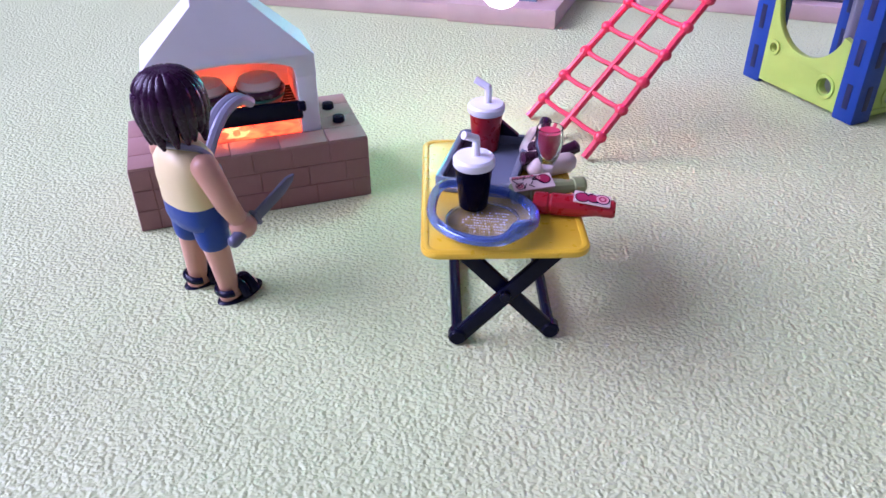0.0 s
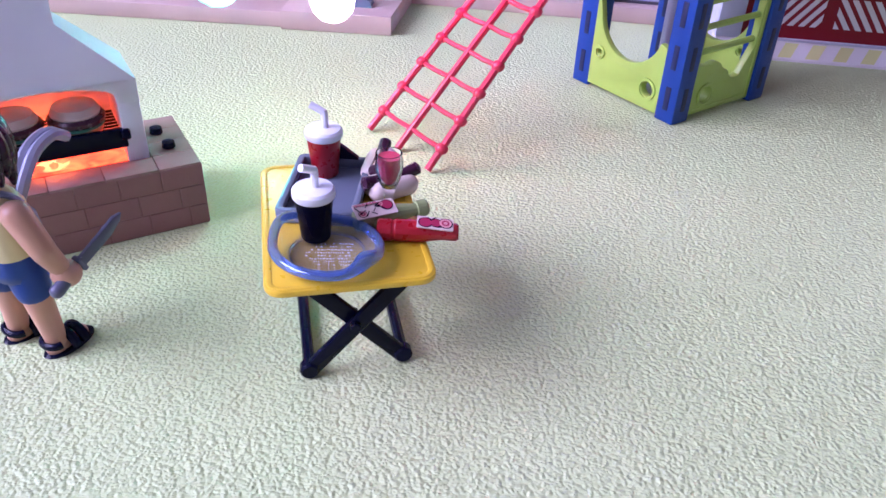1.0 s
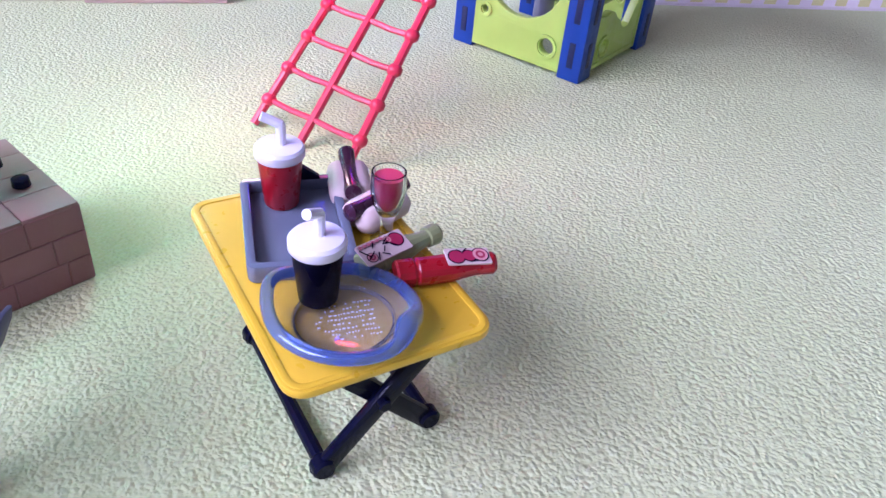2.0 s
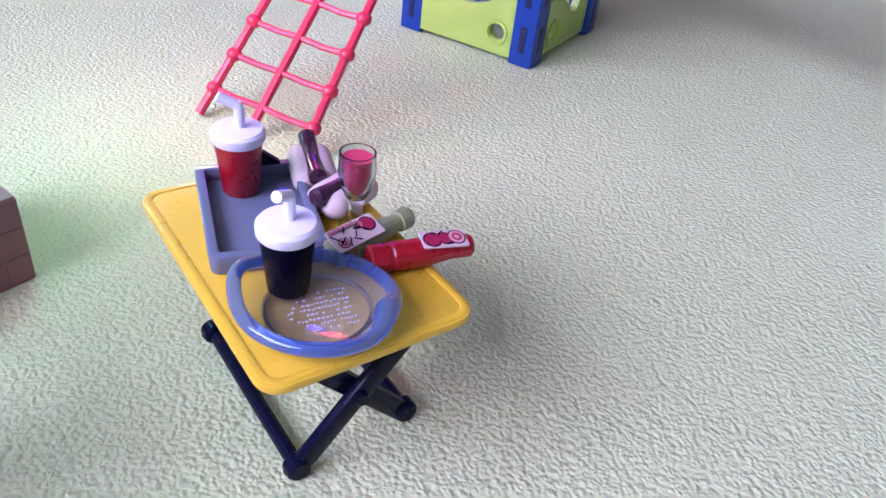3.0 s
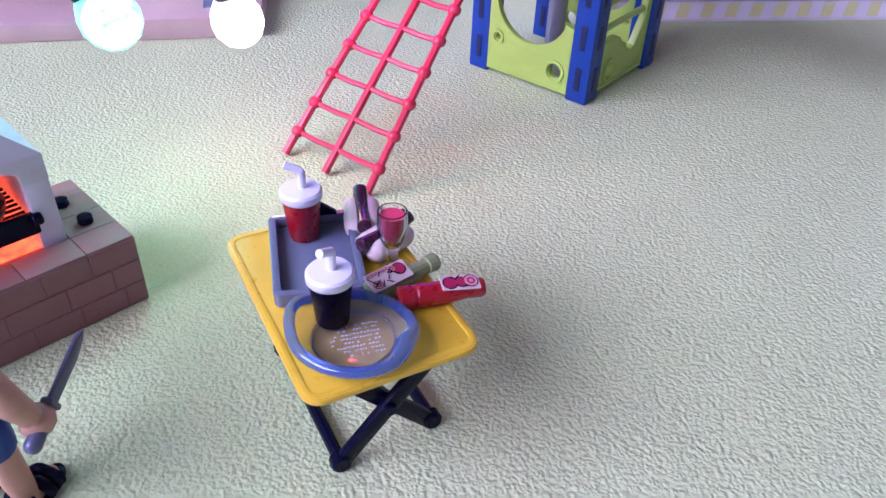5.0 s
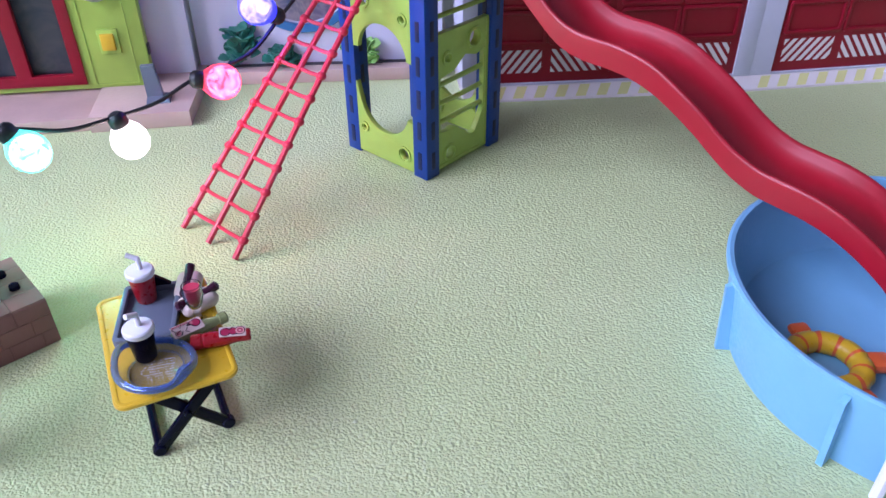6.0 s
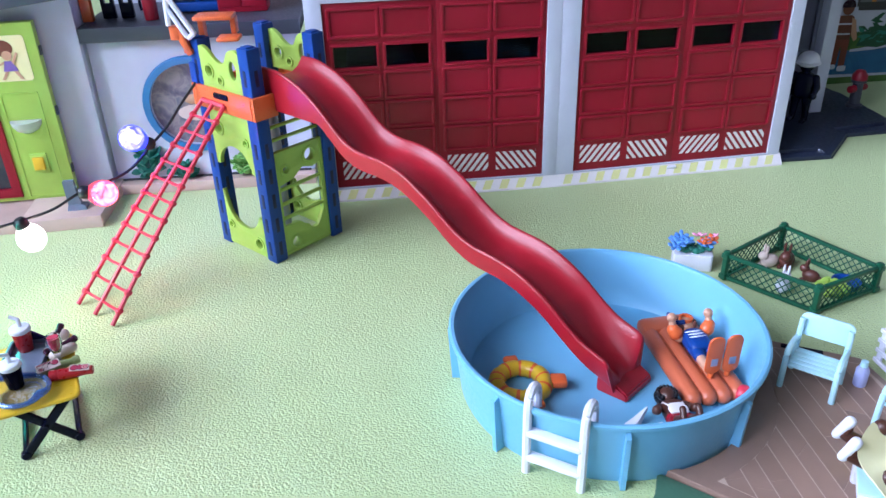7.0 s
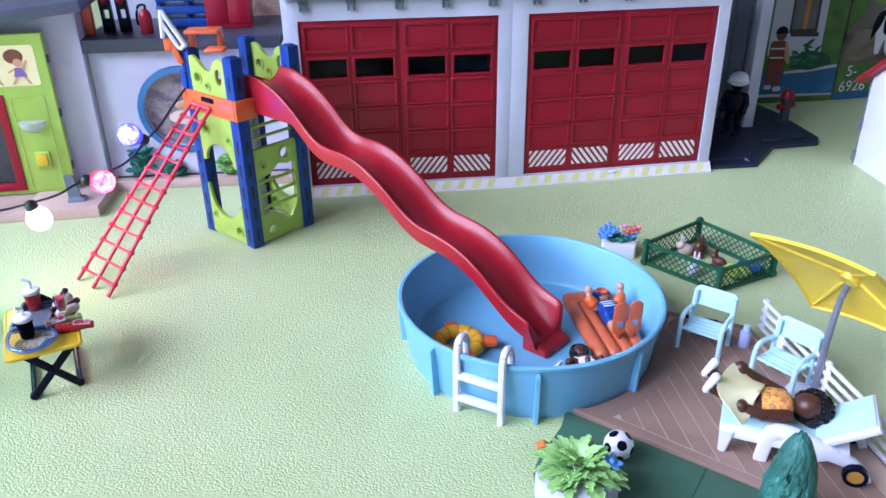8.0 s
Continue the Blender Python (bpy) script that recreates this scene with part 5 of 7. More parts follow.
for s in (-1, 1):
    for x, z in ((1.36 * s + 0.12, 0.27), (-1.42 * s + 0.12, 3.3)):
        bm = B()
        rod(bm, (x, -2.36, z), (x, 2.2, z), 0.17, None, 10)
        part("cross_bar", bm, M["black"], table, "glossy black cross bar")
TZ = 3.70


def tapered_cup(name, x, y, z, body, h, straw_turn, label, rot=0):
    c = thing(name, x, y, z, rot, label, "drinking cup", "drink cups")
    bm = B()
    lathe(bm, [(0, 0), (0.36, 0), (0.40, 0.05), (0.52, h), (0.46, h), (0, h)], 28)
    part("cup", bm, body, c)
    bm = B()
    lathe(bm, [(0, h - 0.02), (0.54, h - 0.02), (0.575, h + 0.03), (0.575, h + 0.2), (0.52, h + 0.27), (0.3, h + 0.29), (0, h + 0.29)], 32)
    part("lid", bm, M["white"], c, "white plastic lid")
    bm = B()
    w = radians(straw_turn)
    tube(bm, smooth_path([(0.05, 0, h + 0.2), (0.05, 0, h + 0.72), (0.05 + 0.06 * math.cos(w), 0.06 * math.sin(w), h + 0.8), (0.05 + 0.42 * math.cos(w), 0.42 * math.sin(w), h + 0.98)], 4), 0.11, 10)
    part("straw", bm, M["white"], c, "white bent straw")
    return c


# grey serving tray
tray = thing("serving_tray", 1.37, 21.36, TZ + 0.02, -14.8, "grey rectangular serving tray on the table", "tray")
bm = B()
plate(bm, round_rect(-1.13, -1.72, 1.13, 1.72, 0.18), [], 0.12, None, 0.03)
plate(bm, round_rect(-1.13, -1.72, 1.13, 1.72, 0.18), [round_rect(-1.0, -1.59, 1.0, 1.59, 0.12)], 0.32, pose(0, 0, 0.1), 0.04)
part("tray_body", bm, M["grey"], tray)
bm = B()
rings(bm, [[(-0.35, y, 0.3), (0.75, y, 0.3), (0.72, y, 0.46), (-0.05, y, 1.05), (-0.35, y, 1.05)] for y in (1.56, 1.72)])
part("tray_clip", bm, M["black"], tray, "dark slanted clip at the rim")
tapered_cup("paper_cup", 1.42, 22.45, TZ + 0.14, M["cup_red"], 1.28, 160, "dark red drink cup with white lid and straw")
tapered_cup("paper_cup", 0.9, 18.85, TZ + 0.16, M["cup_black"], 1.28, 215, "black drink cup with white lid and straw")

# clear oval dish: one moulded shell with a rolled rim, a raised grip and a pinched lip
dish = thing("clear_dish", 1.13, 18.08, TZ, -47, "clear plastic dish with a pinched rim, blue reflections coloured in", "dish")


def dish_loop(w):
    lip = math.exp(-(((w + math.pi) % (2 * math.pi) - math.pi) / 0.34) ** 2)
    grip = math.exp(-((w - math.pi) / 0.5) ** 2)
    cw, sw = math.cos(w), math.sin(w)
    h = 0.36 + 0.10 * lip + 0.26 * grip
    roll = 0.14 + 0.10 * lip
    rx, ry = 1.46 - 0.14 * lip + 0.10 * grip, 1.32
    tube_at = []
    for a in range(0, 360, 30):
        f = roll * math.cos(radians(a))
        tube_at.append(((rx + f) * cw, (ry + f) * sw, h + roll * math.sin(radians(a))))
    rw = 1 - 0.35 * roll
    shell = [(0.0, 0.0, 0.02), (1.02 * cw, 1.0 * sw, 0.02), (rw * rx * cw, rw * ry * sw, h - 0.06), (rw * rx * cw - 0.05 * cw, rw * ry * sw - 0.05 * sw, h - 0.04), (1.0 * cw, 0.98 * sw, 0.09), (0.0, 0.0, 0.09)]
    return tube_at, shell


n = 72
both = [dish_loop(2 * math.pi * i / n) for i in range(n)]
bm = B()
rings(bm, [b[0] for b in both] + [both[0][0]], 0, True, False)
bmesh.ops.remove_doubles(bm, verts=bm.verts, dist=1e-5)
part("rim", bm, M["rim_reflection_glass"], dish, "thick rolled clear rim, coloured for blue reflections", None, 60)
bm = B()
rings(bm, [b[1] for b in both] + [both[0][1]], 0, False, False)
bmesh.ops.remove_doubles(bm, verts=bm.verts, dist=1e-5)
part("bowl", bm, M["dish_glass"], dish, "clear bowl", None, 60)
bm = B()
lathe(bm, [(0.96, 0.09), (1.03, 0.09), (1.03, 0.15), (0.96, 0.15)], 48)
part("inner_ring", bm, M["dish_glass"], dish, "", None, 60)
bm = B()
for i in range(8):
    x = -0.62
    while x < 0.62 - 0.12 * abs(i - 3.5):
        w = random.uniform(0.02, 0.07)
        if random.random() < 0.75:
            box(bm, (x + w / 2 + 0.12 * abs(i - 3.5), -0.52 + i * 0.14 + random.uniform(-0.015, 0.015), 0.108), (w, 0.03, 0.014))
        x += w + 0.03
bm.transform(pose(0, 0, 0, 0, 0, 38))
part("embossed_bars", bm, M["lamp_glass"], dish, "faint raised rows of bars")

# wine glass
wg = thing("wine_glass", 3.1, 20.26, TZ, 0, "clear stemmed glass with pink drink", "wine glass")
bm = B()
lathe(bm, [(0, 0), (0.38, 0), (0.38, 0.05), (0.17, 0.09), (0.155, 0.5), (0.19, 0.64), (0.34, 0.95), (0.42, 1.3), (0.40, 1.72), (0.36, 1.72), (0.36, 1.3), (0.28, 0.98), (0.12, 0.72), (0, 0.70)], 28)
bm.transform(Matrix.Diagonal((0.96, 0.96, 1.08, 1)))
part("bowl", bm, M["glass"], wg, "", None, 60)
bm = B()
lathe(bm, [(0, 0.74), (0.09, 0.76), (0.26, 1.0), (0.335, 1.3), (0.335, 1.62), (0, 1.62)], 24)
bm.transform(Matrix.Diagonal((0.96, 0.96, 1.08, 1)))
part("drink", bm, M["wine"], wg, "pink drink")


def hot_dog(x, y, rz, label, tilt=0):
    h = thing("hot_dog", x, y, TZ, rz, label, "hot dog", "hot dogs")
    for s in (-1, 1):
        bm = B()
        capsule(bm, (-0.48, 0.2 * s, 0.33), (0.48, 0.2 * s, 0.33), 0.33, None, 14)
        part("bun", bm, M["bun"], h, "cream bun half")
    bm = B()
    tube(bm, smooth_path([(-0.95, 0, 0.62), (-0.5, 0, 0.56), (0, 0, 0.54), (0.5, 0, 0.58), (1.0, 0, 0.7)], 5), [0.08] + [0.205] * 19 + [0.1], 12)
    part("sausage", bm, M["sausage"], h, "dark glossy sausage")


hot_dog(3.26, 21.12, 21, "hot dog in a cream bun on the table")
hot_dog(3.12, 22.38, 72, "hot dog in a cream bun at the table edge")


def bottle(x0, y0, x1, y1, mat, label, z=0.32):
    shoulder = 0.19 if mat is M["olive"] else 0.235
    b = thing("sauce_bottle", x0, y0, TZ + z, math.degrees(math.atan2(y1 - y0, x1 - x0)), label, "bottle", "sauce bottles")
    L = math.hypot(x1 - x0, y1 - y0)
    bm = B()
    lathe(bm, [(0, 0), (0.26, 0.0), (0.31, 0.05), (0.31, 0.38), (0.285, 0.42), (0.285, 0.47), (0.31, 0.51), (0.31, 0.52 * L), (shoulder, 0.78 * L), (shoulder, 0.84 * L), (0.24, 0.85 * L), (0.25, 0.97 * L), (0.21, L), (0, L)], 14)
    bm.transform(pose(0, 0, 0, 0, 90, 0))
    part("bottle_body", bm, mat, b, "", None, 25)
    return b, L


def label_print(bottle_ob, x, w, h, z, tilt, discs, strokes, text):
    """A small paper label with printed fruit and scribbled strokes."""
    lab = part("label", plate_bm(round_rect(-w / 2, -h / 2, w / 2, h / 2, 0.04, 3), 0.04), M["cream"], bottle_ob, text, cm(x, -0.04, z) @ pose(0, 0, 0, *tilt))
    bm = B()
    k = 0.042
    for cx, cy, r, m in discs:
        plate(bm, circle(cx, cy, r, 16), [], 0.006, pose(0, 0, k), 0, 2)
        plate(bm, circle(cx, cy, r * 0.86, 16), [], 0.006, pose(0, 0, k + 0.004), 0, m)
        if m:
            plate(bm, circle(cx, cy, r * 0.55, 12), [circle(cx, cy, r * 0.3, 10)], 0.006, pose(0, 0, k + 0.008), 0, 0)
        k += 0.003
    for cx, cy, ln, a in strokes:
        box(bm, (cx, cy, k + 0.004), (ln, 0.026, 0.008), 0, (0, 0, a), 2)
    part("label_print", bm, [M["tomato"], M["rose"], M["black"]], lab)


def plate_bm(outline, thick):
    bm = B()
    plate(bm, outline, [], thick)
    return bm


gb, L = bottle(1.98, 19.22, 4.12, 19.74, M["olive"], "olive green sauce bottle lying on the table")
rs = random.Random(9)
label_print(gb, 0.6, 1.2, 0.56, 0.285, (16, 0, 0), [(-0.40, -0.12, 0.13, 1), (0.36, 0.06, 0.19, 0), (0.18, 0.13, 0.1, 1)] + [(-0.5 + 0.11 * i, 0.2, 0.055, 1) for i in range(6)],
            [(rs.uniform(-0.5, 0.5), rs.uniform(-0.22, 0.22), rs.uniform(0.12, 0.34), rs.uniform(-70, 70)) for _ in range(9)], "white label with black and red drawing")
rb, L = bottle(2.56, 18.74, 4.74, 18.28, M["cup_red"], "red sauce bottle lying on the table edge")
label_print(rb, 1.58, 1.0, 0.46, 0.262, (10, 6, 0), [(-0.27, -0.02, 0.2, 0), (0.02, 0.0, 0.17, 0), (0.28, 0.02, 0.2, 1)],
            [(-0.05, 0.16, 0.16, 40), (-0.18, 0.15, 0.12, -30), (0.1, -0.16, 0.2, 8)], "cream label with red tomato drawing")

# ---- brick grill ----
GA = 17.9
grill = thing("brick_grill", -10.75, 23.77, 0, GA, "toy brick grill with a white hood and embers", "grill")
GW, GD, GH = 8.45, 4.3, 2.4
bm = B()
box(bm, (GW / 2, GD / 2, GH / 2 - 0.02), (GW - 0.05, GD - 0.05, GH - 0.04))
base = part("plinth", bm, M["mortar"], grill, "red-brown brick plinth")
# hood
HX0, HX1, HY0, HY1 = 1.05, 6.95, 1.15, 3.9
bm = B()
mid = (HX0 + HX1) / 2
for x in (HX0 + 0.36, HX1 - 0.36):
    box(bm, (x, (HY0 + HY1) / 2, GH + 1.48), (0.72, HY1 - HY0 - 0.01, 2.96), 0.05)
front = [(HX0 + 0.01, 4.6), (HX0 + 0.70, 4.6)] + arc(mid, 4.86, mid - HX0 - 0.72, 170, 10, 16, 0.48) + [(HX1 - 0.70, 4.6), (HX1 - 0.01, 4.6), (HX1 - 0.01, 5.39), (HX0 + 0.01, 5.39)]
plate(bm, front, [], 0.35, pose(0, HY0 + 0.347, 0) @ UPRIGHT, 0.02)
box(bm, (mid, HY1 - 0.15, GH + 1.4), (HX1 - HX0 - 0.1, 0.3, 2.8))
cx0, cx1, cy0, cy1 = mid - 0.95, mid + 0.95, 1.9, 3.6
rings(bm, [[(HX0, HY0, 5.35), (HX1, HY0, 5.35), (HX1, HY1, 5.35), (HX0, HY1, 5.35)], [(HX0, HY0, 5.4), (HX1, HY0, 5.4), (HX1, HY1, 5.4), (HX0, HY1, 5.4)], [(cx0, cy0, 7.25), (cx1, cy0, 7.25), (cx1, cy1, 7.25), (cx0, cy1, 7.25)], [(cx0, cy0, 12), (cx1, cy0, 12), (cx1, cy1, 12), (cx0, cy1, 12)]])
part("hood", bm, M["white"], grill, "white plastic hood with a chimney")
bm = B()
box(bm, (mid, 2.4, GH + 0.06), (4.5, 2.2, 0.1))
for i in range(16):
    ball(bm, (mid + random.uniform(-2, 2), 2.4 + random.uniform(-0.9, 0.9), GH + 0.12), (random.uniform(0.15, 0.3), 0.2, 0.12), 0, 8)
part("ember_bed", bm, M["ember"], grill, "glowing orange embers")
bm = B()
ball(bm, (mid - 0.15, 2.75, GH + 0.42), (0.62, 0.42, 0.34), 0, 20)
part("flame", bm, M["flame"], grill, "bright flame light")
bm = B()
for i in range(9):
    rod(bm, (HX0 + 0.75, 1.3 + i * 0.27, 3.42), (HX1 - 0.7, 1.3 + i * 0.27, 3.42), 0.05, None, 6)
box(bm, (mid, 1.22, 3.35), (4.7, 0.22, 0.72), 0.08)
rod(bm, (HX1 - 0.8, 1.12, 3.5), (HX1 - 0.5, 1.12, 3.5), 0.2, None, 10)
part("grate", bm, M["black"], grill, "black cooking grate")
for u, v in ((6.95 + 0.75, 1.55), (6.95 + 0.6, 2.9)):
    bm = B()
    lathe(bm, [(0, 0), (0.24, 0), (0.22, 0.2), (0, 0.22)], 16, (u, v, GH + 0.14))
    part("knob", bm, M["black"], grill, "black control knob")


def burger(x, y):
    m = grill.matrix_basis @ Vector((x * CM, y * CM, 0))
    b = thing("burger", m.x / CM, m.y / CM, 3.48, random.uniform(0, 90), "toy burger with dark patty on the grate", "burger", "burgers")
    for nm, prof, mat in (("bun", [(0, 0), (0.75, 0), (0.82, 0.12), (0.78, 0.25), (0, 0.25)], "toast"), ("lettuce", [(0, 0.25), (0.86, 0.25), (0.9, 0.3), (0.84, 0.36), (0, 0.36)], "teal_leaf"), ("patty", [(0, 0.36), (0.86, 0.36), (0.94, 0.44), (0.95, 0.56), (0.86, 0.66), (0, 0.66)], "sausage"), ("bun", [(0, 0.66), (0.80, 0.66), (0.82, 0.74), (0.70, 0.96), (0.42, 1.07), (0, 1.10)], "bun")):
        bm = B()
        lathe(bm, prof, 24)
        part(nm, bm, M[mat], b)


burger(mid - 1.0, 2.1)
burger(mid + 0.95, 2.1)


# ---- dolls: one plain mesh each ----
def doll(name, label, at, s, skin, hair, shirt, pants, shoes, hands_at, style="smooth", legs=None, bib=None, group="toy figures", swim=False, bib_low=2.3, turn=0.0):
    """Facing +y, standing on z = 0, 7.5 cm tall at s = 1."""
    mats = [M[skin], M[hair], M[shirt], M[pants], M["black" if shoes == "sandal" else shoes], M[bib or "white"], M["orange"]]
    bm = B()
    legs = legs or ((-0.68, 0.0, 0.0), (0.68, 0.0, 0.0))
    hips = 3.0
    for sx, (fx, fy, fz) in zip((-1, 1), legs):
        hip, foot = Vector((0.52 * sx, 0, hips)), Vector((fx, fy, 0.35 + fz))
        knee = hip.lerp(foot, 0.3)
        capsule(bm, hip, knee, 0.55, 0.5, 14, 3)
        capsule(bm, knee, foot, 0.42, 0.30, 14, 0)
        d = (foot - hip).normalized()
        fwd = Vector((0, 1, 0)) - d * d.y
        fwd.normalize()
        a = foot + d * 0.2
        if shoes == "sandal":
            capsule(bm, a - fwd * 0.1, a + fwd * 0.68 + d * 0.05, 0.29, 0.27, 12, 0)
            side = fwd.cross(d)
            loop = lambda q, f: [a + d * q + fwd * (0.3 + f * 0.82 * math.cos(w)) + side * (0.45 * f * math.sin(w)) for w in [2 * math.pi * i / 20 for i in range(20)]]
            rings(bm, [loop(0.1, 0.95), loop(0.13, 1.0), loop(0.2, 1.0), loop(0.22, 0.95)], 4)
            for o in (0.3, 0.62):
                tube(bm, [a + fwd * o + side * (0.40 * math.cos(w)) - d * (0.38 * math.sin(w) - 0.1) for w in [math.pi * i / 10 for i in range(11)]], 0.15, 8, 4)
            tube(bm, [a - fwd * (0.1 + 0.26 * math.sin(w)) + side * (0.38 * math.cos(w)) - d * 0.2 for w in [math.pi * i / 10 for i in range(11)]], 0.11, 8, 4)
        else:
            capsule(bm, a - fwd * 0.22, a + fwd * 0.75, 0.24, 0.27, 14, 4)
            capsule(bm, foot - d * 0.02, foot + fwd * 0.35 + d * 0.05, 0.28, 0.26, 12, 0)
    ell = lambda z, rx, ry, y0=0.0: [(rx * abs(math.cos(w)) ** 0.75 * (1 if math.cos(w) > 0 else -1), y0 + ry * abs(math.sin(w)) ** 0.8 * (1 if math.sin(w) > 0 else -1), z) for w in [2 * math.pi * i / 22 for i in range(22)]]
    rings(bm, [ell(2.55, 0.7, 0.5), ell(2.68, 0.98, 0.64), ell(3.0, 1.06, 0.72), ell(3.5, 1.04, 0.72)], 3)
    rings(bm, [ell(3.45, 1.05, 0.73), ell(3.7, 1.03, 0.73), ell(4.2, 1.05, 0.74), ell(4.8, 1.0, 0.7), ell(5.1, 0.75, 0.55), ell(5.25, 0.4, 0.35)], 2)
    if bib:
        rings(bm, [ell(bib_low, 0.75, 0.12, 0.72), ell(bib_low * 0.55 + 1.935, 0.85, 0.14, 0.74), ell(4.3, 0.6, 0.12, 0.76)], 5)
        tube(bm, smooth_path([(-0.6, 0.7, 4.2), (-0.75, 0.2, 5.1), (0, -0.5, 5.35), (0.75, 0.2, 5.1), (0.6, 0.7, 4.2)], 5), 0.1, 6, 5)
    for sx, h in zip((-1, 1), hands_at):
        sh, ha = Vector((1.08 * sx, 0, 4.75)), Vector(h)
        el = sh.lerp(ha, 0.5) + Vector((0.22 * sx, -0.12, -0.05))
        capsule(bm, sh, el, 0.40, 0.34, 12, 0)
        capsule(bm, el, ha, 0.34, 0.25, 12, 0)
        ball(bm, ha, (0.4, 0.42, 0.4), 0, 12)
        if swim:
            capsule(bm, sh.lerp(el, 0.6), sh.lerp(el, 1.0), 0.6, 0.52, 12, 6)
    if swim:
        for z in (3.9, 4.25, 4.6):
            tube(bm, [(0.9 * math.cos(w), 0.12 + 0.66 * math.sin(w), z + 0.18 * math.cos(2 * w)) for w in [math.pi * i / 12 for i in range(13)]], 0.07, 6, 5)
        tube(bm, smooth_path([(0.35, 0.8, 5.7), (0.85, 0.75, 5.8), (1.05, 0.5, 6.5), (0.8, 0.3, 7.6)], 5), 0.2, 8, 3)
        lathe(bm, [(0.4, -0.12), (0.58, -0.12), (0.58, 0.12), (0.4, 0.12)], 16, (0, 0, 0), 6)
        ring_faces = bm.verts[-64:]
        bmesh.ops.rotate(bm, verts=ring_faces, cent=(0, 0, 0), matrix=Matrix.Rotation(radians(90), 3, "X"))
        bmesh.ops.translate(bm, verts=ring_faces, vec=(0, 0.78, 6.15))
    rod(bm, (0, 0, 5.0), (0, 0, 5.5), 0.42, None, 12, 0)
    below = len(bm.verts)
    ball(bm, (0, 0.08, 6.05), (0.74, 0.74, 0.8), 0, 20)
    if style == "smooth":
        # cap of thick strands
        for i in range(20):
            w = 2 * math.pi * i / 20 + 0.06 * math.sin(i * 1.7)
            if 0.30 * math.pi < w < 0.70 * math.pi:
                low = 6.5
            else:
                low = 5.45 + 0.18 * math.sin(i * 2.3)
            pts = [(0, -0.05, 7.32), (0.5 * math.cos(w), 0.5 * math.sin(w) - 0.03, 7.15), (0.77 * math.cos(w), 0.77 * math.sin(w), 6.7), (0.83 * math.cos(w), 0.82 * math.sin(w), 6.15), (0.76 * math.cos(w + 0.1), 0.75 * math.sin(w + 0.1), low)]
            tube(bm, smooth_path(pts, 3), [0.12, 0.17, 0.2, 0.22, 0.24, 0.25, 0.25, 0.25, 0.24, 0.22, 0.18, 0.13, 0.05], 8, 1)
        ball(bm, (0, -0.05, 6.35), (0.84, 0.82, 0.88), 1, 18)
    elif style == "curly":
        ball(bm, (0, -0.4, 6.4), (1.05, 0.9, 1.02), 1, 18)
        for i in range(230):
            z = random.uniform(-0.8, 1)
            w = random.uniform(0, 2 * math.pi)
            r = math.sqrt(1 - z * z)
            x, y, z = 1.06 * r * math.cos(w), -0.38 + 0.93 * r * math.sin(w), 6.4 + 1.03 * z
            if y > -0.1 and math.hypot(x, z - 5.9) < 0.78:
                continue
            ball(bm, (x, y, z), 0.15, 1, 7)
    elif style == "helmet":
        ball(bm, (0, 0, 6.55), (1.08, 1.15, 0.9), 1, 20)
        lathe(bm, [(0.9, 6.25), (1.25, 6.2), (1.28, 6.3), (1.0, 6.45)], 24, (0, 0.05, 0), 1)
    else:
        ball(bm, (0, -0.3, 6.38), (0.96, 0.8, 0.95), 1, 18)
        ball(bm, (0, -0.5, 5.6), (0.85, 0.5, 0.8), 1, 14)
        for k in range(13):
            w = math.pi * (k / 12 * 1.5 - 0.25)
            ball(bm, (0.78 * math.cos(w), 0.28, 6.12 + 0.74 * math.sin(w)), (0.2, 0.34, 0.2), 1, 8)
    if turn:
        bm.verts.ensure_lookup_table()
        bmesh.ops.rotate(bm, verts=bm.verts[below:], cent=(0, 0, 6), matrix=Matrix.Rotation(radians(turn), 3, "Z"))
    bmesh.ops.scale(bm, vec=(s, s, s), verts=bm.verts)
    ob = part(name, bm, mats, None, "", at, 45)
    return tagged(ob, label, "toy figure", group)


doll("toy_figure", "toy figure in yellow shirt and blue shorts at the grill", cm(-7.28, 20.25, 0, 0, -1.6, 0) @ pose(0, 0, 0, 0, 0, -42), 1.0, "skin", "hair", "shirt", "blue", "sandal", ((-1.3, 1.35, 4.3), (1.58, 0.52, 2.78)), "smooth", ((-0.72, -0.1, 0.0), (0.72, 0.1, 0.0)), "silver")

# knife and tongs
kn = thing("knife", -5.98, 19.15, 2.62, 0, "grey toy knife held by the figure", "knife")
d = Vector((1.4, 2.05, 0.95))
kn.matrix_basis = Matrix.Translation((-6.02 * CM, 19.08 * CM, 2.6 * CM)) @ d.to_track_quat("X", "Z").to_matrix().to_4x4()
bm = B()
capsule(bm, (0, 0, 0), (0.75, 0, 0), 0.2, 0.17, 12)
box(bm, (0.98, 0, 0), (0.16, 0.3, 0.5), 0.06)
part("handle", bm, M["knife"], kn)
bm = B()
plate(bm, [(1.0, -0.15), (2.2, -0.2), (2.66, -0.1), (2.78, 0.02), (2.55, 0.12), (1.0, 0.15)], [], 0.12, pose(0, 0.06, 0) @ UPRIGHT, 0.03)
part("blade", bm, M["knife"], kn, "grey curved blade")
tg = thing("tongs", 0, 0, 0, 0, "grey toy tongs held over the grill", "tongs")
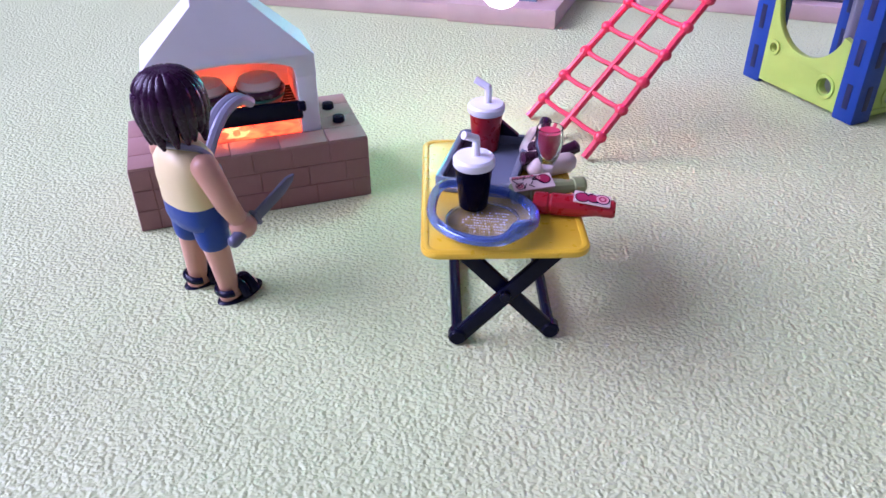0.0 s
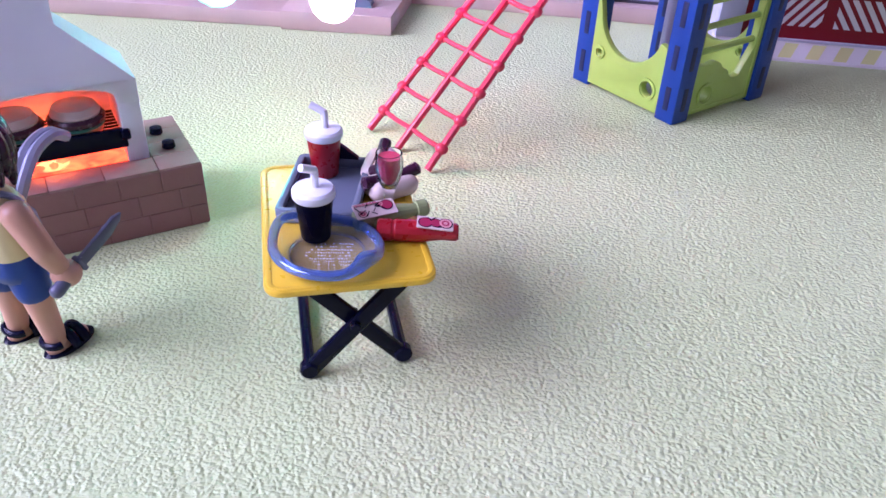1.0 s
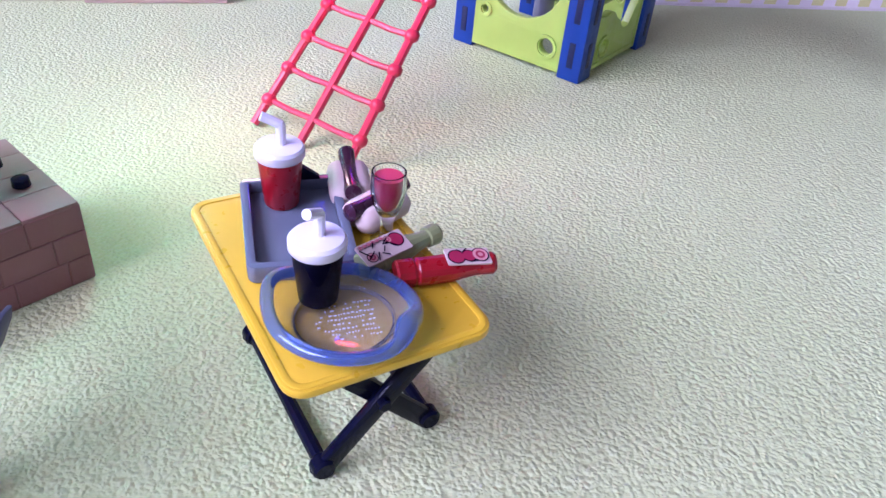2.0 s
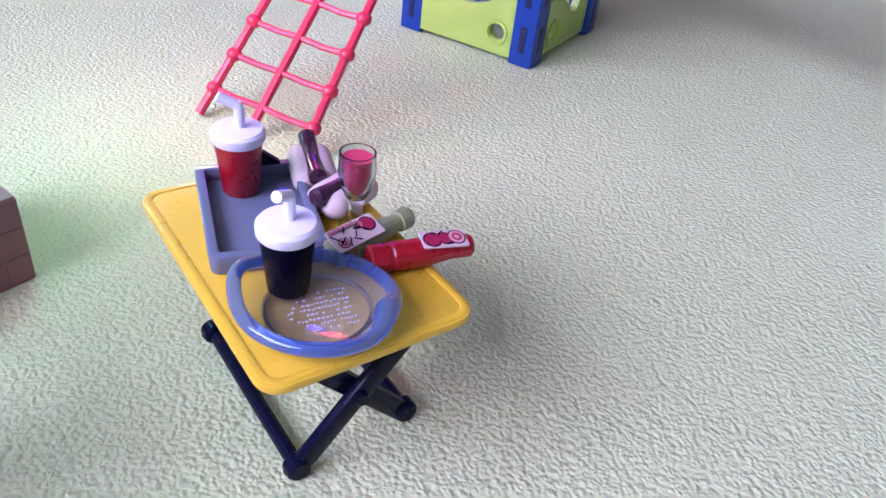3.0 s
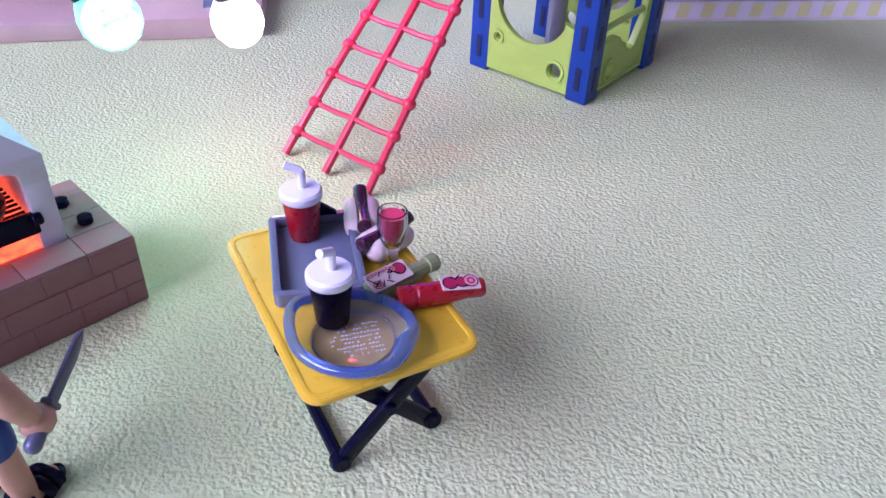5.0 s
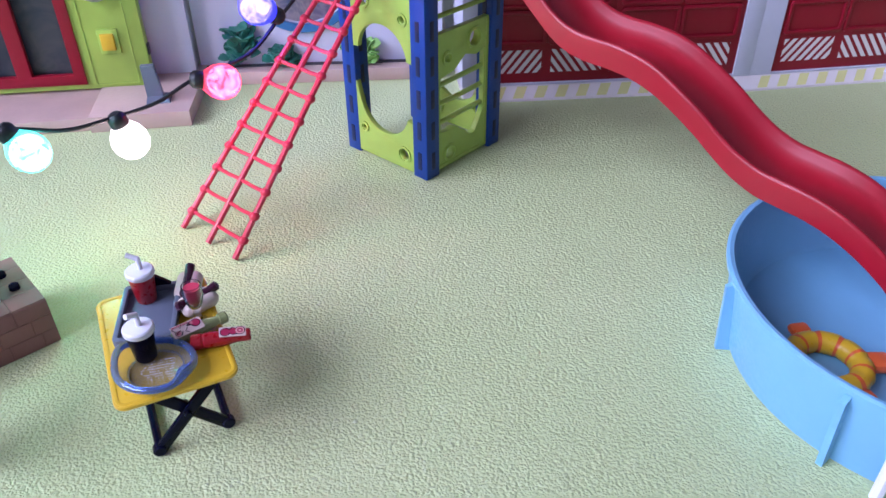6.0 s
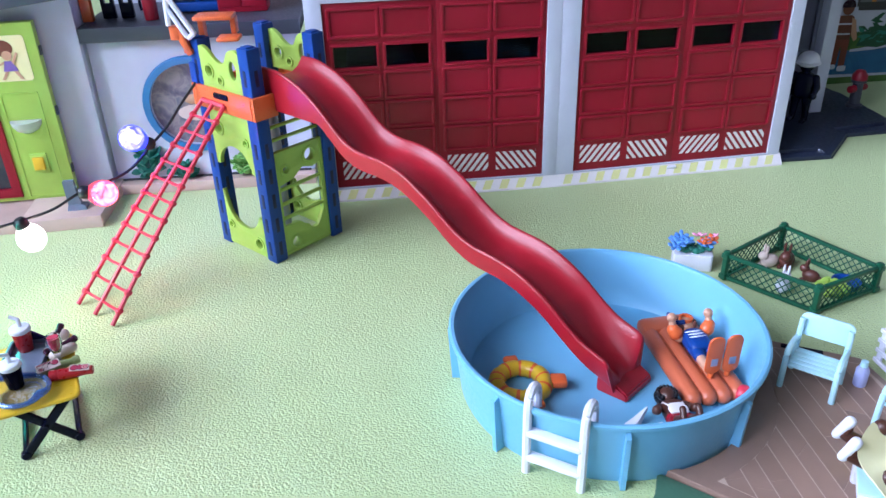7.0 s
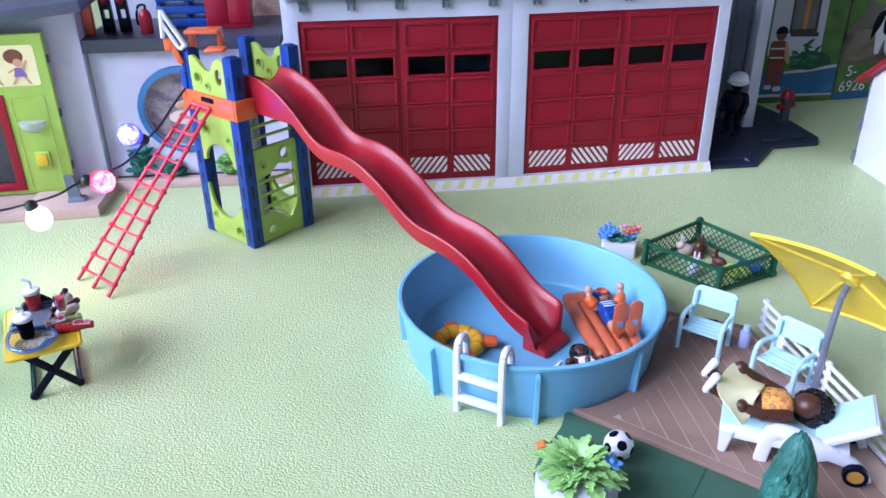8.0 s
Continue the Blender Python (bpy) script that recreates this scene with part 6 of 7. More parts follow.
for o in (-0.16, 0.16):
    bm = B()
    dv = Vector((0.8, -0.6, 0)) * o
    pts = [Vector(p) + dv for p in ((-7.35, 21.6, 3.9), (-7.1, 22.2, 4.6), (-6.85, 22.8, 5.05), (-6.5, 23.4, 5.2), (-6.25, 23.8, 4.95))]
    tube(bm, smooth_path(pts, 5), 0.17, 8)
    part("arm", bm, M["silver"], tg)

# ---- string of coloured bulbs ----
lights = thing("string_lights", 0, 0, 0, 0, "black cable with lit coloured globe bulbs", "string lights")
spots = [((10.25, 35.2, 10.95), (-0.8, -0.1, 0.5), "bulb_blue", "lit blue globe bulb"),
         ((7.48, 33.0, 8.2), (0.92, -0.1, -0.22), "bulb_red", "lit red globe bulb"),
         ((2.5, 32.15, 6.4), (0.28, 0, -1), "bulb_white", "lit white globe bulb"),
         ((-1.75, 30.1, 7.75), (0.5, -0.15, -0.8), "bulb_teal", "lit turquoise globe bulb")]
neck = []
for c, d, mat, lab in spots:
    c, d = Vector(c), Vector(d).normalized()
    bm, core = B(), B()
    lathe(bm, [(0, -1.02), (0.4, -0.94), (0.75, -0.7), (0.97, -0.3), (1.0, 0.1), (0.86, 0.52), (0.6, 0.85), (0.46, 1.0), (0, 1.0)], 24)
    bmesh.ops.scale(bm, vec=(0.92, 0.92, 0.96), verts=bm.verts)
    ball(core, (0, 0, -0.08), (0.74, 0.74, 0.76), 0, 20)
    turn = (-d).to_track_quat("Z", "Y").to_matrix().to_4x4()
    at = Matrix.Translation(c * CM) @ turn
    socket = B()
    lathe(socket, [(0, 0.86), (0.42, 0.86), (0.46, 0.94), (0.46, 1.3), (0.42, 1.42), (0.28, 1.56), (0, 1.6)], 18)
    sk = part("socket", socket, M["cable"], lights, "black rubber socket", at)
    gl = part("globe", bm, M[mat.replace("bulb", "globe")], sk, lab, None, 60)
    gl.visible_shadow = False
    part("lamp", core, M[mat], sk, "glowing lamp inside the globe", None, 60)
    neck.append(c - d * 1.38)
runs = [[(15.9, 38.5, 13.6), (14.2, 37.2, 12.3), (12.9, 36.2, 11.2), tuple(neck[0]), (9.3, 34.3, 8.9), tuple(neck[1]), (4.2, 32.6, 7.9), tuple(neck[2]), (-0.1, 31.2, 7.95), tuple(neck[3]), (-6.5, 28.5, 10.2), (-12, 26, 12.0), (-20, 22, 11), (-26, 20, 5), (-28, 19, 0.2)]]
for run in runs:
    bm = B()
    tube(bm, smooth_path(run, 8), 0.1, 8)
    part("cable", bm, M["cable"], lights, "thin black cable")
bm = B()
box(bm, (0, 0, 0), (0.9, 0.9, 1.6), 0.15)
part("cable_clip", bm, M["blue"], lights, "blue clip on the tower post", cm(15.95, 38.5, 14.1, 0, 0, 20))

# ---- sun deck ----
deck = thing("sun_deck", 0, 0, 0, 0, "brown plastic sun deck with diagonal planks", "deck")
outline = [(29.72, 0.69)] + [(PX + 8.62 * math.cos(radians(a)), PY + 8.62 * math.sin(radians(a))) for a in range(262, 346, 7)] + [(42.6, 6.6), (46.3, 2.2), (42.6, -11.6), (40.2, -17.0), (37.0, -13.6)]
bm = B()
plate(bm, outline, [], 0.60, None, 0.05)
part("deck_plate", bm, M["plank"], deck)
PD = Vector((-0.355, -0.935))
PN = Vector((0.935, -0.355))


def chord(t, poly):
    """The longest stretch inside poly of the line at offset t across the planks."""
    hits = []
    for i in range(len(poly)):
        a, b = Vector(poly[i]), Vector(poly[(i + 1) % len(poly)])
        da, db = a.dot(PN) - t, b.dot(PN) - t
        if (da > 0) != (db > 0):
            hits.append(a.lerp(b, da / (da - db)).dot(PD))
    hits.sort()
    runs = [(hits[i], hits[i + 1]) for i in range(0, len(hits) - 1, 2)]
    return max(runs, key=lambda r: r[1] - r[0]) if runs else None


inner = [(31.59, -1.45)]
for x, y in outline:
    rim = math.hypot(x - PX, y - PY)
    if rim > 8.7:
        inner.append((x + (37.5 - x) * 0.055, y + (-3.5 - y) * 0.075))
    elif x > 32.5:  # a plain border follows the pool
        inner.append((PX + (x - PX) * 9.95 / rim, PY + (y - PY) * 9.95 / rim))
# nearly flush pale bed: the grooves' edge highlights as a colour
bm = B()
plate(bm, [(x + (x - 37.5) * 0.006, y + (y + 3.5) * 0.006) for x, y in inner], [], 0.1, pose(0, 0, 0.503))
part("joint_bed", bm, M["joint"], deck, "joints between the planks, edge highlight painted in light brown")
t0 = min(Vector(p).dot(PN) for p in inner)
t1 = max(Vector(p).dot(PN) for p in inner)
step = 1.07
t0 = 30.4 - step * math.floor((30.4 - t0) / step)
k = int((t1 - t0) / step)
for i in range(k):
    ta, tb = t0 + i * step + 0.03, t0 + (i + 1) * step - 0.03
    ca, cb = chord(ta, inner), chord(tb, inner)
    if not ca or not cb or abs(ca[1] - cb[1]) > 6 or abs(ca[0] - cb[0]) > 6:
        continue
    cut = (0.30, 0.62, 0.45, 0.75)[i % 4]
    for f0, f1 in ((0.0, cut), (cut, 1.0)):
        quad = []
        for t, c, f in ((ta, ca, f0), (tb, cb, f0), (tb, cb, f1), (ta, ca, f1)):
            quad.append(PN * t + PD * (c[0] + (c[1] - c[0]) * f))
        ctr = sum(quad, Vector((0, 0))) / 4
        bm = B()
        rings(bm, [[(q.x, q.y, 0.5) for q in quad], [(q.x, q.y, 0.60) for q in quad], [(ctr.x + (q.x - ctr.x) * 0.985, ctr.y + (q.y - ctr.y) * 0.985, 0.62) for q in quad]])
        part("plank", bm, M["plank"], deck)
bm = B()
box(bm, (0, 0, 0), (2.4, 0.4, 0.06), 0.02)
part("drain_slot", bm, M["black"], deck, "dark drain slot", cm(44.0, 4.5, 0.64, 0, 0, -48))
DZ = 0.62

# lawn pad
lawn = thing("lawn_pad", 0, 0, 0, 0, "dark green plastic lawn pad", "lawn pad")
bm = B()
plate(bm, [(29.5, 0.45), (28.6, -0.5), (27.6, -1.15), (26.2, -1.9), (25.0, -3.0), (24.2, -4.8), (23.6, -8.0), (24.5, -13), (30, -18), (39.9, -17.1), (36.8, -13.5)], [], 0.4, None, 0.1)
part("pad", bm, M["lawn"], lawn)
bm = B()
box(bm, (31.2, -8.55, 0.405), (5.4, 0.06, 0.012), 0, (0, 0, 30.5))
part("seam", bm, M["green_dark"], lawn, "thin dark seam")


def garden_chair(x, y, rz, label):
    c = thing("garden_chair", x, y, DZ, rz, label, "chair", "garden chairs")
    # local +y is the front
    for i in range(5):
        bm = B()
        box(bm, (0, -0.95 + i * 0.46, 1.4 + 0.02 * i), (2.55, 0.36, 0.16), 0.05)
        part("slat", bm, M["pale"], c)
    for s in (-1, 1):
        bm = B()
        tube(bm, smooth_path([(1.4 * s, 1.15, 0), (1.38 * s, 1.1, 1.6), (1.38 * s, 0.95, 2.2), (1.38 * s, 0.5, 2.4), (1.38 * s, -0.6, 2.3), (1.36 * s, -1.05, 2.2)], 5), 0.17, 8)
        part("arm", bm, M["pale"], c)
        bm = B()
        tube(bm, [(1.36 * s, -1.0, 0), (1.34 * s, -1.05, 1.6), (1.3 * s, -1.3, 3.4)], 0.17, 8)
        part("leg", bm, M["pale"], c)
    bm = B()
    plate(bm, round_rect(-1.4, 2.35, 1.4, 3.65, 0.35), [], 0.22, pose(0, -1.05, 0) @ pose(0, 0, 0, 7, 0, 0) @ UPRIGHT, 0.06)
    part("backrest", bm, M["pale"], c)


garden_chair(41.7, 1.85, 117, "pale blue plastic garden chair on the sun deck")
garden_chair(43.2, -3.4, 101, "pale blue plastic garden chair beside the fence")

# white fence
fence = thing("fence", 46.62, 1.5, DZ, -108.8, "white plastic slat fence along the deck", "fence")
for i in range(4):
    bm = B()
    box(bm, (7.6, 0, 0.3 + i * 0.68), (15.4, 0.16, 0.28), 0.05)
    part("slat", bm, M["white"], fence)
for x in (0.15, 7.6, 15.1):
    bm = B()
    box(bm, (x, 0.16, 1.24), (0.42, 0.2, 2.48), 0.06)
    part("post", bm, M["white"], fence)
bm = B()
box(bm, (2.3, 0.16, 1.15), (1.2, 0.2, 1.9), 0.06)
part("board", bm, M["white"], fence)

# small bottle on the deck
wb = thing("small_bottle", 44.1, 0.5, DZ, 0, "small lilac plastic bottle with a pale cap", "bottle")
bm = B()
lathe(bm, [(0, 0), (0.34, 0), (0.37, 0.08), (0.37, 1.05), (0.25, 1.3), (0, 1.3)], 20)
part("bottle_body", bm, plastic("lilac_plastic", (0.42, 0.45, 0.75), 0.3), wb)
bm = B()
lathe(bm, [(0, 1.3), (0.22, 1.3), (0.2, 1.65), (0, 1.7)], 16)
part("cap", bm, M["pale"], wb, "pale blue cap")

# lounger
LA = -49.0
lg = thing("sun_lounger", 34.85, -6.55, DZ, LA, "white sun lounger with pale blue mat and wheels", "sun lounger")
bm = B()
box(bm, (3.2, 1.7, 1.55), (6.6, 3.2, 0.4), 0.12)
part("bed", bm, M["white"], lg)
bm = B()
box(bm, (2.9, 1.7, 1.82), (6.0, 2.7, 0.16), 0.06)
part("mat", bm, M["pale"], lg, "pale blue mat")
bm = B()
box(bm, (1.55, 0, 0), (3.3, 3.2, 0.4), 0.12)
box(bm, (1.55, 0, 0.24), (3.1, 2.7, 0.14), 0.05, (0, 0, 0), 1)
part("backrest", bm, [M["white"], M["pale"]], lg, "raised backrest", cm(4.95, 1.7, 1.75, 0, -35, 0))
for y in (0.2, 3.2):
    bm = B()
    rings(bm, [[(0.0, y - 0.22, 0), (0.42, y - 0.22, 0), (0.42, y + 0.22, 0), (0.0, y + 0.22, 0)], [(-0.08, y - 0.26, 1.6), (0.75, y - 0.26, 1.6), (0.75, y + 0.26, 1.6), (-0.08, y + 0.26, 1.6)]])
    bmesh.ops.bevel(bm, geom=list(bm.edges), offset=0.07, segments=2, affect="EDGES")
    box(bm, (3.0, y, 1.32), (5.6, 0.34, 0.5), 0.1)
    part("leg", bm, M["white"], lg, "white tapered leg and side rail")
    bm = B()
    band = [(2.0, 0), (2.15, 1.6), (2.32, 2.15), (2.75, 2.45), (3.5, 2.46), (4.6, 2.18), (5.8, 1.72), (6.8, 1.3), (7.4, 0.82), (7.66, 0.25), (7.42, 0.12), (7.2, 0.62), (6.85, 0.8), (6.2, 1.0), (5.5, 1.12), (5.05, 0.92), (4.6, 1.1), (3.7, 1.74), (2.95, 1.86), (2.66, 1.55), (2.5, 0)]
    plate(bm, band, [], 0.42, pose(0, y + 0.21, 0) @ UPRIGHT, 0.1)
    part("armrest", bm, M["white"], lg, "curved white armrest")
for y in (-0.15, 3.55):
    bm = B()
    t = bmesh.new()
    lathe(t, [(0.42, -0.22), (0.62, -0.22), (0.66, 0), (0.62, 0.22), (0.42, 0.22)], 24)
    t.transform(pose(6.9, y, 0.66, 90, 0, 0))
    join(bm, t)
    w = part("wheel", bm, M["black"], lg, "black tyre with an ochre hub")
    bm = B()
    t = bmesh.new()
    lathe(t, [(0, -0.24), (0.34, -0.24), (0.42, -0.18), (0.42, 0.18), (0, 0.2)], 20)
    t.transform(pose(6.9, y, 0.66, 90, 0, 0))
    join(bm, t)
    part("hub", bm, M["ochre"], w, "ochre yellow hub")
# doll lying on the lounger: head towards the backrest
def lying(x, y, z, dx, dy, dz=0.0):
    """A pose on the back: the figure's height along (dx, dy, dz), its front upwards."""
    up = Vector((dx, dy, dz)).normalized()
    side = Vector((0, 0, 1)).cross(up).normalized()
    fr = up.cross(side)
    m = Matrix((side, fr, up)).transposed().to_4x4()
    m.translation = Vector((x, y, z)) * CM
    return m


lie = lg.matrix_basis @ lying(-1.57, 1.10, 2.55, 0.986, 0.157, 0.05)
doll("toy_figure", "dark-haired toy figure in flowered swimsuit lying on the lounger", lie, 0.97, "dark_skin", "hair_black", "swim", "dark_skin", "white", ((-1.19, 0.5, 2.3), (1.15, 1.5, 2.45)), "curly", ((-0.74, 1.25, 0.35), (0.76, 1.25, 0.38)), turn=38)
tw = thing("towel", 0, 0, 0, 0, "pale yellow towel held up by the lying figure", "towel")
tw.matrix_basis = lg.matrix_basis.copy()
bm = B()
foot_edge = smooth_path([(0.05, 2.35, 4.5), (-0.42, 1.3, 4.35), (-0.6, 0.15, 4.15), (0.1, -0.35, 3.4), (1.0, -0.5, 2.55)], 4)
body_edge = smooth_path([(1.9, 2.5, 3.35), (1.8, 1.9, 3.6), (1.65, 1.3, 3.65), (1.45, 0.7, 3.4), (1.3, 0.1, 2.75)], 4)
g = []
for i, (p, q) in enumerate(zip(foot_edge, body_edge)):
    g.append([tuple(p.lerp(q, j / 8) + Vector((0, 0, -0.16 * math.sin(math.pi * j / 8) + 0.04 * math.sin(i * 1.1 + j)))) for j in range(9)])
rings(bm, [[p for p in row] + [(p[0], p[1], p[2] - 0.08) for p in reversed(row)] for row in g])
part("cloth", bm, M["towel"], tw, "", None, 70)

# umbrella, tilted on its bent pole
um = thing("sun_umbrella", 44.07, -5.33, DZ, 0, "yellow toy sun umbrella tilted on a grey pole", "umbrella")
bm = B()
tube(bm, smooth_path([(-0.12, 0, 0), (-0.04, -0.05, 4), (0.05, -0.15, 6.6), (-0.02, -0.35, 7.5), (-0.17, -0.67, 8.7)], 5), 0.2, 12)
part("pole", bm, M["silver"], um, "grey bent pole")
bm = B()
lathe(bm, [(0, 0), (0.45, 0), (0.42, 0.25), (0.25, 0.4), (0, 0.4)], 20, (-0.3, 0, 0))
lathe(bm, [(0, 0), (1.0, 0), (0.95, 0.2), (0.5, 0.3), (0, 0.3)], 24, (-0.75, 0.3, 0))
part("foot", bm, M["wall"], um, "pale foot")
UR, UD = 5.77, 1.19
bm = B()
loops = []
for f, lo in ((0.06, 0), (0.3, 0), (0.6, 0), (0.85, 0), (1.0, 0), (1.0, -0.22), (0.985, -0.24), (0.97, -0.10), (0.85, -0.1), (0.6, -0.1), (0.3, -0.1), (0.06, -0.1)):
    loop = []
    for i in range(32):
        k, s = divmod(i, 8)
        a, b = math.pi / 2 * k, math.pi / 2 * (k + 1)
        w = s / 8
        x, y = (1 - w) * math.cos(a) + w * math.cos(b), (1 - w) * math.sin(a) + w * math.sin(b)
        sag = 4 * w * (1 - w)
        z = -UD * f * (1 - 0.28 * sag)
        x, y = x * (1 - 0.02 * sag), y * (1 - 0.02 * sag)
        loop.append((UR * f * x, UR * f * y, z + lo))
    loops.append(loop)
rings(bm, loops + [loops[0]], 0, True, False)
bmesh.ops.remove_doubles(bm, verts=bm.verts, dist=1e-4)
can = part("canopy", bm, M["canopy"], um, "lemon yellow square canopy", cm(-0.17, -0.67, 8.78, -6.5) @ pose(0, 0, 0, 0, 47.2, 0) @ pose(0, 0, 0, 0, 0, 42.1), 30)
for i in range(4):
    a = math.pi / 2 * i
    bm = B()
    rod(bm, (0.2 * math.cos(a), 0.2 * math.sin(a), -0.15), (UR * 0.95 * math.cos(a), UR * 0.95 * math.sin(a), -UD * 0.95 - 0.12), 0.15, 0.1, 8)
    part("rib", bm, M["canopy"], can)
bm = B()
lathe(bm, [(0, -0.55), (0.5, -0.55), (0.62, -0.2), (0.5, 0.15), (0, 0.25)], 18)
part("hub", bm, M["canopy"], can)

# ---- football ----
fb = thing("football", 29.75, -4.15, 1.23, 0, "small black and white football on the lawn", "ball")
fb.matrix_basis = cm(29.75, -4.15, 1.22, 20, 35, 10)
bm = B()
ico = bmesh.new()
bmesh.ops.create_icosphere(ico, subdivisions=1, radius=0.84)
verts12 = [v.co.copy() for v in ico.verts if len(v.link_edges) == 5]
ico.free()
bmesh.ops.create_icosphere(bm, subdivisions=5, radius=0.84)
for f in bm.faces:
    c = f.calc_center_median().normalized()
    if max(c.dot(v.normalized()) for v in verts12) > 0.945:
        f.material_index = 1
part("shell", bm, [M["white"], M["black"]], fb)

# ---- leafy planter ----
plant = thing("lettuce_planter", 25.75, -5.75, 0.4, 25, "grey planter full of light green leaves with bow", "planter")
bm = B()
plate(bm, round_rect(-1.5, -1.8, 1.5, 1.8, 0.8), [], 1.7, None, 0.15)
part("tub", bm, M["wall"], plant, "pale grey tub")


def leaf_blade(L, w, bend, lobes=0.15):
    bm = B()
    top = []
    for i in range(13):
        f = i / 12
        x = L * f
        h = bend * math.sin(f * 2.2) * L
        ww = w * math.sin(math.pi * (0.08 + 0.9 * f)) ** 0.8 * (1 - lobes * (i % 3 == 1) - 0.5 * lobes * (i % 3 == 2))
        top.append(((x, -ww, h + 0.1 * ww), (x, 0, h - 0.12 * w), (x, ww, h + 0.1 * ww)))
    loops = [list(t) + [(x, y, z - 0.06) for x, y, z in reversed(t)] for t in top]
    rings(bm, loops)
    return bm


shapes = [mesh_of("leaf", leaf_blade(1.15 + 0.2 * i, 0.34, 0.3, 0.42), M["pale_leaf"], 80) for i in range(3)]
for i in range(120):
    w = random.uniform(0, 360)
    r = random.uniform(0, 1.0) ** 0.7
    o = new("leaf", shapes[i % 3])
    o.parent = plant
    o.matrix_basis = cm(r * 0.75 * math.cos(radians(w)), r * 1.15 * math.sin(radians(w)), 1.75 + 0.75 * (1 - r), random.uniform(-12, 12), -28 * (1 - r) + 14 * r + random.uniform(-10, 8), w + random.uniform(-25, 25))


def blossom(parent, x, y, z, mat, r=0.34, tilt=0):
    bm = B()
    for i in range(5):
        a = 2 * math.pi * i / 5
        ball(bm, (r * 0.6 * math.cos(a), r * 0.6 * math.sin(a), 0.06), (r * 0.42, r * 0.3, 0.09), 0, 8, (0, -22, math.degrees(a)))
    ball(bm, (0, 0, 0.08), r * 0.3, 0, 8)
    return part("blossom", bm, M[mat], parent, "", cm(x, y, z, tilt, 0, random.uniform(0, 60)))


blossom(plant, 0.75, -1.45, 2.75, "flower", 0.62, 20)
bm = B()
for s in (-1, 1):
    rings(bm, [[(0, -0.1, 0), (0, 0.1, 0), (0, 0.1, 0.1), (0, -0.1, 0.1)], [(0.55 * s, -0.28, 0.1), (0.55 * s, 0.28, 0.1), (0.55 * s, 0.28, 0.35), (0.55 * s, -0.28, 0.35)], [(0.95 * s, -0.22, 0), (0.95 * s, 0.22, 0), (0.95 * s, 0.22, 0.2), (0.95 * s, -0.22, 0.2)]])
ball(bm, (0, 0, 0.1), 0.2, 0, 10)
part("bow", bm, M["gold"], plant, "orange bow", cm(0.35, 1.65, 2.35, 0, 0, -50))

# ---- cone tree ----
tr = thing("cone_tree", 34.05, -11.85, 0.4, 0, "teal green cone-shaped toy tree with slots", "tree")
bm = B()
loops = []
for i in range(12):
    f = i / 11
    z = 0.8 + 5.0 * f
    r = 1.46 * (1 - f) ** 0.62 * (0.75 + 0.5 * f) + 0.04
    loops.append([((r + (0.24 + 0.08 * math.sin(j * 2.7 + 9 * f)) * (1 - f) * (j % 2)) * math.cos(2 * math.pi * j / 40 + 1.1 * f + 0.12 * math.sin(5 * f + j)), (r + (0.24 + 0.08 * math.sin(j * 2.7 + 9 * f)) * (1 - f) * (j % 2)) * math.sin(2 * math.pi * j / 40 + 1.1 * f + 0.12 * math.sin(5 * f + j)), z) for j in range(40)])
rings(bm, loops)
for i in range(170):  # overlapping scales of moulded foliage
    f = 0.96 * (i / 170) ** 1.15
    a = i * 2.39996 + random.uniform(-0.2, 0.2)
    r = 1.46 * (1 - f) ** 0.62 * (0.75 + 0.5 * f) + 0.10 * (1 - f)
    size = 0.55 + 0.45 * (1 - f)
    ball(bm, (r * math.cos(a), r * math.sin(a), 0.8 + 5.0 * f), (0.10 * size, 0.20 * size, 0.46 * size), 0, 8, (random.uniform(-16, 16), -14 - 14 * f, math.degrees(a)))
part("crown", bm, plastic("teal_tree_plastic", (0.036, 0.165, 0.13), 0.5, 0.3, 0.9), tr, "ribbed teal crown", None, 50)
bm = B()
rod(bm, (0, 0, 0), (0, 0, 0.9), 0.5, 0.45, 12)
part("trunk", bm, M["brown"], tr)
for a, z in ((205, 3.6), (250, 2.2), (300, 3.9), (330, 2.4)):
    bm = B()
    box(bm, (0, 0, 0), (0.2, 0.22, 0.5), 0.06)
    rr = 1.46 * (1 - (z - 0.8) / 5.0) ** 0.62 * (0.75 + 0.5 * (z - 0.8) / 5.0)
    part("slot", bm, M["black"], tr, "dark slot", cm(rr * math.cos(radians(a)), rr * math.sin(radians(a)), z, 0, -14, a))

# ---- flower trough ----
ft = thing("flower_trough", 46.0, 16.5, 0, -38, "white trough with blue, pink and orange flowers", "planter")
bm = B()
plate(bm, round_rect(-1.35, -0.65, 1.35, 0.65, 0.15), [], 1.3, None, 0.1)
part("tub", bm, M["white"], ft)
bm = B()
for i in range(18):
    ball(bm, (random.uniform(-1.1, 1.1), random.uniform(-0.45, 0.45), 1.38 + random.uniform(0, 0.45)), (0.35, 0.3, 0.25), 0, 8)
part("foliage", bm, M["teal_leaf"], ft)
for i in range(15):
    x = (-1.3, -0.95, -0.5, 0.6, 1.1)[i % 5] + random.uniform(-0.2, 0.2)
    mat = "flower" if x < -0.4 or i % 4 == 0 else ("orange" if i % 3 == 0 else "pink")
    blossom(ft, x, -0.5 + 0.5 * (i // 5) + random.uniform(-0.1, 0.1), 1.85 + random.uniform(0, 0.55), mat, 0.58, random.uniform(-30, 30))

# ---- rabbit pen ----
pn, pw, pe = Vector((48.65, 7.5, 0)), Vector((46.75, 13.9, 0)), Vector((54.55, 7.55, 0))
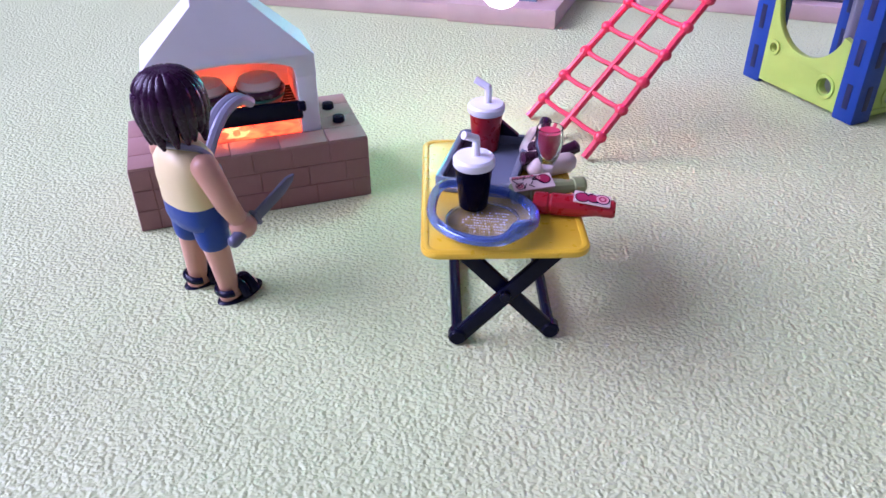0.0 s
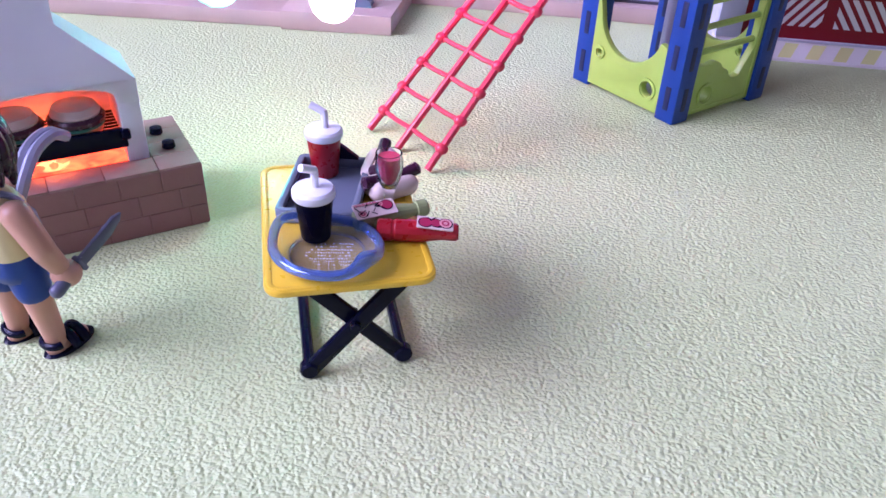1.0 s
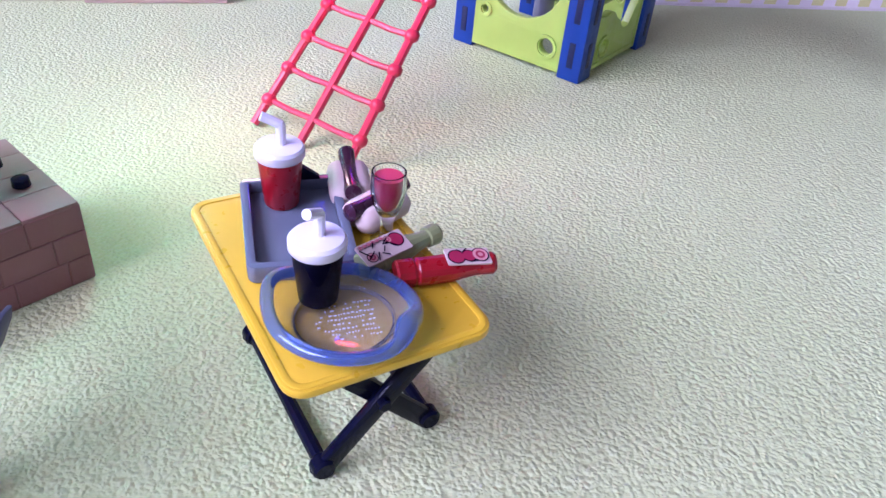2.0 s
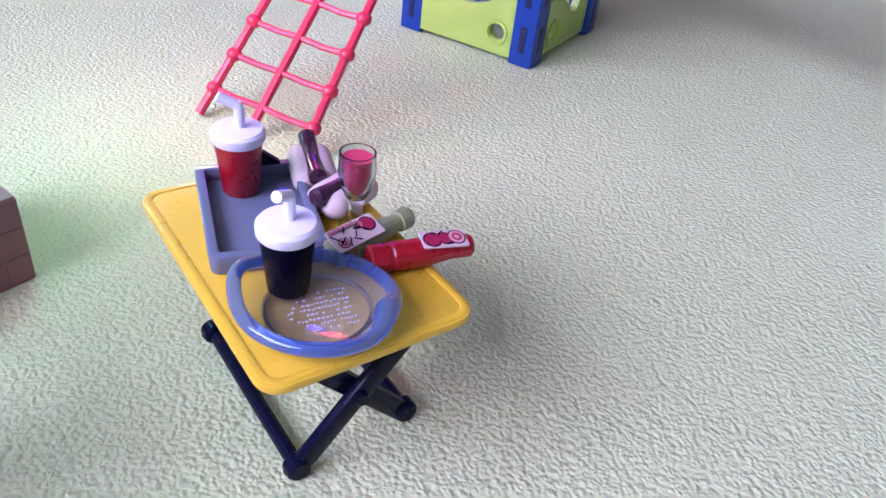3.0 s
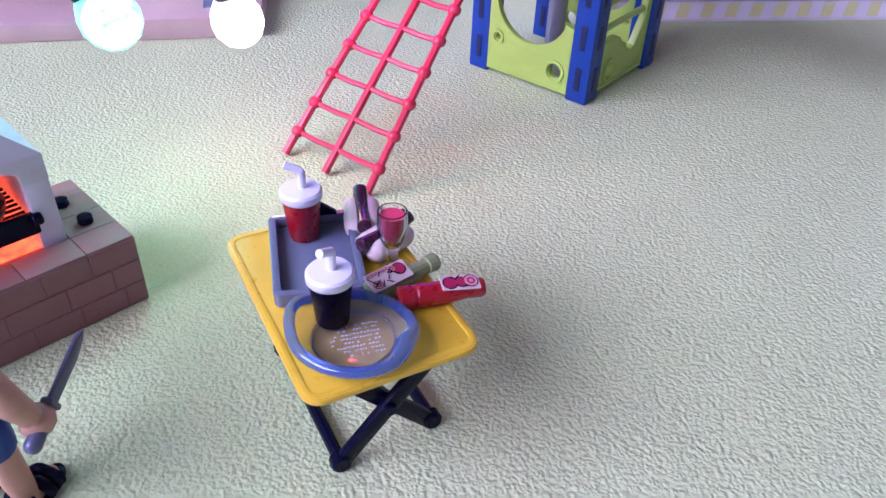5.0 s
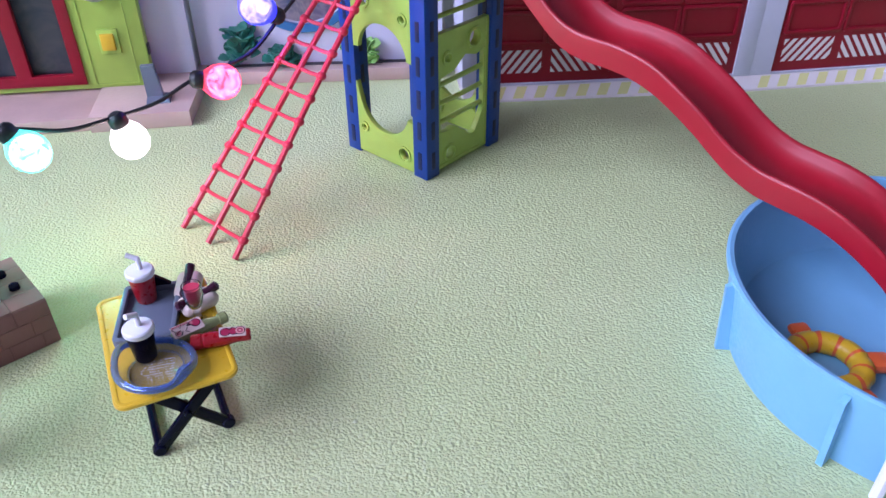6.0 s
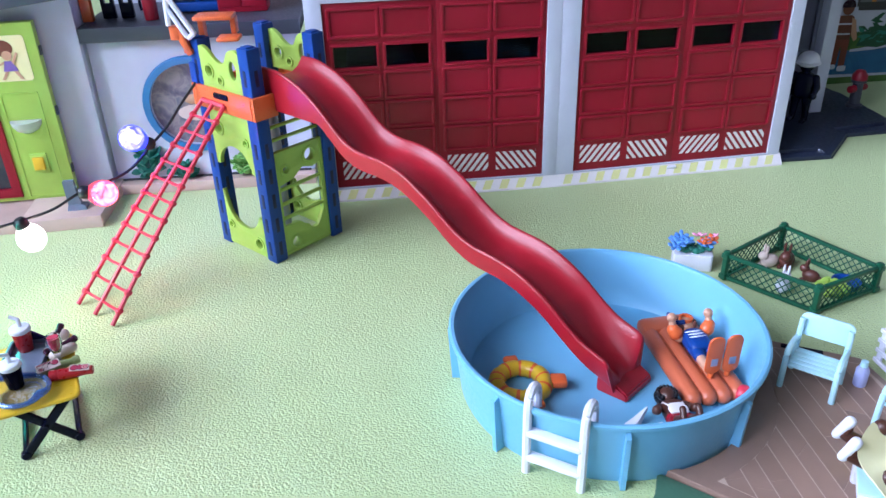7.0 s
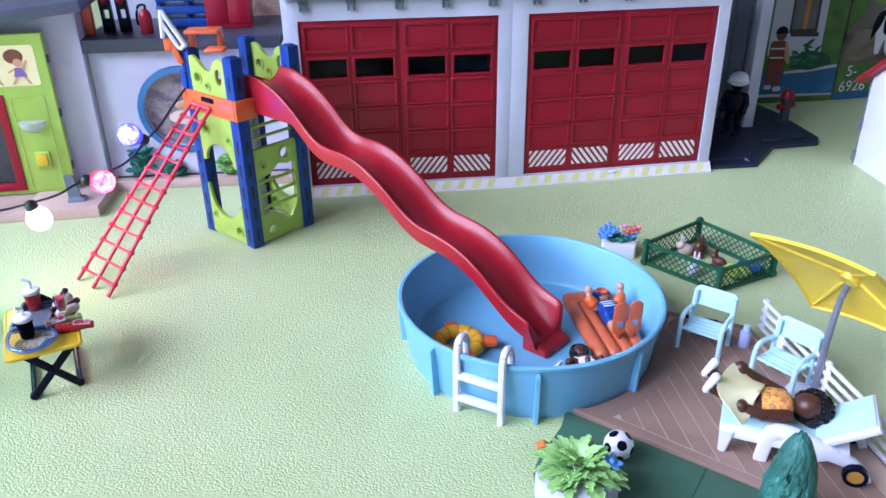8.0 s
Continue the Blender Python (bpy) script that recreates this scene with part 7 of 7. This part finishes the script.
pb = Vector((53.75, 15.2, 0))
pen = thing("pet_pen", 0, 0, 0, 0, "low dark green lattice pen on the floor", "pen")
corners = [pn, pw, pb, pe]
for p in corners:
    bm = B()
    box(bm, (p.x, p.y, 1.1), (0.42, 0.42, 2.2), 0.08)
    for z in (0.3, 1.95):
        box(bm, (p.x, p.y, z), (0.58, 0.58, 0.4), 0.08)
    lathe(bm, [(0, 2.15), (0.28, 2.15), (0.28, 2.27), (0.16, 2.36), (0, 2.36)], 12, (p.x, p.y, 0))
    part("post", bm, M["green_dark"], pen)
for i in range(4):
    a, b = corners[i], corners[(i + 1) % 4]
    L = (b - a).length
    bm = B()
    box(bm, (L / 2, 0, 2.0), (L, 0.3, 0.28), 0.06)
    box(bm, (L / 2, 0, 0.25), (L, 0.3, 0.28), 0.06)
    sd = part("side_frame", bm, M["green_dark"], pen, "", cm(a.x, a.y, 0, 0, 0, math.degrees(math.atan2(b.y - a.y, b.x - a.x))))
    bm = B()
    k = int(L / 0.55)
    for j in range(-3, k + 1):
        for s in (1, -1):
            x0 = j * 0.55 if s > 0 else j * 0.55 + 1.6
            x1 = x0 + 1.6 * s
            z0, z1 = 0.3, 1.95
            lo, hi = min(x0, x1), max(x0, x1)
            pa, pb_ = [x0, z0], [x1, z1]
            for lim in (0.0, L):
                for q, o in ((pa, pb_), (pb_, pa)):
                    if (lim == 0.0 and q[0] < 0 < o[0]) or (lim == L and q[0] > L > o[0]):
                        t = (lim - q[0]) / (o[0] - q[0])
                        q[1] += t * (o[1] - q[1])
                        q[0] = lim
            if hi <= 0 or lo >= L:
                continue
            rod(bm, (pa[0], 0.03 * s, pa[1]), (pb_[0], 0.03 * s, pb_[1]), 0.045, None, 4)
    part("lattice", bm, M["green_dark"], sd, "crossed lattice bars")


def rabbit(x, y, rz, mat, label, s=1.0):
    bm = B()
    ball(bm, (0, 0, 0.55), (0.5, 0.75, 0.55), 0, 14)
    ball(bm, (0, 0.6, 1.05), (0.36, 0.42, 0.36), 0, 12)
    for e in (-1, 1):
        ball(bm, (0.17 * e, 0.45, 1.6), (0.1, 0.14, 0.42), 0, 8)
        ball(bm, (0.3 * e, 0.5, 0.15), (0.16, 0.28, 0.15), 0, 8)
    ball(bm, (0, -0.75, 0.5), 0.2, 0, 8)
    bmesh.ops.scale(bm, vec=(s, s, s), verts=bm.verts)
    ob = part("toy_rabbit", bm, M[mat], None, "", cm(x, y, 0, 0, 0, rz))
    return tagged(ob, label, "toy rabbit", "toy rabbits")


rabbit(51.0, 13.7, 75, "bun", "cream toy rabbit sitting in the pen", 0.95)
rabbit(52.1, 13.1, 120, "rabbit_brown", "brown toy rabbit sitting in the pen", 1.1)
rabbit(49.0, 10.6, -60, "white", "white toy rabbit lying near the pen side", 1.0)
rabbit(51.9, 10.7, 20, "rabbit_brown", "brown toy rabbit in the middle of the pen", 0.85)
bl = thing("feed_dish", 53.5, 9.0, 0, 0, "blue feed dish with green leaves in the pen", "dish")
bm = B()
lathe(bm, [(0, 0), (0.8, 0), (1.0, 0.5), (0.85, 0.5), (0.7, 0.15), (0, 0.15)], 20)
part("bowl", bm, M["blue"], bl)
bm = B()
for i in range(34):
    ball(bm, (-1.6 + random.uniform(-0.9, 0.7), -0.4 + random.uniform(-0.5, 0.9), 0.25 + random.uniform(0, 0.5)), (0.42, 0.32, 0.12), 0, 8, (random.uniform(-40, 40), random.uniform(-40, 40), 0))
part("leafage", bm, M["lime"], bl, "green salad leaves")

# ---- dolls in the pool ----
up = lying(36.6, 3.95, 1.8, 0.27, 0.95, 0.06)
doll("toy_figure", "toy figure in blue with orange armbands lying on mattress", up, 0.74, "skin", "copper", "blue", "blue", "orange", ((-1.6, 1.5, 5.6), (1.6, 1.5, 5.6)), "long", swim=True)
for dx in (-0.52, 0.56):
    fl = thing("flipper", 0, 0, 0, 0, "orange swim flipper with grey sole patch", "flipper", "flippers")
    fl.matrix_basis = up @ cm(dx, 0.9, -0.1)
    bm = B()
    plate(bm, round_rect(-0.43, -0.7, 0.43, 1.75, 0.36), [], 0.16, None, 0.05)
    part("blade", bm, M["orange"], fl)
    bm = B()
    box(bm, (0, 0.1, -0.03), (0.4, 0.5, 0.06), 0.02)
    part("patch", bm, M["silver"], fl, "grey patch")
dn = lying(31.75, 0.5, 1.15, 0.34, 0.94, 0.03)
doll("toy_figure", "dark-haired toy figure lying on the pool floor", dn, 0.66, "dark_skin", "hair_black", "dark_skin", "door_red", "dark_skin", ((-1.5, 0.75, 3.6), (1.7, 0.6, 3.9)), "long", ((-0.68, 1.9, 0.9), (0.68, 1.9, 0.9)), bib="stripe", bib_low=3.2)

rball = thing("toy_ball", 37.2, 2.6, 1.05, 0, "small red ball in the pool", "ball")
bm = B()
ball(bm, (0, 0, 0), 0.55, 0, 20)
lathe(bm, [(0.54, -0.03), (0.56, -0.03), (0.56, 0.03), (0.54, 0.03)], 24)
part("shell", bm, M["net_red"], rball)
wf = thing("toy_piece", 30.3, 3.75, 0.5, 8, "white pointed plastic piece lying in the pool", "toy piece")
bm = B()
rings(bm, [[(-0.8, -0.25, 0), (-0.8, 0.35, 0), (-0.75, 0.3, 0.12), (-0.75, -0.2, 0.12)], [(0.3, -0.3, 0), (0.3, 0.3, 0), (0.3, 0.22, 0.45), (0.3, -0.2, 0.45)], [(1.4, 0.15, 0.55), (1.4, 0.22, 0.55), (1.38, 0.2, 0.75), (1.38, 0.17, 0.75)]])
part("upper_blade", bm, M["white"], wf)
bm = B()
rings(bm, [[(-0.6, -0.6, 0), (-0.6, -0.25, 0), (-0.6, -0.3, 0.2), (-0.6, -0.55, 0.2)], [(1.6, -0.95, 0), (1.6, -0.7, 0), (1.6, -0.75, 0.18), (1.6, -0.9, 0.18)]])
part("lower_blade", bm, M["white"], wf)

# ---- firefighter and hydrant ----
doll("toy_figure", "dark-clothed toy figure with white helmet in the hall", cm(76.75, 34.4, 0.82, 0, 0, 110), 1.0, "black", "white", "black", "black", "black", ((-1.25, 0.5, 3.0), (1.25, 0.5, 3.0)), "helmet")
hy = thing("fire_hydrant", 85.7, 34.6, 0.8, 0, "grey toy hydrant with red cap and arms", "hydrant")
bm = B()
lathe(bm, [(0, 0), (0.85, 0), (0.85, 0.3), (0.6, 0.4), (0.55, 2.7), (0.8, 2.8), (0.8, 3.1), (0, 3.1)], 18)
part("hydrant_body", bm, M["darkgrey"], hy)
bm = B()
lathe(bm, [(0, 3.1), (0.85, 3.1), (0.8, 3.6), (0.45, 4.1), (0, 4.2)], 18)
part("cap", bm, M["door_red"], hy, "red domed cap")
for s in (-1, 1):
    bm = B()
    rod(bm, (0.4 * s, 0, 2.1), (1.3 * s, 0, 2.1), 0.4, None, 12)
    part("outlet", bm, M["door_red"], hy, "red side outlet")

# ---- things on the terrace ----
TM = annex.matrix_basis
ex = thing("fire_extinguisher", 0, 0, 0, 0, "small red toy fire extinguisher on the terrace", "extinguisher")
ex.matrix_basis = TM @ cm(5.6, 1.6, 15.45)
bm = B()
lathe(bm, [(0, 0), (0.6, 0), (0.62, 1.7), (0.45, 2.1), (0.2, 2.3), (0, 2.3)], 18)
part("tank", bm, M["door_red"], ex)
bm = B()
tube(bm, smooth_path([(0.1, 0, 2.3), (0.1, 0, 2.7), (-0.5, 0, 2.6), (-0.8, 0, 1.6), (-0.75, 0, 0.8)], 4), 0.12, 8)
part("hose", bm, M["black"], ex, "black hose")
cr = thing("blue_crate", 0, 0, 0, 0, "blue slatted toy crate on the terrace", "crate")
cr.matrix_basis = TM @ cm(9.4, 4.6, 15.45)
for i in range(4):
    bm = B()
    box(bm, (0, 0, 0.6 + i * 1.25), (6.0, 3.0, 0.8), 0.12)
    part("slat", bm, M["blue"], cr)
for x in (-2.8, 0, 2.8):
    bm = B()
    box(bm, (x, 0.1, 2.5), (0.4, 2.6, 5.0), 0.05)
    part("post", bm, M["blue"], cr)
lk = thing("red_locker", 0, 0, 0, 0, "dark red toy locker on the terrace", "locker")
lk.matrix_basis = TM @ cm(13.4, 4.2, 15.45)
bm = B()
box(bm, (0, 0, 4.5), (4.4, 2.6, 9.0), 0.12)
part("body", bm, M["door_red"], lk)
for s in (-1, 1):
    bm = B()
    box(bm, (1.08 * s, -1.34, 4.6), (2.0, 0.12, 8.2), 0.05)
    dd = part("door", bm, M["door_red"], lk)
    bm = B()
    box(bm, (0.3 * s, -1.46, 4.8), (0.15, 0.12, 0.9), 0.04)
    part("handle", bm, M["grey"], dd)
for i, x in enumerate((1.6, 3.2)):
    rk = thing("tool_rack", 0, 0, 0, 0, "dark tool rack with red fittings on the terrace", "rack", "tool racks")
    rk.matrix_basis = TM @ cm(x, 3.4, 15.45)
    bm = B()
    plate(bm, [(-0.5, 0), (0.5, 0), (0.3, 8), (-0.7, 8)], [round_rect(-0.35, 1.2, 0.3, 2.2, 0.1), round_rect(-0.4, 4.6, 0.2, 5.6, 0.1)], 0.6, UPRIGHT, 0.06)
    part("frame", bm, M["black"], rk)
    for fx, fz in ((-0.05, 3.2), (-0.15, 6.6)):
        bm = B()
        ball(bm, (fx, -0.75, fz), (0.4, 0.3, 0.5), 0, 12)
        part("fitting", bm, M["door_red"], rk, "round red fitting")
sp = thing("red_post", 0, 0, 0, 0, "red panel standing beside the terrace racks", "panel")
sp.matrix_basis = TM @ cm(0.1, 1.8, 15.45)
bm = B()
box(bm, (0, 0, 4), (0.9, 0.8, 8), 0.1)
part("body", bm, M["orange"], sp)

# ---- plants in the soil strip ----
def shrub(u, v, w, h, mat, label):
    s = thing("toy_plant", 0, 0, 0, 0, label, "plant", "plants by the wall")
    s.matrix_basis = TM @ cm(u, v, 1.0)
    for i in range(44):
        a = random.uniform(0, 360)
        o = new("leaf", shrub_leaf[mat])
        o.parent = s
        r = random.uniform(0.1, 1.0)
        o.matrix_basis = cm(w * r * math.cos(radians(a)) * 0.6, -0.3 + 0.25 * r * math.sin(radians(a)), h * random.uniform(0.1, 0.9), random.uniform(-30, 30), random.uniform(-70, 10), a)


shrub_leaf = {k: mesh_of("leaf", leaf_blade(0.85, 0.52, 0.2, 0.12), M[k], 60) for k in ("teal_leaf", "leaf")}
shrub(3.2, -0.2, 1.7, 3.2, "teal_leaf", "dark green toy plant with rounded leaves")
shrub(6.4, -0.3, 1.6, 1.2, "teal_leaf", "low dark green toy plant by the wall")
shrub(12.2, -0.3, 1.8, 1.8, "leaf", "light green toy plant by the wall")

# ---- grill bricks ----
def brick_mesh(w, h, d):
    bm = B()
    rings(bm, [[(0, 0, 0), (w, 0, 0), (w, 0, h), (0, 0, h)], [(0, -d * 0.6, 0), (w, -d * 0.6, 0), (w, -d * 0.6, h), (0, -d * 0.6, h)], [(0.03, -d, 0.03), (w - 0.03, -d, 0.03), (w - 0.03, -d, h - 0.03), (0.03, -d, h - 0.03)]])
    return mesh_of("brick", bm, M["brick"])


kinds = {}
BH = GH / 3
rng = random.Random(4)
for face, (L, at) in {"front": (GW, Matrix()), "right": (GD, cm(GW, 0, 0, 0, 0, 90)), "left": (GD, cm(0, GD, 0, 0, 0, -90))}.items():
    for r in range(3):
        x = 0.0
        while x < L - 0.01:
            w = min(L - x, rng.choice((1.15, 1.4, 1.75)) if x else rng.choice((0.7, 1.15, 1.4)))
            if L - x - w < 0.5:
                w = L - x
            key = round(w, 2)
            if key not in kinds:
                kinds[key] = brick_mesh(w - 0.016, BH - 0.016, 0.066)
            o = new("brick", kinds[key])
            o.parent = base
            o.matrix_basis = at @ cm(x + 0.025, 0.06, r * BH + 0.02)
            x += w
for j, (v0, v1, u0, u1) in enumerate(((0, 1.1, 0, GW), (1.1, 2.2, HX1 + 0.05, GW), (2.2, 3.3, HX1 + 0.05, GW), (3.3, GD, HX1 + 0.05, GW), (1.1, 2.7, 0, HX0 - 0.05), (2.7, GD, 0, HX0 - 0.05))):
    x = u0
    while x < u1 - 0.01:
        w = min(u1 - x, 1.75)
        if u1 - x - w < 0.6:
            w = u1 - x
        bm = B()
        box(bm, (0, 0, 0.06), (w - 0.025, v1 - v0 - 0.025, 0.14), 0.025)
        part("brick", bm, M["cap"], base, "", cm(x + w / 2, (v0 + v1) / 2, GH - 0.04))
        x += w
